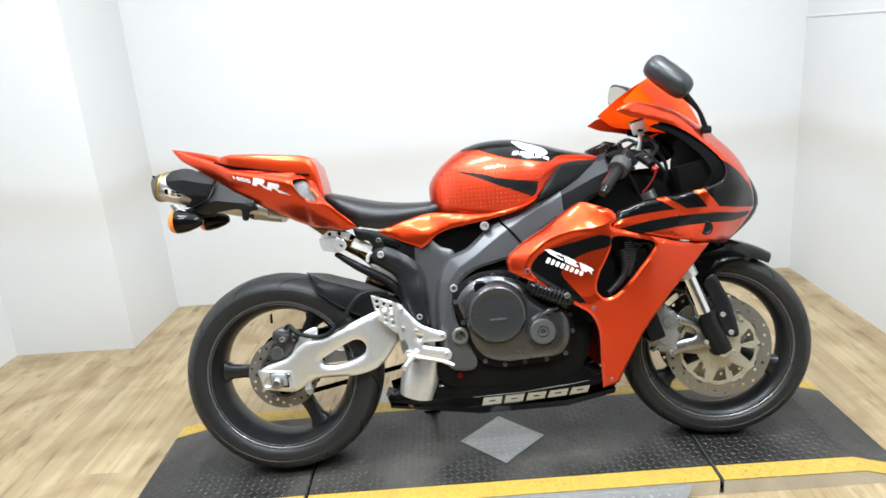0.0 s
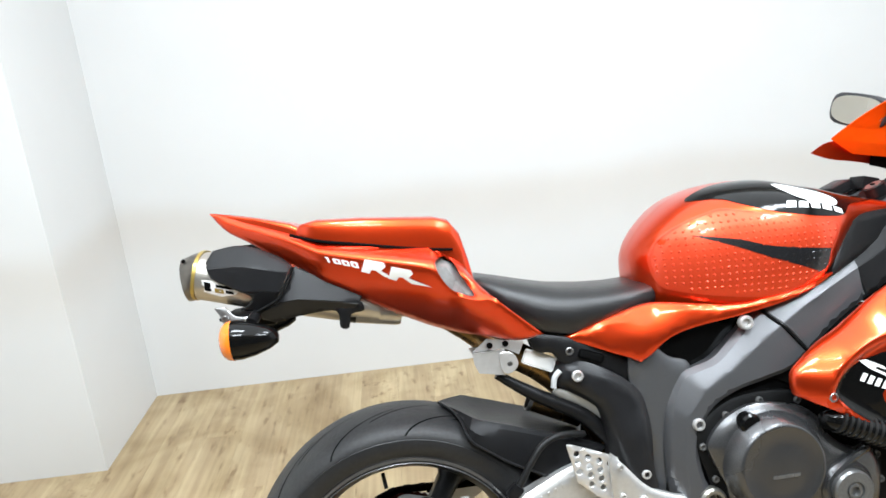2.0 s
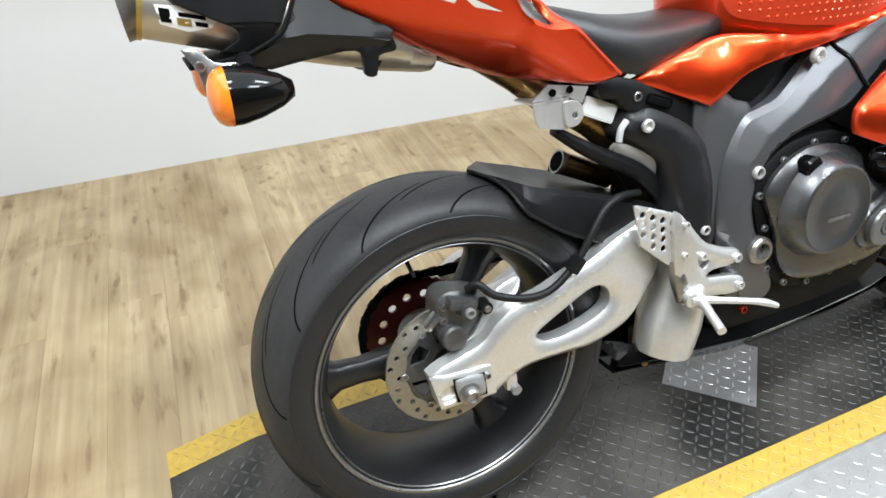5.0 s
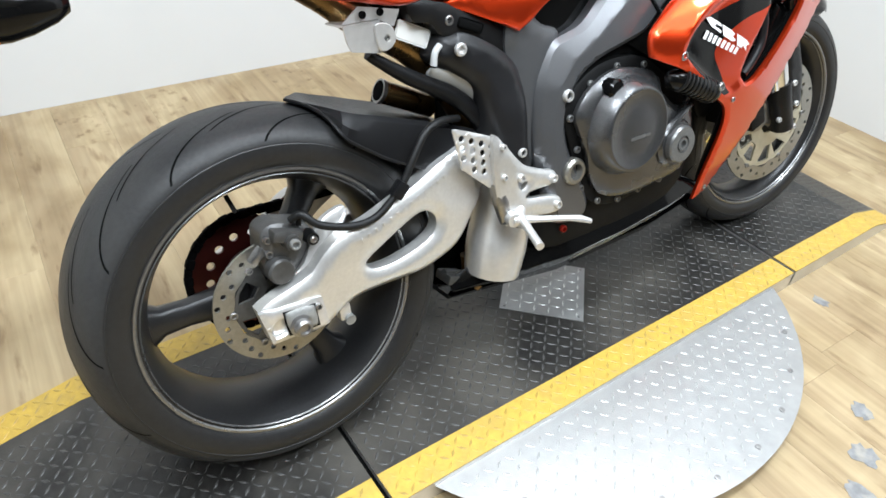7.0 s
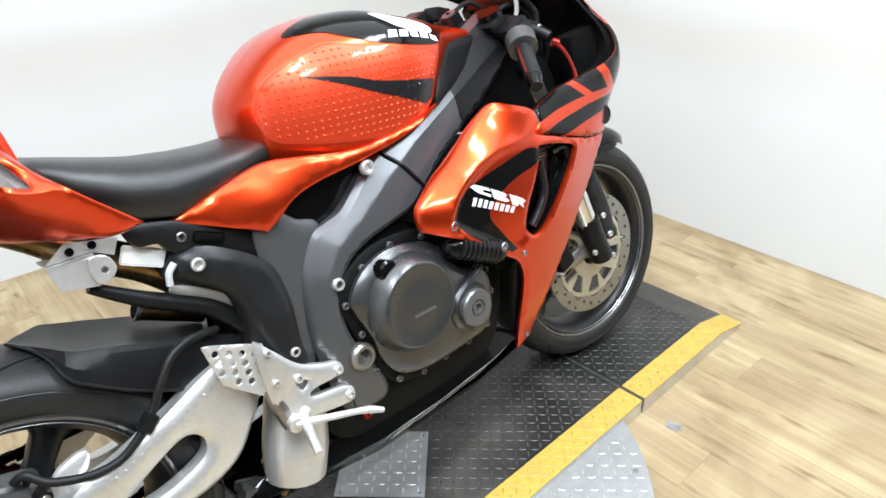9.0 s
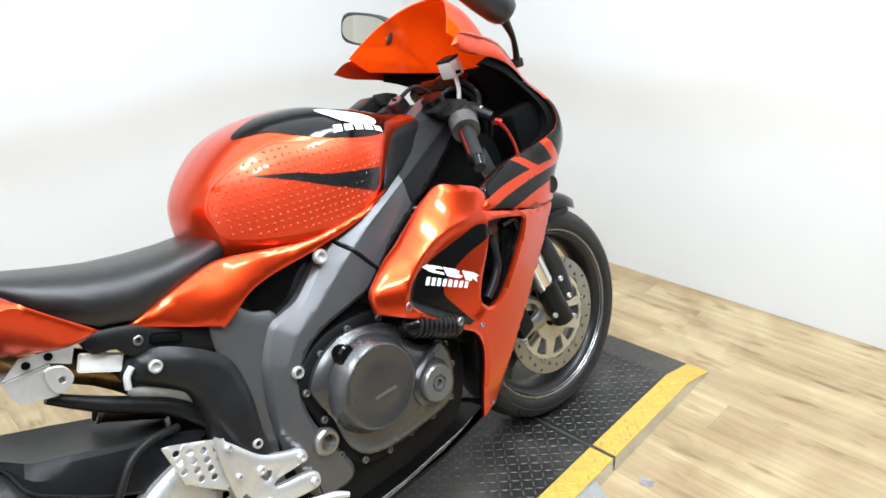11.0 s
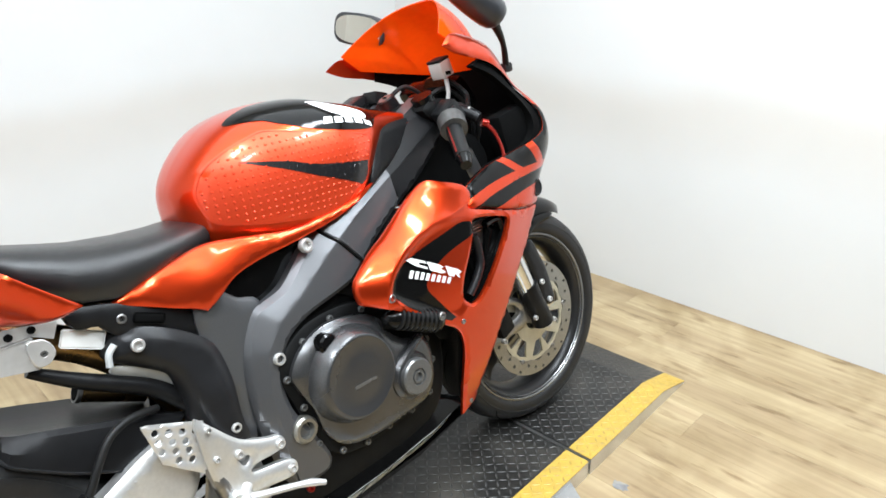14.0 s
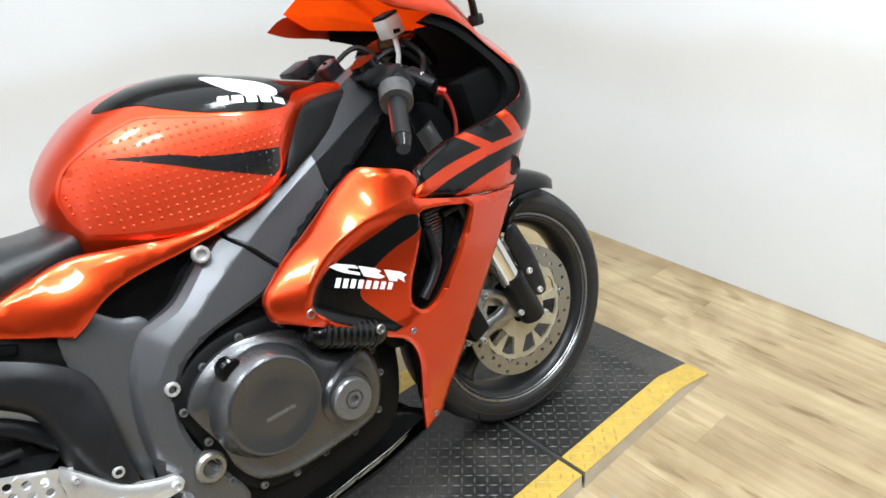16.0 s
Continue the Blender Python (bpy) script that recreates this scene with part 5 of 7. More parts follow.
# near-black plug paints the shade inside the muffler outlet
part("cap_bore_shade", loft([oval((-0.352, 0.938), slant, 0.0525, 0.0355), oval((-0.342, 0.939), slant, 0.0525, 0.0355)]), M["groove"], muffler)
for dv in (-0.045, 0.0, 0.045):
    part("cap_rivet", bolt(-0.356, dv - 0.004, 0.975, 0.004, 0.003), M["groove"], muffler)
part("weld_band", loft([oval((-0.334, 0.942), up, 0.0725, 0.0485), oval((-0.340, 0.9435), up, 0.0725, 0.0485)]), M["amber_strip"], muffler, "yellowed weld band", 40)
part("exhaust_connector", loft([oval((0.04, 0.822), up, 0.05, 0.024), oval((0.03, 0.825), up, 0.054, 0.027), oval((-0.06, 0.845), up, 0.062, 0.03)]), M["titanium"], muffler)
part("clamp", loft([oval((-0.045, 0.842), up, 0.066, 0.03), oval((-0.06, 0.846), up, 0.066, 0.03)]), M["black_satin"], muffler)
sticker = [(-0.322, 0.938), (-0.29, 0.932), (-0.25, 0.915), (-0.262, 0.903), (-0.29, 0.902), (-0.32, 0.915)]
TREES["muffler"] = BVHTree.FromPolygons([v.co for v in muffler.data.vertices], [tuple(p.vertices) for p in muffler.data.polygons])
part("sticker", decal(np.array(sticker), "muffler", 0.001, step=0.008), M["white"], muffler, "small worn sticker with dark blocks")
for u0, w0, a, b, mt in ((-0.318, 0.918, 0.012, 0.016, "groove"), (-0.300, 0.912, 0.016, 0.008, "amber_strip"), (-0.297, 0.921, 0.03, 0.005, "groove"), (-0.28, 0.908, 0.014, 0.005, "groove")):
    part("sticker_block", decal(np.array([(u0, w0), (u0 + a, w0 - a * 0.28), (u0 + a, w0 + b - a * 0.28), (u0, w0 + b)]), "muffler", 0.0016, step=0.006), M[mt], muffler)


def shield_face(u, w):
    """A folded sheet: a steep upper facet, an upright middle, an undercut lower facet."""
    fold = float(np.interp(u, (-0.31, -0.24, -0.15), (0.957, 0.953, 0.93)))
    low = float(np.interp(u, (-0.31, -0.15), (0.915, 0.895)))
    out = float(np.interp(u, (-0.31, -0.26, -0.15), (0.078, 0.09, 0.094)))
    return out - 0.95 * max(0.0, w - fold) - 0.55 * max(0.0, low - w)


def rear_shield_face(u, w):
    fold = float(np.interp(u, (-0.235, -0.15, -0.03), (0.872, 0.882, 0.858)))
    return 0.09 - 0.3 * max(0.0, w - fold) - 0.6 * max(0.0, fold - w)


shield = part("heat_shield", panel(curve([(-0.312, 0.968, 1), (-0.30, 0.988, 1), (-0.245, 0.992), (-0.18, 0.965), (-0.155, 0.945, 1), (-0.19, 0.885), (-0.225, 0.868), (-0.26, 0.872, 1), (-0.232, 0.893), (-0.27, 0.918), (-0.302, 0.938)], 4), shield_face, 0.006, -1, (), 0.008, 0.002, ((np.array([(-0.33, 0.957), (-0.31, 0.957), (-0.24, 0.953), (-0.15, 0.93), (-0.14, 0.93), (-0.14, 1.1), (-0.33, 1.1)]), 0), (np.array([(-0.33, 0.915), (-0.31, 0.915), (-0.15, 0.895), (-0.14, 0.895), (-0.14, 0.8), (-0.33, 0.8)]), 0))), M["charcoal"], muffler, "black folded plastic heat shield", 22)
part("shield_rear_half", panel(curve([(-0.15, 0.943, 1), (-0.10, 0.915), (-0.03, 0.874, 1), (-0.045, 0.852), (-0.075, 0.845), (-0.10, 0.852), (-0.2, 0.842, 1), (-0.235, 0.862), (-0.185, 0.882)], 4), rear_shield_face, 0.006, -1, (), 0.008, 0.002, ((np.array([(-0.26, 0.872), (-0.235, 0.872), (-0.15, 0.882), (-0.03, 0.858), (0.0, 0.858), (0.0, 1.0), (-0.26, 1.0)]), 0),)), M["charcoal"], shield, "", 22)
part("shield_crease", tube([(-0.152, -0.0905, 0.942), (-0.17, -0.093, 0.908), (-0.187, -0.093, 0.885), (-0.235, -0.086, 0.864)], 0.003, 8), M["black_matt"], shield)
part("shield_hook", panel(curve([(-0.085, 0.862), (-0.04, 0.866), (-0.03, 0.845), (-0.055, 0.84), (-0.062, 0.815), (-0.078, 0.818), (-0.078, 0.842)], 3), flat(0.083), 0.012, -1, (), 0.02, 0.003), M["black_satin"], shield)
part("shield_side", panel(curve([(-0.31, 0.968), (-0.245, 0.99), (-0.155, 0.945), (-0.19, 0.885), (-0.27, 0.918)], 4), flat(0.086), 0.006, 1, (), 0.03, 0.004), M["black_satin"], shield, "", 50)


# turn signals on a bracket
for s in (-1, 1):
    stalk = part("turn_signal", loft([[(-0.266 + 0.079 * t + (0.0) , s * (0.128 + dv * k), 0.826 - 0.002 * t + dw * k) for dv, dw in [(0.034 * math.cos(a), 0.036 * math.sin(a)) for a in np.linspace(0, 2 * math.pi, 16, endpoint=False)]] for t, k in ((0, 1.0), (0.15, 1.0), (0.45, 0.86), (0.8, 0.58), (1.0, 0.3), (1.02, 0.12))]), M["black_gloss"], bike, "black turn signal with amber lens", 50)
    part("lens", loft([[(-0.266 - 0.0 + du, s * (0.128 + dv * k), 0.826 + dw * k) for dv, dw in [(0.034 * math.cos(a), 0.036 * math.sin(a)) for a in np.linspace(0, 2 * math.pi, 16, endpoint=False)]] for du, k in ((0.0, 1.02), (-0.009, 0.97), (-0.017, 0.8), (-0.022, 0.5), (-0.024, 0.15))]), M["amber"], stalk, "amber lens", 60)
    part("stalk", tube([(-0.235, s * 0.11, 0.85), (-0.232, s * 0.085, 0.858), (-0.23, s * 0.03, 0.862)], 0.011, 12), M["black_satin"], stalk)
plate = part("plate_bracket", join(block((0.10, 0.14, 0.006), Matrix.Translation((-0.25, 0, 0.862)) @ Matrix.Rotation(radians(-4), 4, "Y"), 0.002), block((0.05, 0.10, 0.03), Matrix.Translation((-0.225, 0, 0.85)), 0.006)), M["black_matt"], bike, "black plate bracket")
part("bracket_ear", panel(curve([(-0.305, 0.882, 1), (-0.285, 0.882, 1), (-0.268, 0.862), (-0.24, 0.858), (-0.262, 0.848), (-0.28, 0.83, 1), (-0.287, 0.83, 1), (-0.292, 0.856)], 3), flat(0.075), 0.004, -1, (), 0.02, 0.001), M["steel"], plate, "bent steel ear")
part("ear_bolt", bolt(-0.287, -0.075, 0.86, 0.007, 0.01), M["steel"], plate)

# subframe area behind the seat
rail = part("subframe_rail", panel(curve([(0.268, 0.765, 1), (0.345, 0.748), (0.42, 0.715), (0.472, 0.686), (0.496, 0.664), (0.492, 0.638), (0.466, 0.641), (0.40, 0.675), (0.335, 0.697), (0.312, 0.722), (0.28, 0.73)], 4), flat(0.115), 0.03, -1, (), 0.016, 0.004), M["black_satin"], bike, "black subframe rail")
part("subframe_rail", panel(curve([(0.285, 0.742), (0.42, 0.722), (0.497, 0.665), (0.40, 0.675)], 3), flat(0.115), 0.03, 1, (), 0.03, 0.004), M["black_satin"], bike, "black subframe rail")
part("rail_bolt", bolt(0.486, -0.114, 0.653, 0.011, 0.009), M["alloy"], rail)
part("rail_screw", bolt(0.345, -0.114, 0.722, 0.008, 0.004), M["steel"], rail)
part("slotted_tab", block((0.05, 0.006, 0.018), Matrix.Translation((0.385, -0.117, 0.708)) @ Matrix.Rotation(radians(22), 4, "Y"), 0.006, 3), M["groove"], rail)
box = part("side_cover", panel(curve([(0.308, 0.666), (0.33, 0.70, 1), (0.362, 0.702), (0.41, 0.68), (0.452, 0.65), (0.474, 0.619), (0.479, 0.566), (0.474, 0.497), (0.478, 0.45), (0.46, 0.425), (0.432, 0.445), (0.404, 0.49), (0.40, 0.555), (0.388, 0.605), (0.352, 0.635)], 4), plate_spline([(0.31, 0.67, 0.117), (0.4, 0.655, 0.138), (0.47, 0.61, 0.142), (0.44, 0.56, 0.152), (0.41, 0.52, 0.14), (0.45, 0.5, 0.158), (0.455, 0.44, 0.158)]), 0.05, -1, (), 0.012, 0.013), M["charcoal"], bike, "black plastic side cover", 50)
part("cover_bolt", bolt(0.35, -0.132, 0.678, 0.011, 0.008), M["alloy"], box)
part("cover_bolt", bolt(0.455, -0.155, 0.482, 0.009, 0.008), M["alloy"], box)
part("cover_clip", tube([(0.322, -0.118, 0.688), (0.31, -0.12, 0.677), (0.306, -0.12, 0.658)], 0.0055, 8), M["grey_plastic"], box)
part("inner_guard", panel(curve([(0.314, 0.65), (0.355, 0.635), (0.408, 0.6), (0.444, 0.564), (0.454, 0.517), (0.426, 0.497), (0.405, 0.558), (0.364, 0.601), (0.318, 0.623)], 3), plate_spline([(0.3, 0.65, 0.1), (0.4, 0.6, 0.112), (0.42, 0.55, 0.095), (0.36, 0.6, 0.09)]), 0.01, -1, (), 0.014, 0.003), M["grey_plastic"], box, "pale grey inner heat guard")
tabs = part("tail_bracket", join(panel(curve([(0.161, 0.738, 1), (0.222, 0.741, 1), (0.219, 0.692, 1), (0.17, 0.702, 1), (0.163, 0.719, 1)], 2), flat(0.11), 0.003, -1, (), 0.03, 0.0), block((0.062, 0.06, 0.003), Matrix.Translation((0.192, -0.08, 0.739)), 0), panel(curve([(0.162, 0.742, 1), (0.192, 0.764, 1), (0.262, 0.75, 1), (0.25, 0.727, 1), (0.222, 0.742, 1)], 2), flat(0.104), 0.003, -1, (), 0.03, 0.0), panel(curve([(0.212, 0.735), (0.236, 0.733), (0.245, 0.712), (0.232, 0.697), (0.214, 0.70)], 3), flat(0.117), 0.006, -1, (ring_pts(10, 0.005, 0.229, 0.714),), 0.02, 0.001)), M["alloy"], bike, "folded bare alloy bracket below the tail", 30)
part("bracket_bolt", bolt(0.229, -0.112, 0.714, 0.0045, 0.006), M["steel"], tabs)
for u in (0.195, 0.225):
    part("bracket_screw", bolt(u, -0.108, 0.752, 0.006, 0.003), M["groove"], tabs)
part("white_tab", block((0.065, 0.004, 0.03), Matrix.Translation((0.29, -0.09, 0.707)) @ Matrix.Rotation(radians(25), 4, "Y"), 0.003, 1), M["white"], bike, "white plastic tab under the rail")
part("exhaust_hanger", tube([(0.205, -0.09, 0.69), (0.27, -0.09, 0.645), (0.36, -0.092, 0.592), (0.41, -0.095, 0.54), (0.43, -0.095, 0.50)], [0.008, 0.013, 0.016, 0.016, 0.014], 12), M["black_satin"], bike, "black hanger bar")
pipe = part("exhaust_pipe", tube([(0.0, -0.01, 0.85), (0.09, -0.025, 0.83), (0.16, -0.04, 0.785), (0.22, -0.05, 0.735), (0.30, -0.05, 0.682), (0.36, -0.05, 0.62), (0.41, -0.05, 0.54), (0.44, -0.06, 0.44)], 0.028, 18), M["brass"], bike, "heat-tinted exhaust pipe")
part("pipe_joint", tube([(0.352, -0.05, 0.632), (0.372, -0.05, 0.602)], 0.031, 16, 1), M["steel"], pipe)
open_pipe = part("open_tube", tube([(0.29, 0.035, 0.593), (0.39, 0.03, 0.545)], 0.021, 18, 1), M["brass"], bike, "open brass-coloured tube end")
part("tube_mouth", tube([(0.284, 0.0355, 0.596), (0.291, 0.035, 0.5925)], 0.0225, 20, 1), M["steel"], open_pipe)
# near-black disc on the closed end stands for the shaded bore
part("tube_bore_shade", tube([(0.2835, 0.0356, 0.5963), (0.288, 0.0352, 0.594)], 0.0185, 20, 1), M["groove"], open_pipe)
part("shock", tube([(0.40, 0.0, 0.42), (0.42, 0.0, 0.60)], 0.03, 14, 1), M["black_matt"], bike, "black rear shock absorber")

# footrest
foot = part("footrest_bracket", panel(curve([(0.388, 0.527), (0.412, 0.508), (0.452, 0.462), (0.50, 0.438), (0.525, 0.43), (0.532, 0.414), (0.515, 0.404), (0.468, 0.404), (0.462, 0.392), (0.52, 0.381), (0.542, 0.37), (0.542, 0.352), (0.525, 0.344), (0.44, 0.358), (0.41, 0.352), (0.396, 0.39), (0.388, 0.44)], 4), flat(0.168), 0.016, -1, (curve([(0.44, 0.432), (0.462, 0.425), (0.448, 0.412)], 3),), 0.014, 0.005), M["cast"], bike, "silver footrest bracket", 50)
for u, w, r in ((0.519, 0.418, 0.009), (0.53, 0.361, 0.009), (0.403, 0.508, 0.006), (0.403, 0.452, 0.006), (0.442, 0.44, 0.008)):
    part("bracket_bolt", bolt(u, -0.167, w, r, 0.008), M["alloy"], foot)
heel_holes = [ring_pts(10, 0.0058, 0.328 + i * 0.0205 + 0.001 * j, 0.538 - j * 0.0172 - i * 0.0093) for i in range(4) for j in range(4) if not (i == 0 and j == 3)]
part("heel_guard", panel(curve([(0.311, 0.553, 1), (0.32, 0.556), (0.398, 0.523), (0.405, 0.512), (0.4, 0.445), (0.39, 0.432), (0.38, 0.436), (0.33, 0.48), (0.325, 0.488)], 3), flat(0.154), 0.004, -1, heel_holes, 0.02, 0.0012), M["alloy"], foot, "pierced alloy heel guard")
part("brake_cylinder", tube([(0.398, -0.15, 0.44), (0.405, -0.155, 0.40), (0.412, -0.158, 0.36)], [0.014, 0.016, 0.012], 12), M["steel"], foot)
part("cylinder_rod", tube([(0.405, -0.165, 0.37), (0.44, -0.172, 0.352)], 0.011, 10, 1), M["steel"], foot)
part("footpeg", tube([(0.44, -0.165, 0.376), (0.43, -0.18, 0.37), (0.416, -0.222, 0.36), (0.403, -0.262, 0.351)], [0.012, 0.0095, 0.0075, 0.008], 12), M["alloy"], foot, "ribbed alloy footpeg")
part("peg_pivot", tube([(0.415, -0.165, 0.372), (0.412, -0.185, 0.37)], 0.0135, 14, 1), M["alloy"], foot)
part("brake_pedal", tube([(0.412, -0.18, 0.372), (0.46, -0.2, 0.364), (0.505, -0.22, 0.358), (0.53, -0.23, 0.352), (0.55, -0.238, 0.343)], [0.01, 0.0065, 0.006, 0.0075, 0.005], 10, flatten=0.7), M["alloy"], foot, "alloy brake pedal")

# fairing
mid_line = curve([(0.73, 0.609), (0.729, 0.643), (0.752, 0.667), (0.79, 0.695), (0.842, 0.724), (0.886, 0.753), (0.921, 0.776), (0.955, 0.792), (0.99, 0.782), (1.032, 0.766), (1.05, 0.749), (1.05, 0.733), (1.035, 0.715), (1.09, 0.695), (1.17, 0.672), (1.26, 0.653), (1.335, 0.641, 1), (1.275, 0.575), (1.20, 0.49), (1.13, 0.395), (1.09, 0.31), (1.055, 0.225, 1), (1.005, 0.212, 1), (0.997, 0.30), (0.99, 0.40), (0.965, 0.458), (0.925, 0.488), (0.86, 0.53), (0.80, 0.57), (0.745, 0.598)], 4)
# the band along the rear edge: from the edge (u, w, width) up to a crease
LOBE_EDGE = np.array([(0.745, 0.594, 0.215), (0.73, 0.61, 0.208), (0.729, 0.643, 0.206), (0.752, 0.667, 0.204), (0.79, 0.695, 0.201), (0.842, 0.724, 0.199), (0.886, 0.753, 0.199), (0.921, 0.776, 0.202), (0.955, 0.792, 0.21), (0.99, 0.782, 0.224), (1.032, 0.766, 0.234), (1.05, 0.749, 0.236)])
LOBE_CREASE = np.array([(0.778, 0.575, 0.234), (0.772, 0.606, 0.236), (0.776, 0.624, 0.239), (0.793, 0.651, 0.242), (0.826, 0.681, 0.242), (0.865, 0.70, 0.242), (0.921, 0.714, 0.242), (0.975, 0.716, 0.243), (1.012, 0.722, 0.243), (1.052, 0.735, 0.238)])
lobe_width = plate_spline([*LOBE_EDGE, *LOBE_CREASE])
LOBE = np.array([*[(u, w) for u, w, _ in LOBE_CREASE], (1.052, 0.9), (0.6, 0.9), (0.6, 0.5), (0.778, 0.5)])
vent = curve([(1.036, 0.685), (1.07, 0.685), (1.12, 0.673), (1.158, 0.66), (1.155, 0.64), (1.12, 0.596), (1.085, 0.555), (1.045, 0.517), (1.02, 0.506), (1.0, 0.509), (0.983, 0.532), (0.99, 0.574), (1.013, 0.621), (1.03, 0.655)], 3)
mid_width = plate_spline([(0.776, 0.624, 0.239), (0.793, 0.651, 0.242), (0.865, 0.70, 0.242), (0.975, 0.717, 0.243), (1.045, 0.745, 0.236), (0.89, 0.66, 0.244), (0.95, 0.64, 0.246), (1.124, 0.667, 0.242), (1.02, 0.505, 0.228), (0.85, 0.56, 0.239), (1.32, 0.64, 0.188), (1.2, 0.5, 0.196), (1.1, 0.36, 0.178), (1.05, 0.24, 0.135), (1.0, 0.22, 0.135), (1.0, 0.38, 0.19), (0.93, 0.5, 0.228)])
HOLLOW = curve([(0.784, 0.601), (0.788, 0.624), (0.804, 0.65), (0.834, 0.674), (0.87, 0.69), (0.922, 0.706), (0.972, 0.706), (1.025, 0.698), (1.06, 0.66), (1.03, 0.56), (0.978, 0.5), (0.933, 0.5), (0.859, 0.543), (0.819, 0.572)], 4)


def mid_face(u, w):
    """The fairing's flank: a slanted band up to the crease, then a hollow that is deepest along it and fades to the front."""
    q = np.array([[u, w]])
    if inside(LOBE, q)[0]:
        return lobe_width(u, w)
    deep = 0.0
    if inside(HOLLOW, q)[0]:
        t = min(1.0, float(border_distance([HOLLOW], q)[0]) / 0.014)
        fade = min(1.0, max(0.0, (1.04 - u) / 0.16))
        deep = 0.013 * t * t * (3 - 2 * t) * fade
    return mid_width(u, w) - deep


MID_BLACK = curve([(0.794, 0.607), (0.805, 0.632), (0.832, 0.655), (0.877, 0.668), (0.963, 0.687), (1.0, 0.693), (1.026, 0.688, 1), (1.033, 0.668), (1.014, 0.656), (0.969, 0.647), (0.927, 0.632), (0.889, 0.605), (0.884, 0.584), (0.909, 0.549), (0.951, 0.498, 1), (0.933, 0.496, 1), (0.857, 0.543), (0.81, 0.58)], 4)
fair = part("side_fairing", panel(mid_line, mid_face, 0.012, -1, (vent,), 0.009, 0.005, ((LOBE, 0), (MID_BLACK, 1))), M["orange"], bike, "orange side fairing with black graphics and a vent", 38, keep="mid", extra=(M["black_gloss"],))
part("side_fairing", panel(mid_line, mid_face, 0.012, 1, (vent,), 0.02, 0.005), M["orange"], bike, "orange side fairing with black graphics and a vent", 60)
GLYPHS = (((0.0, 0.55), (0.12, 0.95), (0.34, 1.0), (0.36, 0.72), (0.24, 0.66), (0.22, 0.4), (0.35, 0.36), (0.34, 0.08), (0.14, 0.1)), ((0.38, 0.04), (0.37, 1.0), (0.56, 0.98), (0.62, 0.8), (0.57, 0.55), (0.64, 0.32), (0.56, 0.04)), ((0.67, 0.0), (0.66, 0.98), (0.86, 0.96), (0.93, 0.78), (0.87, 0.5), (1.0, 0.02), (0.87, 0.05), (0.79, 0.36), (0.77, 0.04)))
for glyph in GLYPHS:
    quad = np.array([(0.838 + 0.152 * x - 0.004 * y, 0.654 - 0.087 * x + y * (0.019 + 0.006 * x)) for x, y in glyph])
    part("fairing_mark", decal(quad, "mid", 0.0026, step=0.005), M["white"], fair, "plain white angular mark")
lettering(fair, "mid", 0.838, 0.625, 0.945, 0.576, (0.014, 0.011), 8, "fairing_bar", 0.35, -0.6, off=0.0026)
part("fairing_bolt", bolt(0.783, -0.233, 0.603, 0.009, 0.006), M["steel"], fair, "steel screw")
for u, w in ((0.972, 0.478), (1.03, 0.24)):
    part("fairing_screw", bolt(u, -mid_width(u, w), w, 0.006, 0.003), M["steel"], fair)
part("vent_lip", panel(np.array([(1.07 + (u - 1.07) * 1.09, 0.592 + (w - 0.592) * 1.07) for u, w in vent]), lambda u, w: mid_width(u, w) - 0.013, 0.03, -1, (vent,), 0.02, 0.0), M["black_gloss"], fair, "black vent surround", 50)
rad = part("radiator", block((0.05, 0.34, 0.34), Matrix.Translation((1.12, 0, 0.52)) @ Matrix.Rotation(radians(-18), 4, "Y"), 0.006), M["black_matt"], bike, "black radiator behind the fairing")
part("radiator_duct", panel(curve([(0.95, 0.50), (0.99, 0.42), (1.12, 0.52), (1.19, 0.68), (1.05, 0.69)], 4), flat(0.15), 0.02, -1, (), 0.03, 0.004), M["black_matt"], rad)
part("vent_hose", tube([(1.069, -0.205, 0.642), (1.075, -0.205, 0.611), (1.073, -0.205, 0.575), (1.051, -0.205, 0.543), (1.022, -0.205, 0.518)], [0.009, 0.0095, 0.01, 0.01, 0.009], 12), M["charcoal"], rad, "dark grey hose behind the vent")
part("vent_vane", panel(curve([(1.128, 0.648), (1.184, 0.613), (1.163, 0.575), (1.093, 0.499), (1.053, 0.488), (1.051, 0.516), (1.087, 0.556), (1.109, 0.601)], 3), flat(0.2), 0.012, -1, (), 0.02, 0.004), M["black_gloss"], rad, "black gloss vane")
part("vent_pipe", tube([(1.102, -0.212, 0.657), (1.145, -0.212, 0.659), (1.157, -0.212, 0.628)], 0.009, 12), M["black_gloss"], rad)
for i in range(16):
    part("core_fin", block((0.05, 0.012, 0.0022), Matrix.Translation((1.109, -0.182, 0.661 - 0.0065 * i)), 0.0004, 1), M["steel"], rad)
part("inner_liner", panel(curve([(0.96, 0.50), (1.0, 0.30), (1.05, 0.24), (1.18, 0.48), (1.30, 0.62), (1.0, 0.70), (0.80, 0.66), (0.78, 0.60)], 4), lambda u, w: mid_width(u, w) - 0.02, 0.004, -1, (vent,), 0.03, 0.0), M["black_matt"], fair, "black inner face")

belly_line = curve([(0.328, 0.232, 1), (0.335, 0.188, 1), (0.45, 0.172), (0.62, 0.163), (0.85, 0.166), (1.02, 0.18), (1.06, 0.205, 1), (1.02, 0.25), (0.96, 0.285), (0.90, 0.30), (0.78, 0.305), (0.70, 0.285), (0.60, 0.268), (0.5, 0.263), (0.42, 0.255)], 4)


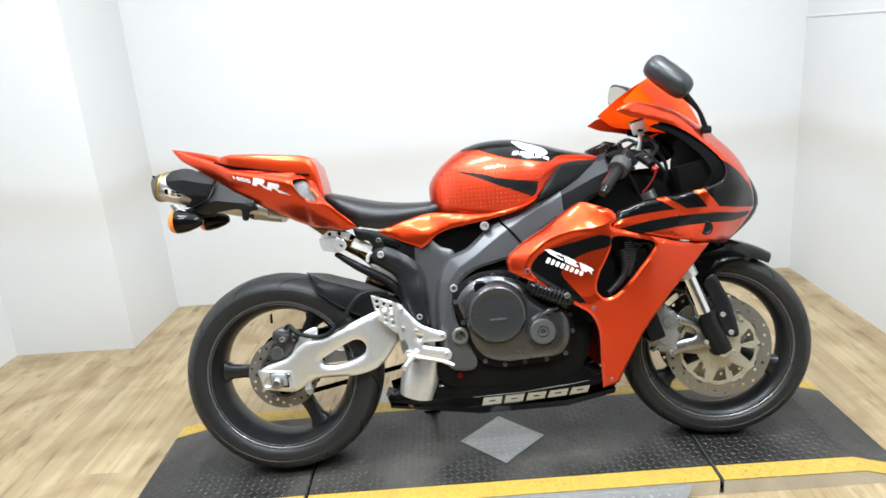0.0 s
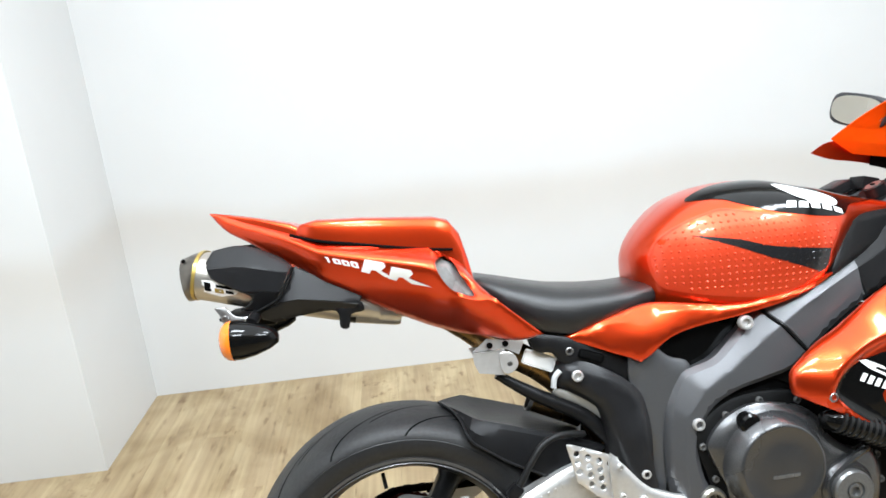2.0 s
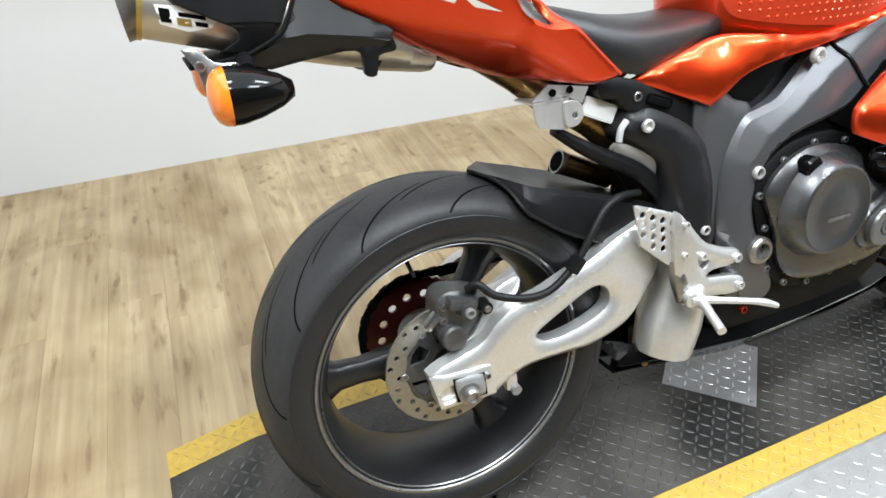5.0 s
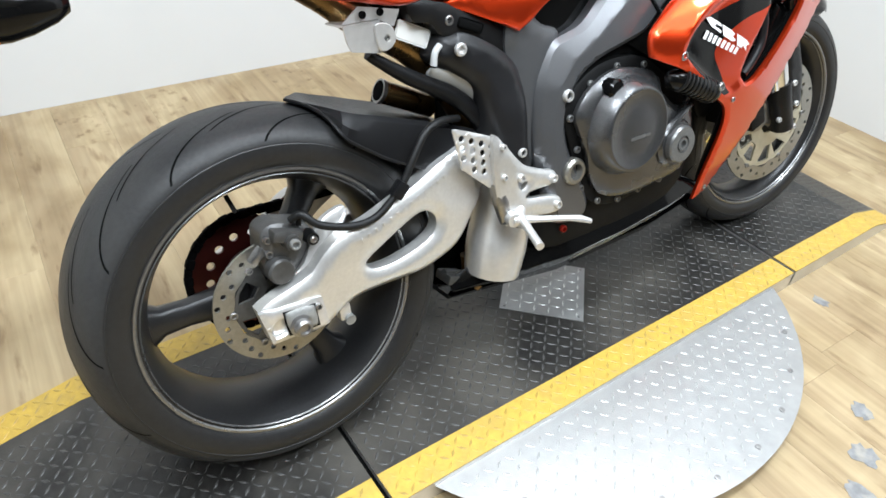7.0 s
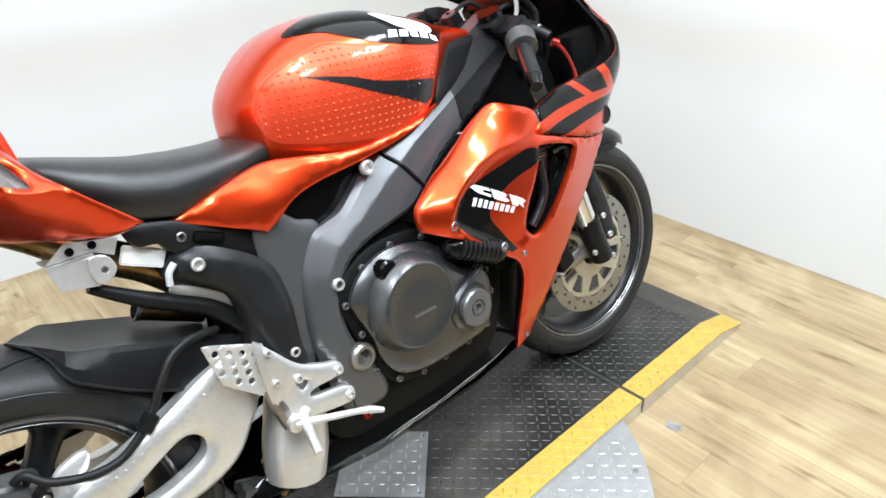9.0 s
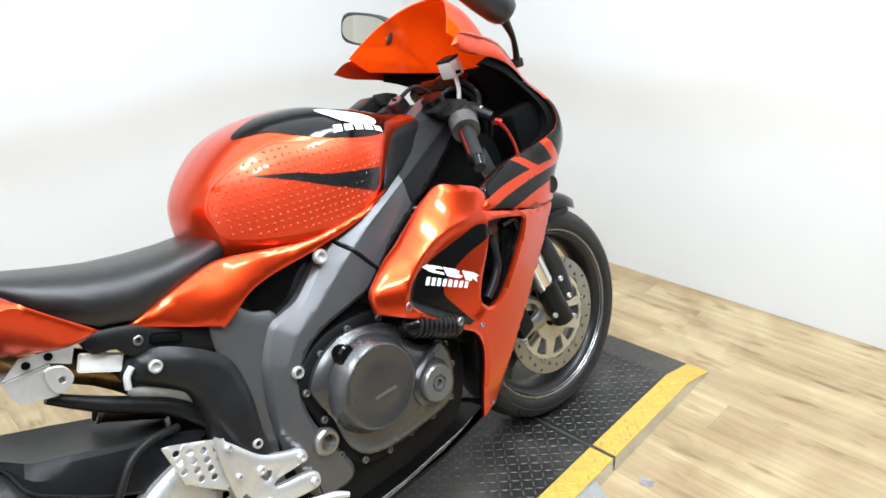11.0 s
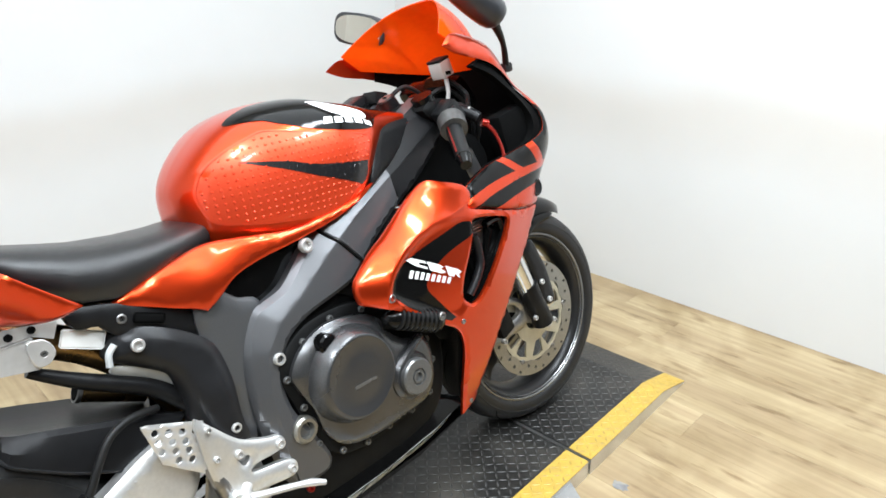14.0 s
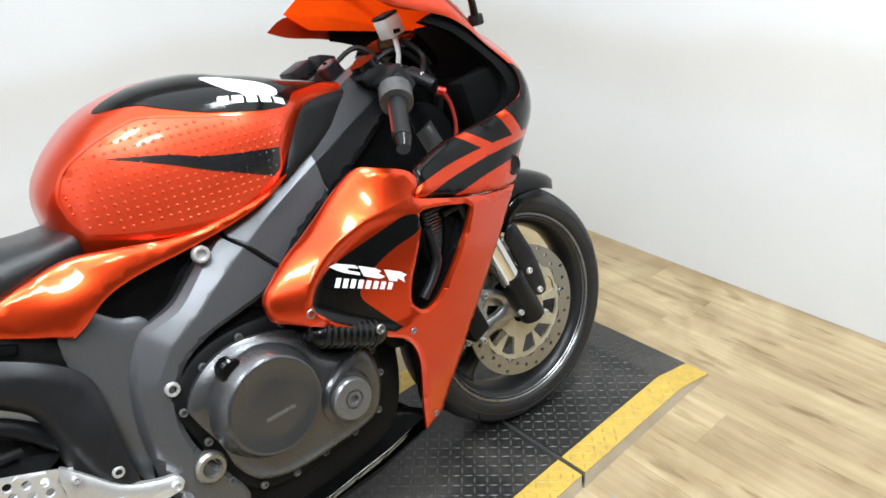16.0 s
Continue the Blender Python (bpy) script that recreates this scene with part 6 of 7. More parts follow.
def belly_width(u, w):
    """The belly pan's flank: widest along a ridge, cut under below it."""
    ridge = float(np.interp(u, (0.33, 0.6, 0.75, 0.9, 1.06), (0.212, 0.217, 0.222, 0.236, 0.25)))
    out = float(np.interp(u, (0.33, 0.5, 0.6, 0.9, 1.06), (0.09, 0.125, 0.143, 0.145, 0.125)))
    return out - (1.05 * (ridge - w) if w < ridge else 0.4 * (w - ridge))


belly = part("belly_pan", panel(belly_line, belly_width, 0.008, -1, (), 0.009, 0.005, ((np.array([(0.3, 0.2115), (0.33, 0.212), (0.6, 0.217), (0.75, 0.222), (0.9, 0.236), (1.06, 0.25), (1.1, 0.4), (0.3, 0.4)]), 0),)), M["black_gloss"], bike, "scuffed black gloss belly pan with white bars", 30, keep="belly")
part("belly_side", panel(belly_line, belly_width, 0.008, 1, (), 0.03, 0.006), M["black_gloss"], belly, "", 60)
part("belly_floor", loft([[(0.335, -0.075, 0.19), (0.335, 0.075, 0.19), (0.335, 0.06, 0.178), (0.335, -0.06, 0.178)], [(0.62, -0.088, 0.166), (0.62, 0.088, 0.166), (0.62, 0.07, 0.142), (0.62, -0.07, 0.142)], [(0.9, -0.09, 0.17), (0.9, 0.09, 0.17), (0.9, 0.07, 0.146), (0.9, -0.07, 0.146)], [(1.05, -0.1, 0.20), (1.05, 0.1, 0.20), (1.05, 0.08, 0.18), (1.05, -0.08, 0.18)]]), M["black_gloss"], belly, "", 30)
for i in range(5):
    u0 = 0.626 + i * 0.069
    lo, hi = 0.178 + i * 0.003, 0.213 + i * 0.002
    part("belly_bar", decal(np.array([(u0, lo), (u0 + 0.06, lo + 0.003), (u0 + 0.064, hi + 0.002), (u0 + 0.006, hi)]), "belly", 0.002, step=0.008, holes=(np.array([(u0 + 0.022, lo + 0.015), (u0 + 0.042, lo + 0.016), (u0 + 0.043, lo + 0.021), (u0 + 0.023, lo + 0.02)]),)), M["white"], belly, "plain white bar")
part("scuffed_ridge", tube([(u, -belly_width(u, r) - 0.0003, r) for u, r in ((0.6, 0.217), (0.68, 0.2197), (0.75, 0.222), (0.83, 0.2295), (0.9, 0.236), (0.96, 0.2415))], [0.0004, 0.001, 0.0006, 0.0011, 0.0007, 0.0003], 6), M["caliper_light"], belly, "pale scuffs along the ridge")
part("red_screw", bolt(0.565, -0.145, 0.29, 0.008, 0.008), M["red"], belly, "red screw")


up_line = curve([(1.075, 1.05, 1), (1.12, 1.03), (1.19, 1.014), (1.255, 0.992), (1.325, 0.952), (1.375, 0.905), (1.392, 0.862), (1.37, 0.822), (1.28, 0.798), (1.16, 0.785), (1.105, 0.772), (1.058, 0.757, 1), (1.05, 0.735), (1.04, 0.712), (1.09, 0.698), (1.17, 0.675), (1.26, 0.656), (1.34, 0.643), (1.42, 0.632, 1), (1.465, 0.66), (1.512, 0.712), (1.528, 0.745), (1.506, 0.806), (1.475, 0.87), (1.438, 0.93), (1.395, 0.975), (1.33, 1.005), (1.25, 1.045), (1.17, 1.066), (1.115, 1.072)], 4)
up_width = plate_spline([(1.075, 1.05, 0.212), (1.2, 1.01, 0.195), (1.25, 1.03, 0.178), (1.33, 1.0, 0.135), (1.395, 0.972, 0.075), (1.33, 0.9, 0.204), (1.42, 0.87, 0.17), (1.48, 0.87, 0.105), (1.32, 0.69, 0.2), (1.43, 0.77, 0.172), (1.53, 0.745, 0.062), (1.1, 0.74, 0.228), (1.0, 0.785, 0.215), (1.33, 0.645, 0.188), (1.45, 0.65, 0.075), (1.25, 0.79, 0.215), (1.2, 0.7, 0.228), (1.05, 0.73, 0.234)])
UPPER_BLACK = curve([(0.99, 0.70), (1.0, 0.76), (1.061, 0.758), (1.105, 0.776), (1.173, 0.79), (1.27, 0.8), (1.33, 0.812), (1.35, 0.83, 1), (1.36, 0.88, 1), (1.38, 0.89, 1), (1.46, 0.83), (1.53, 0.765, 1), (1.53, 0.72, 1), (1.446, 0.7), (1.34, 0.702), (1.231, 0.699), (1.148, 0.69), (1.081, 0.684), (1.02, 0.69, 1)], 4)
UPPER_MARKS = [(UPPER_BLACK, 1)] + [(curve(o, 3), 2) for o in ([(1.0, 0.716), (1.117, 0.742), (1.235, 0.75), (1.36, 0.748), (1.434, 0.741), (1.531, 0.735, 1), (1.527, 0.722, 1), (1.438, 0.724), (1.36, 0.731), (1.234, 0.73), (1.115, 0.718), (1.03, 0.701)], [(1.168, 0.79, 1), (1.198, 0.791, 1), (1.272, 0.744, 1), (1.24, 0.743, 1)], [(1.283, 0.803, 1), (1.312, 0.806, 1), (1.368, 0.743, 1), (1.331, 0.743, 1)])]
UPPER_PAINT = (M["black_gloss"], M["orange"])
upper = part("upper_fairing", panel(up_line, up_width, 0.008, -1, (), 0.012, 0.006, UPPER_MARKS), M["orange"], bike, "black and orange striped upper fairing", 60, keep="upper", extra=UPPER_PAINT)
part("upper_side", panel(up_line, up_width, 0.008, 1, (), 0.018, 0.006, UPPER_MARKS), M["orange"], upper, "", 60, extra=UPPER_PAINT)
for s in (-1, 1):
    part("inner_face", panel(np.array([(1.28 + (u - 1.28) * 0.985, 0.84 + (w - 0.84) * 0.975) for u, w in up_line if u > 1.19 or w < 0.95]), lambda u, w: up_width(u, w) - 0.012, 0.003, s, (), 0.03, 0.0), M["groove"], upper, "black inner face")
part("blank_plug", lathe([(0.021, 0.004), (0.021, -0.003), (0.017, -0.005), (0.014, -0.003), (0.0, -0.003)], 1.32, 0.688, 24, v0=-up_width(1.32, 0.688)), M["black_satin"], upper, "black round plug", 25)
# two added fillers close the see-through nose and paint its shade
part("bulkhead", panel(curve([(1.13, 0.735), (1.16, 0.78, 1), (1.27, 0.79), (1.325, 0.81), (1.345, 0.845), (1.335, 0.88), (1.3, 0.925), (1.245, 0.97), (1.18, 1.0, 1), (1.25, 1.012), (1.33, 0.99), (1.39, 0.962), (1.435, 0.92), (1.47, 0.87), (1.50, 0.80), (1.50, 0.72), (1.40, 0.65), (1.25, 0.67)], 4), lambda u, w: max(0.02, up_width(u, w) - 0.016), 0.02, -1, (), 0.03, 0.0), M["groove"], upper, "near-black filler closing the cavity inside the fairing")
part("nose_fill", loft([[(u, v * k, 0.84 + (w - 0.84) * k) for v, w in ((-0.15, 0.70), (-0.178, 0.80), (-0.165, 0.90), (-0.12, 0.96), (-0.045, 0.99), (0.045, 0.99), (0.12, 0.96), (0.165, 0.90), (0.178, 0.80), (0.15, 0.70))] for u, k in ((1.345, 1.0), (1.40, 0.72), (1.45, 0.4))]), M["groove"], upper, "near-black filler across the nose for the cavity's shade")
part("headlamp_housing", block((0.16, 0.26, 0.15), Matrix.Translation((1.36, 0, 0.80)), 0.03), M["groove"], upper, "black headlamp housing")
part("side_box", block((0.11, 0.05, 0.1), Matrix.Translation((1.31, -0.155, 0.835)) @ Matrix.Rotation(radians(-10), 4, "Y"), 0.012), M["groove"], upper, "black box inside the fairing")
part("nose_strip", tube([(1.40, 0, 0.97), (1.485, 0, 0.87), (1.545, 0, 0.745), (1.46, 0, 0.655)], 0.04, 12, flatten=0.3), M["black_gloss"], upper)

# screen
def screen_point(a, b):
    base = np.array((1.40 - 0.24 * a * a, 0.176 * a, 0.978 + 0.06 * a * a))
    rear_edge = np.array((1.238 - 0.132 * a * a, 0.172 * a, 1.168 - 0.09 * a * a * abs(a) ** 0.6))
    p = base + (rear_edge - base) * b
    bulge = math.sin(math.pi * b) * 0.028 * (1 - a * a)
    return (p[0] + bulge * 0.6, p[1], p[2] + bulge)


na, nb = 28, 12
verts = [screen_point(-1 + 2 * i / na, j / nb) for i in range(na + 1) for j in range(nb + 1)]
faces = [(i * (nb + 1) + j, i * (nb + 1) + j + 1, (i + 1) * (nb + 1) + j + 1, (i + 1) * (nb + 1) + j) for i in range(na) for j in range(nb)]
bm = from_lists(verts, faces)
bmesh.ops.solidify(bm, geom=bm.faces[:], thickness=0.003)
part("windscreen", bm, M["screen"], bike, "orange tinted double-bubble windscreen", 60)
for s in (-1, 1):
    for t in (0.25, 0.55, 0.85):
        p = screen_point(s * t, 0.03)
        part("screen_screw", bolt(p[0], p[1] + s * 0.001, p[2] + 0.004, 0.005, 0.004, s), M["steel"], upper)


# mirrors
def mirror(s, base, neck, a, b, thick, glass_dir):
    """A mirror on a stalk: its housing runs from a to b."""
    a, b = Vector(a), Vector(b)
    axis = (b - a).normalized()
    face = Vector(glass_dir)
    face = (face - axis * face.dot(axis)).normalized()
    side = axis.cross(face)
    rings = []
    for t, k in ((-0.08, 0.2), (-0.07, 0.5), (-0.03, 0.76), (0.06, 0.94), (0.2, 1.0), (0.5, 1.03), (0.8, 1.0), (0.94, 0.9), (1.03, 0.7), (1.07, 0.42), (1.08, 0.15)):
        c = a.lerp(b, t)
        loop = []
        for i in range(20):
            q = 2 * math.pi * i / 20
            d_ = math.sin(q)
            loop.append(c + side * math.cos(q) * 0.039 * k + face * (d_ * (thick * k if d_ < 0 else 0.006 * k)))
        rings.append(loop)
    m = part("mirror", loft(rings), M["shell"], bike, "black mirror housing on a thin stalk", 60)
    rings = [[a.lerp(b, 0.5) + side * math.copysign(abs(math.cos(q)) ** 0.7, math.cos(q)) * 0.034 * k + axis * math.copysign(abs(math.sin(q)) ** 0.75, math.sin(q)) * (b - a).length * 0.52 * k + face * (0.0075 if k == 1 else 0.0072) for q in np.linspace(0, 2 * math.pi, 32, endpoint=False)] for k in (1.0, 0.5, 0.02)]
    part("mirror_glass", loft(rings), M["mirror"], m, "silvered mirror glass", 60)
    part("stalk", tube([base, Vector(base).lerp(Vector(neck), 0.55) + Vector((0.012, 0, 0)), neck], [0.009, 0.0065, 0.012], 12), M["black_satin"], m)
    part("foot", block((0.03, 0.02, 0.024), Matrix.Translation(base), 0.007), M["black_satin"], m)


mirror(-1, (1.362, -0.132, 0.98), (1.287, -0.178, 1.082), (1.203, -0.147, 1.185), (1.29, -0.187, 1.094), 0.044, (0.35, 0.85, 0.25))
mirror(1, (1.352, 0.15, 0.99), (1.26, 0.17, 1.10), (1.172, 0.24, 1.158), (1.207, 0.122, 1.118), 0.045, (-0.95, -0.15, 0.1))

# forks, front brake, fender
for s in (-1, 1):
    leg = part("fork_leg", tube([(1.19, s * 0.105, 0.80), (1.30, s * 0.105, 0.54)], 0.029, 20, 1), M["steel"], bike, "silver upside-down fork leg")
    leg.matrix_basis = STEER @ Matrix.Translation((0.011, 0, 0.003))
    part("fork_collar", tube([(1.285, s * 0.105, 0.575), (1.306, s * 0.105, 0.527)], 0.0335, 20, 1), M["alloy"], leg, "bright collar")
    part("fork_slider", tube([(1.3, s * 0.105, 0.54), (1.362, s * 0.105, 0.375)], 0.0255, 20, 1), M["chrome"], leg, "chrome slider")
    part("axle_clamp", tube([(1.352, s * 0.105, 0.415), (1.368, s * 0.104, 0.365), (1.392, s * 0.1, 0.315), (1.403, s * 0.098, 0.287)], [0.029, 0.03, 0.03, 0.031], 16), M["black_satin"], leg, "black axle clamp")
    part("caliper_arm", panel(curve([(1.271, 0.404), (1.317, 0.385), (1.355, 0.358), (1.381, 0.312), (1.414, 0.262), (1.360, 0.296), (1.332, 0.289), (1.287, 0.285), (1.262, 0.275), (1.243, 0.293), (1.268, 0.318), (1.319, 0.329), (1.331, 0.345), (1.313, 0.364), (1.270, 0.380)], 4), flat(0.094), 0.02, s, (), 0.012, 0.006), M["steel"], leg, "grey cast caliper bracket")
    part("axle_end", lathe([(0.019, 0), (0.019, s * 0.008), (0.014, s * 0.011), (0.009, s * 0.011), (0.008, s * 0.004), (0.0, s * 0.004)], FA[0] - 0.009, FA[1] - 0.002, 24, v0=s * 0.112), M["alloy"], leg, "", 25)
    part("pinch_bolt", bolt(1.432, s * 0.11, 0.285, 0.007, 0.01, s), M["alloy"], leg)
    part("pinch_bolt", bolt(1.349, s * 0.124, 0.323, 0.007, 0.008, s), M["alloy"], leg)
    caliper = part("front_caliper", join(panel(curve([(1.238, 0.440), (1.247, 0.422), (1.263, 0.418), (1.275, 0.399), (1.282, 0.372), (1.270, 0.363), (1.278, 0.338), (1.266, 0.314), (1.269, 0.295), (1.253, 0.285), (1.227, 0.288), (1.196, 0.300), (1.177, 0.327), (1.172, 0.357), (1.176, 0.390), (1.189, 0.419), (1.212, 0.437)], 4), flat(0.1), 0.06, s, (), 0.012, 0.007), *[lathe([(0.017, 0), (0.017, s * 0.01), (0.0, s * 0.012)], u, w, 18, v0=s * 0.097) for u, w in ((1.243, 0.389), (1.230, 0.333))]), M["caliper_light"], bike, "grey four-piston front brake caliper", 40)
    caliper.matrix_basis = STEER @ Matrix.Translation((0.011, 0, 0.003))
    for u, w in ((1.273, 0.393), (1.206, 0.353), (1.247, 0.290), (1.204, 0.305)):
        part("caliper_bolt", bolt(u, s * 0.098, w, 0.0075, 0.012, s), M["alloy"], caliper)
    part("front_hose", tube([(1.205, s * 0.118, 0.395), (1.19, s * 0.12, 0.44), (1.20, s * 0.115, 0.52), (1.17, s * 0.10, 0.66)], 0.006, 8), M["rubber_dark"], caliper)
    for i in range(4):
        part("pad_fin", block((0.012, 0.03, 0.010), Matrix.Translation((1.192 + 0.002 * i, s * 0.09, 0.3 + i * 0.03)), 0.002, 1), M["steel"], caliper)
rings = []
for t in np.linspace(0, 1, 17):
    a = radians(128 - 71 * t)
    k = 1.0 - 0.35 * max(0, (t - 0.75) / 0.25) ** 2
    loop = []
    for v, dr in ((-0.079 * k, -0.06 * (1 - 0.6 * t)), (-0.078 * k, -0.02), (-0.062 * k, 0.0), (-0.035 * k, 0.009), (0, 0.012), (0.035 * k, 0.009), (0.062 * k, 0.0), (0.078 * k, -0.02), (0.079 * k, -0.06 * (1 - 0.6 * t)), (0.073 * k, -0.058 * (1 - 0.6 * t)), (0.071 * k, -0.022), (0.03 * k, 0.003), (0, 0.006), (-0.03 * k, 0.003), (-0.071 * k, -0.022), (-0.073 * k, -0.058 * (1 - 0.6 * t))):
        r = 0.328 + dr
        loop.append((FA[0] + r * math.cos(a), v, FA[1] + r * math.sin(a)))
    rings.append(loop)
fender = part("front_fender", loft(rings), M["black_gloss"], bike, "black gloss front fender", 50)
fender.matrix_basis = STEER
for s in (-1, 1):
    part("fender_flank", panel(np.array([(u + 0.011, w + 0.005) for u, w in curve([(1.245, 0.50), (1.27, 0.565), (1.35, 0.585), (1.42, 0.585, 1), (1.44, 0.56), (1.385, 0.525), (1.345, 0.49), (1.31, 0.47)], 4)]), plate_spline([(1.26, 0.52, 0.085), (1.42, 0.58, 0.076), (1.36, 0.5, 0.092), (1.4, 0.45, 0.096)]), 0.006, s, (), 0.014, 0.004), M["black_gloss"], fender, "", 50)
    part("fender_arch", panel(curve([(1.371, 0.521), (1.393, 0.554), (1.429, 0.577), (1.482, 0.579), (1.512, 0.572), (1.496, 0.56), (1.469, 0.558), (1.435, 0.548), (1.407, 0.53), (1.39, 0.508)], 3), flat(0.094), 0.014, s, (), 0.014, 0.005), M["black_gloss"], fender, "", 40)
    part("fender_strut", panel(curve([(1.368, 0.501), (1.378, 0.525), (1.4, 0.53), (1.422, 0.486), (1.444, 0.435), (1.464, 0.352), (1.453, 0.332), (1.422, 0.343), (1.399, 0.408), (1.38, 0.469)], 3), flat(0.11), 0.01, s, (), 0.014, 0.004), M["charcoal"], fender, "black plastic fender strut", 40)
    for u, w in ((1.416, 0.407), (1.439, 0.349)):
        part("fender_screw", bolt(u, s * 0.11, w, 0.008, 0.006, s), M["alloy"], fender)

# handlebars and controls
for s in (-1, 1):
    bar = part("handlebar", tube([(1.125, s * 0.095, 0.93), (1.09, s * 0.178, 0.895), (1.012, s * 0.271, 0.818)], 0.0115, 14, 1), M["black_satin"], bike, "black clip-on handlebar")
    part("grip", tube([(1.075, s * 0.197, 0.88), (1.045, s * 0.232, 0.851), (1.018, s * 0.265, 0.825)], [0.0185, 0.0165, 0.017], 18, 4), M["rubber_dark"], bar, "worn dark rubber grip")
    part("grip_collar", tube([(1.09, s * 0.178, 0.895), (1.07, s * 0.202, 0.876)], [0.031, 0.03], 20, 1), M["caliper"], bar, "grey twist-grip collar")
    part("bar_end", tube([(1.018, s * 0.265, 0.824), (1.005, s * 0.28, 0.811)], [0.017, 0.012], 16, 1), M["black_gloss"], bar, "black bar end")
    part("switch_box", block((0.05, 0.05, 0.055), Matrix.Translation((1.108, s * 0.155, 0.905)) @ Matrix.Rotation(radians(-35), 4, "Y"), 0.009), M["black_satin"], bar)
    part("lever", tube([(1.188, s * 0.182, 0.876), (1.172, s * 0.222, 0.852), (1.142, s * 0.262, 0.825), (1.116, s * 0.287, 0.806)], [0.006, 0.004, 0.0035, 0.0045], 10, flatten=0.6), M["red"], bar, "red anodised lever")
    part("lever_knob", tube([(1.178, s * 0.186, 0.874), (1.19, s * 0.194, 0.868)], 0.0095, 12, 1), M["red"], bar, "red adjuster wheel")
part("grip_slot", tube([(1.066, -0.188, 0.892), (1.035, -0.225, 0.862), (1.01, -0.256, 0.838)], 0.003, 6), M["red"], bar)
clamp = part("top_clamp", panel(curve([(1.06, 0.925), (1.10, 0.945), (1.165, 0.93), (1.17, 0.905), (1.10, 0.895)], 3), flat(0.135), 0.27, -1, (), 0.05, 0.006), M["black_matt"], bike, "black top fork clamp")
part("stem_nut", tube([(1.13, -0.046, 0.925), (1.122, -0.046, 0.945)], [0.03, 0.028], 20, 1), M["gold"], clamp, "gold-coloured damper cap")
part("stem_bolt", tube([(1.122, -0.046, 0.944), (1.117, -0.046, 0.958)], 0.011, 14, 1), M["black_gloss"], clamp)
for s in (-1, 1):
    part("fork_cap", tube([(1.095, s * 0.105, 0.93), (1.085, s * 0.105, 0.955)], 0.026, 18, 1), M["black_gloss"], clamp)
res = part("fluid_reservoir", block((0.037, 0.04, 0.038), Matrix.Translation((1.168, -0.1, 1.004)) @ Matrix.Rotation(radians(-14), 4, "Y"), 0.005), M["reservoir"], bike, "smoky brake fluid reservoir with black cap")
part("reservoir_cap", block((0.038, 0.041, 0.007), Matrix.Translation((1.1625, -0.1, 1.0255)) @ Matrix.Rotation(radians(-14), 4, "Y"), 0.004), M["black_satin"], res, "black cap")
part("reservoir_label", block((0.016, 0.001, 0.008), Matrix.Translation((1.168, -0.1206, 0.994)), 0), M["groove"], res)
part("reservoir_arm", tube([(1.168, -0.11, 0.985), (1.165, -0.113, 0.95), (1.15, -0.113, 0.915)], 0.0085, 10, flatten=0.6), M["alloy"], res, "bare alloy arm")
part("reservoir_hose", tube([(1.185, -0.10, 0.98), (1.215, -0.12, 0.94), (1.19, -0.14, 0.91)], 0.006, 8), M["rubber_dark"], res)
part("left_control_box", join(block((0.055, 0.06, 0.035), Matrix.Translation((1.08, 0.13, 0.955)) @ Matrix.Rotation(radians(-20), 4, "Y"), 0.006), block((0.04, 0.05, 0.03), Matrix.Translation((1.115, 0.085, 0.965)) @ Matrix.Rotation(radians(15), 4, "Y"), 0.005)), M["black_satin"], bike, "black switch box")
dash = part("instrument_panel", block((0.05, 0.20, 0.09), Matrix.Translation((1.24, 0, 0.94)) @ Matrix.Rotation(radians(-35), 4, "Y"), 0.02), M["black_gloss"], bike, "black instrument panel")
part("dial", lathe([(0.042, 0), (0.042, -0.006), (0.038, -0.008), (0.0, -0.006)], 0, 0, 28), M["dial"], dash, "dial with a brown screen reflection painted in").matrix_basis = Matrix.Translation((1.212, -0.04, 0.955)) @ Matrix.Rotation(radians(90), 4, "Z") @ Matrix.Rotation(radians(-35), 4, "X")
ign = part("ignition_switch", tube([(1.085, 0.0, 0.935), (1.072, 0.0, 0.962)], [0.024, 0.022], 20, 1), M["black_satin"], bike, "black ignition switch with a steel ring")
part("switch_ring", tube([(1.0725, 0.0, 0.961), (1.071, 0.0, 0.964)], 0.016, 18, 1), M["steel"], ign, "steel key ring")
part("key_slot", block((0.003, 0.012, 0.003), Matrix.Translation((1.0705, 0.0, 0.9652)) @ Matrix.Rotation(radians(-25), 4, "Y"), 0), M["groove"], ign)
cyl = part("brake_master_cylinder", tube([(1.145, -0.105, 0.925), (1.165, -0.15, 0.905), (1.178, -0.182, 0.884)], [0.011, 0.014, 0.013], 14), M["black_satin"], bike, "black brake master cylinder")
part("clamp_screw", bolt(1.15, -0.128, 0.928, 0.005, 0.004), M["alloy"], cyl)
part("clamp_screw", bolt(1.168, -0.165, 0.908, 0.005, 0.004), M["alloy"], cyl)
part("banjo_bolt", tube([(1.14, -0.1, 0.93), (1.128, -0.085, 0.94)], 0.008, 10, 1), M["alloy"], cyl, "bare alloy banjo bolt")
part("throttle_housing", block((0.04, 0.034, 0.036), Matrix.Translation((1.098, -0.168, 0.902)) @ Matrix.Rotation(radians(-35), 4, "Y"), 0.007), M["charcoal"], bar, "black throttle housing")
for u, v, w in ((1.09, -0.188, 0.912), (1.112, -0.182, 0.905), (1.1, -0.19, 0.892)):
    part("housing_screw", bolt(u, v, w, 0.0035, 0.003), M["alloy"], bar)
part("steering_damper", tube([(1.06, 0.0, 0.935), (1.10, 0.03, 0.94)], 0.022, 14, 1), M["black_satin"], clamp)
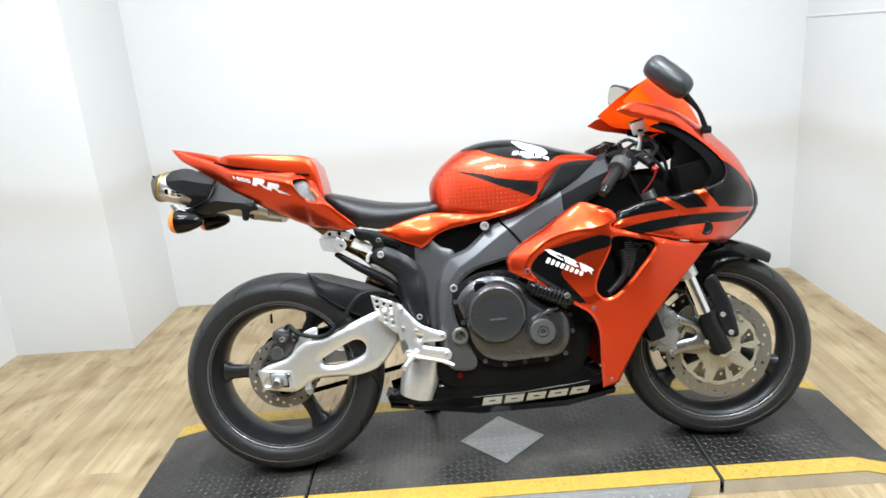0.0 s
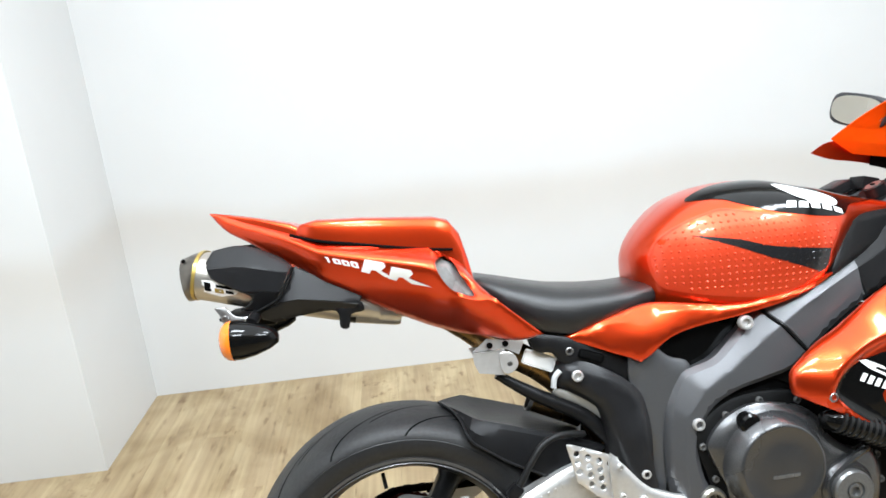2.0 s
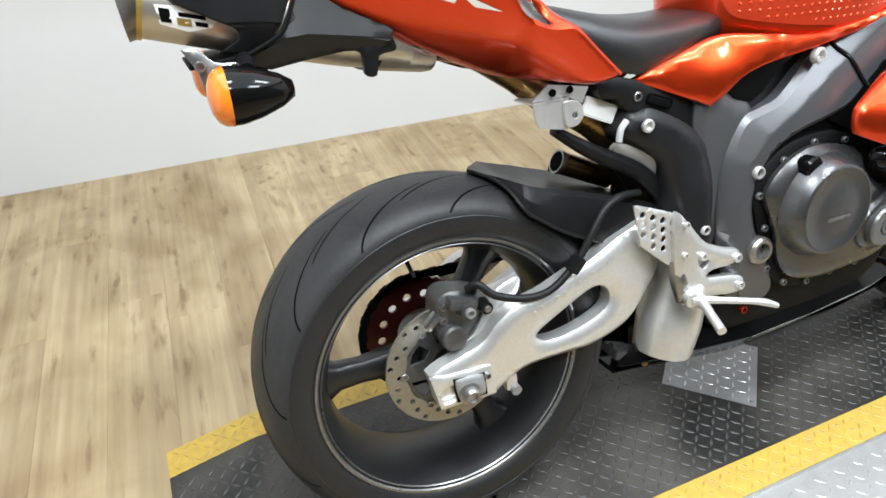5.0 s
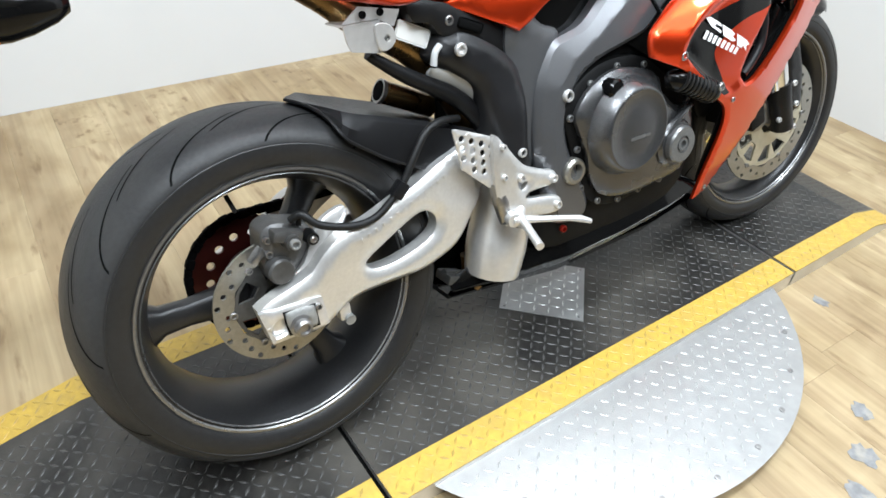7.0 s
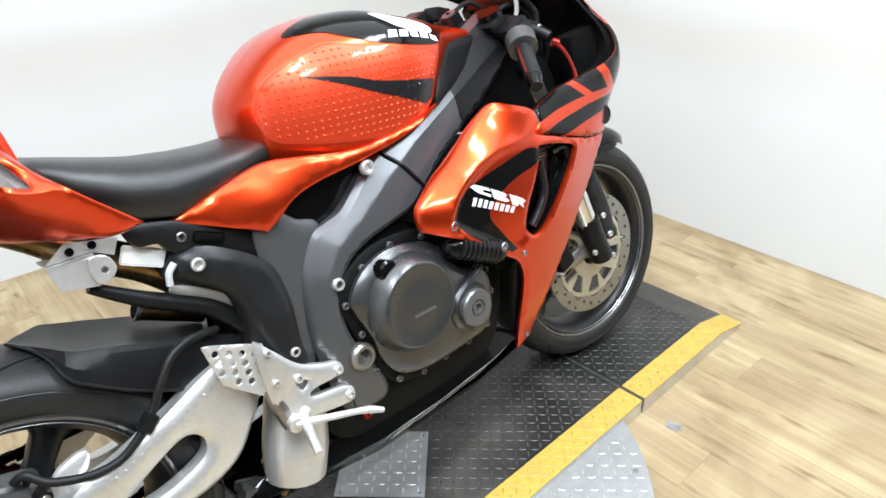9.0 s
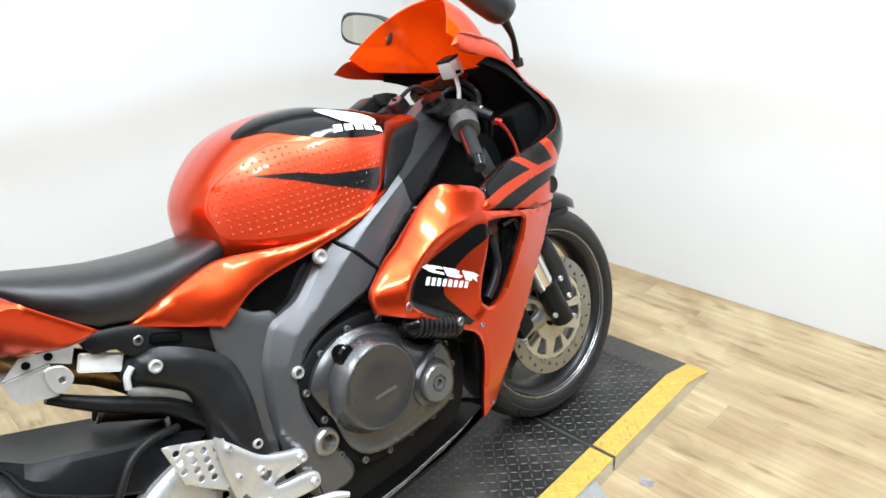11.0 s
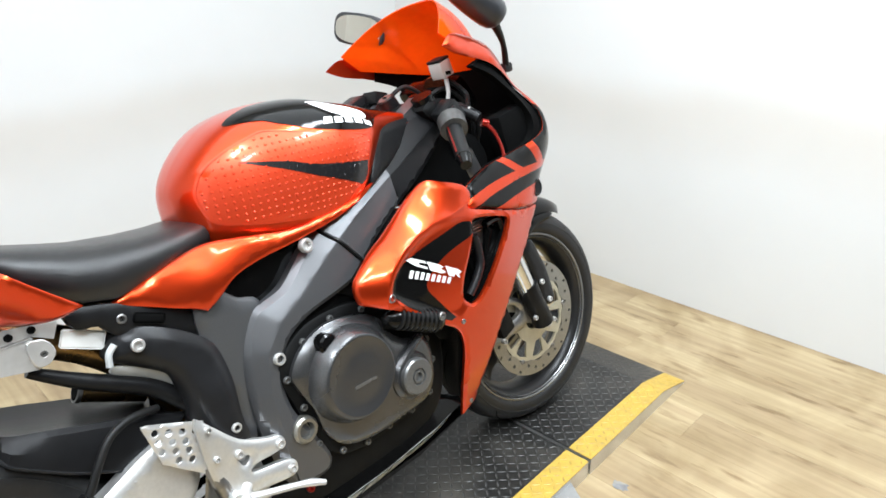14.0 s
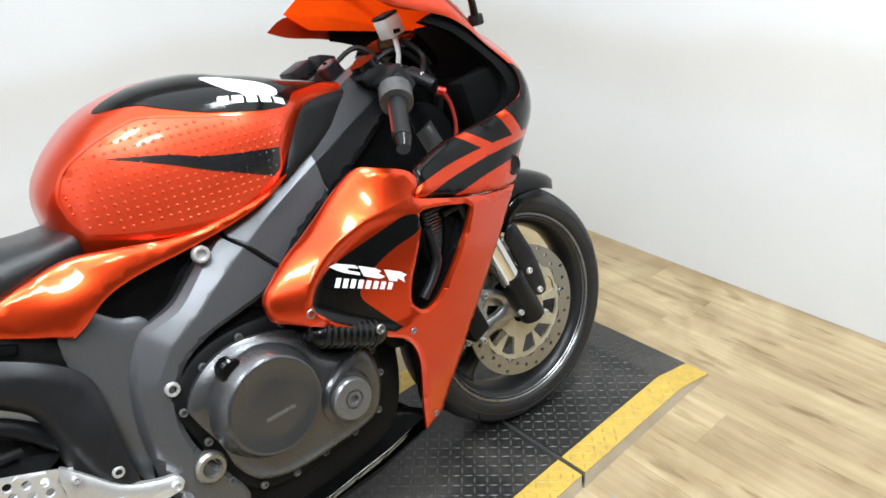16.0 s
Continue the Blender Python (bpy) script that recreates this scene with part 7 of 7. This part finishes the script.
for i, pts in enumerate(([(1.13, -0.06, 0.94), (1.18, -0.09, 0.96), (1.24, -0.10, 0.90), (1.25, -0.09, 0.82)], [(1.12, -0.13, 0.90), (1.17, -0.14, 0.92), (1.23, -0.13, 0.86), (1.22, -0.1, 0.78)], [(1.11, 0.05, 0.95), (1.17, 0.03, 0.98), (1.22, 0.0, 0.93)], [(1.10, -0.16, 0.89), (1.13, -0.14, 0.84), (1.16, -0.11, 0.78)])):
    part("control_cable", tube(pts, 0.0055, 8), M["rubber_dark"], bike, "black control cable")
# added near-black filler; hides the wall and gives the gap its shade
part("fairing_stay_panel", panel(curve([(0.99, 0.79), (1.03, 0.845), (1.12, 0.865), (1.22, 0.84), (1.25, 0.76), (1.15, 0.715), (1.03, 0.735)], 4), flat(0.125), 0.2, -1, (), 0.04, 0.006), M["groove"], bike, "near-black filler closing the gap behind the bars")
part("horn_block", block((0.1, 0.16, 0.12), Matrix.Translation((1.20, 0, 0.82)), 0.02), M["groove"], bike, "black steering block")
stand = part("side_stand", tube([(0.50, 0.10, 0.27), (0.47, 0.20, 0.12), (0.452, 0.262, 0.068)], 0.011, 12, 1), M["black_satin"], bike, "black side stand on the far side")
part("stand_foot", block((0.06, 0.035, 0.008), Matrix.Translation((0.452, 0.265, 0.0655)) @ Matrix.Rotation(radians(13), 4, "X"), 0.002, 1), M["black_satin"], stand)

# ---- the floor, board by board ----
bm = block((4.6, 6.7, 0.1), Matrix.Translation((0.35, -1.45, -0.0535)), 0)
floor = new("floor", finish("floor", bm, M["joint"], 0))
bm.free()
floor.matrix_world = ROOM
tagged(floor, "pale oak laminate floor of long boards", "floor", kind="structure")
WIDE, LONG = 0.152, 1.22
bm = block((WIDE - 0.0003, LONG - 0.0003, 0.012), Matrix.Translation((0, 0, -0.006)), 0.0003, 1)
board_mesh = finish("floor_board", bm, M["wood"], 0)
bm.free()
rng = random.Random(11)
for i in range(27):
    x = XL + (i + 0.5) * WIDE
    start = YF - rng.uniform(0.05, 1.15)
    stop = YJ if x < XJ else YB
    for j in range(7):
        low, high = max(start + j * LONG, YF), min(start + (j + 1) * LONG, stop)
        if high - low > 0.01:
            ob = new("floor_board", board_mesh)
            ob.parent = floor
            ob.matrix_basis = Matrix.Translation((x, (low + high) / 2, 0)) @ Matrix.Diagonal((1, (high - low) / LONG, 1, 1))

# grey residue of old tape on the boards
for x, y, rx, ry, seed in ((1.072, -0.64, 0.026, 0.032, 1), (0.962, -0.705, 0.03, 0.036, 2), (0.868, -0.752, 0.028, 0.04, 3), (1.335, -0.38, 0.018, 0.028, 4)):
    rng = random.Random(seed)
    ring = [(x + rx * rng.uniform(0.6, 1.1) * math.cos(t), y + ry * rng.uniform(0.6, 1.1) * math.sin(t)) for t in np.linspace(0, 2 * math.pi, 18, endpoint=False)]
    bm = from_lists([(a, b, 0.0004) for a, b in ring] + [(a, b, 0.001) for a, b in ring], [tuple(range(18, 36))] + [(i, (i + 1) % 18, 18 + (i + 1) % 18, 18 + i) for i in range(18)])
    ob = new("tape_residue", finish("tape_residue", bm, M["residue"], 0))
    bm.free()
    tagged(ob, "worn grey patch of tape residue on the floor", "residue", group="tape residue on the floor")
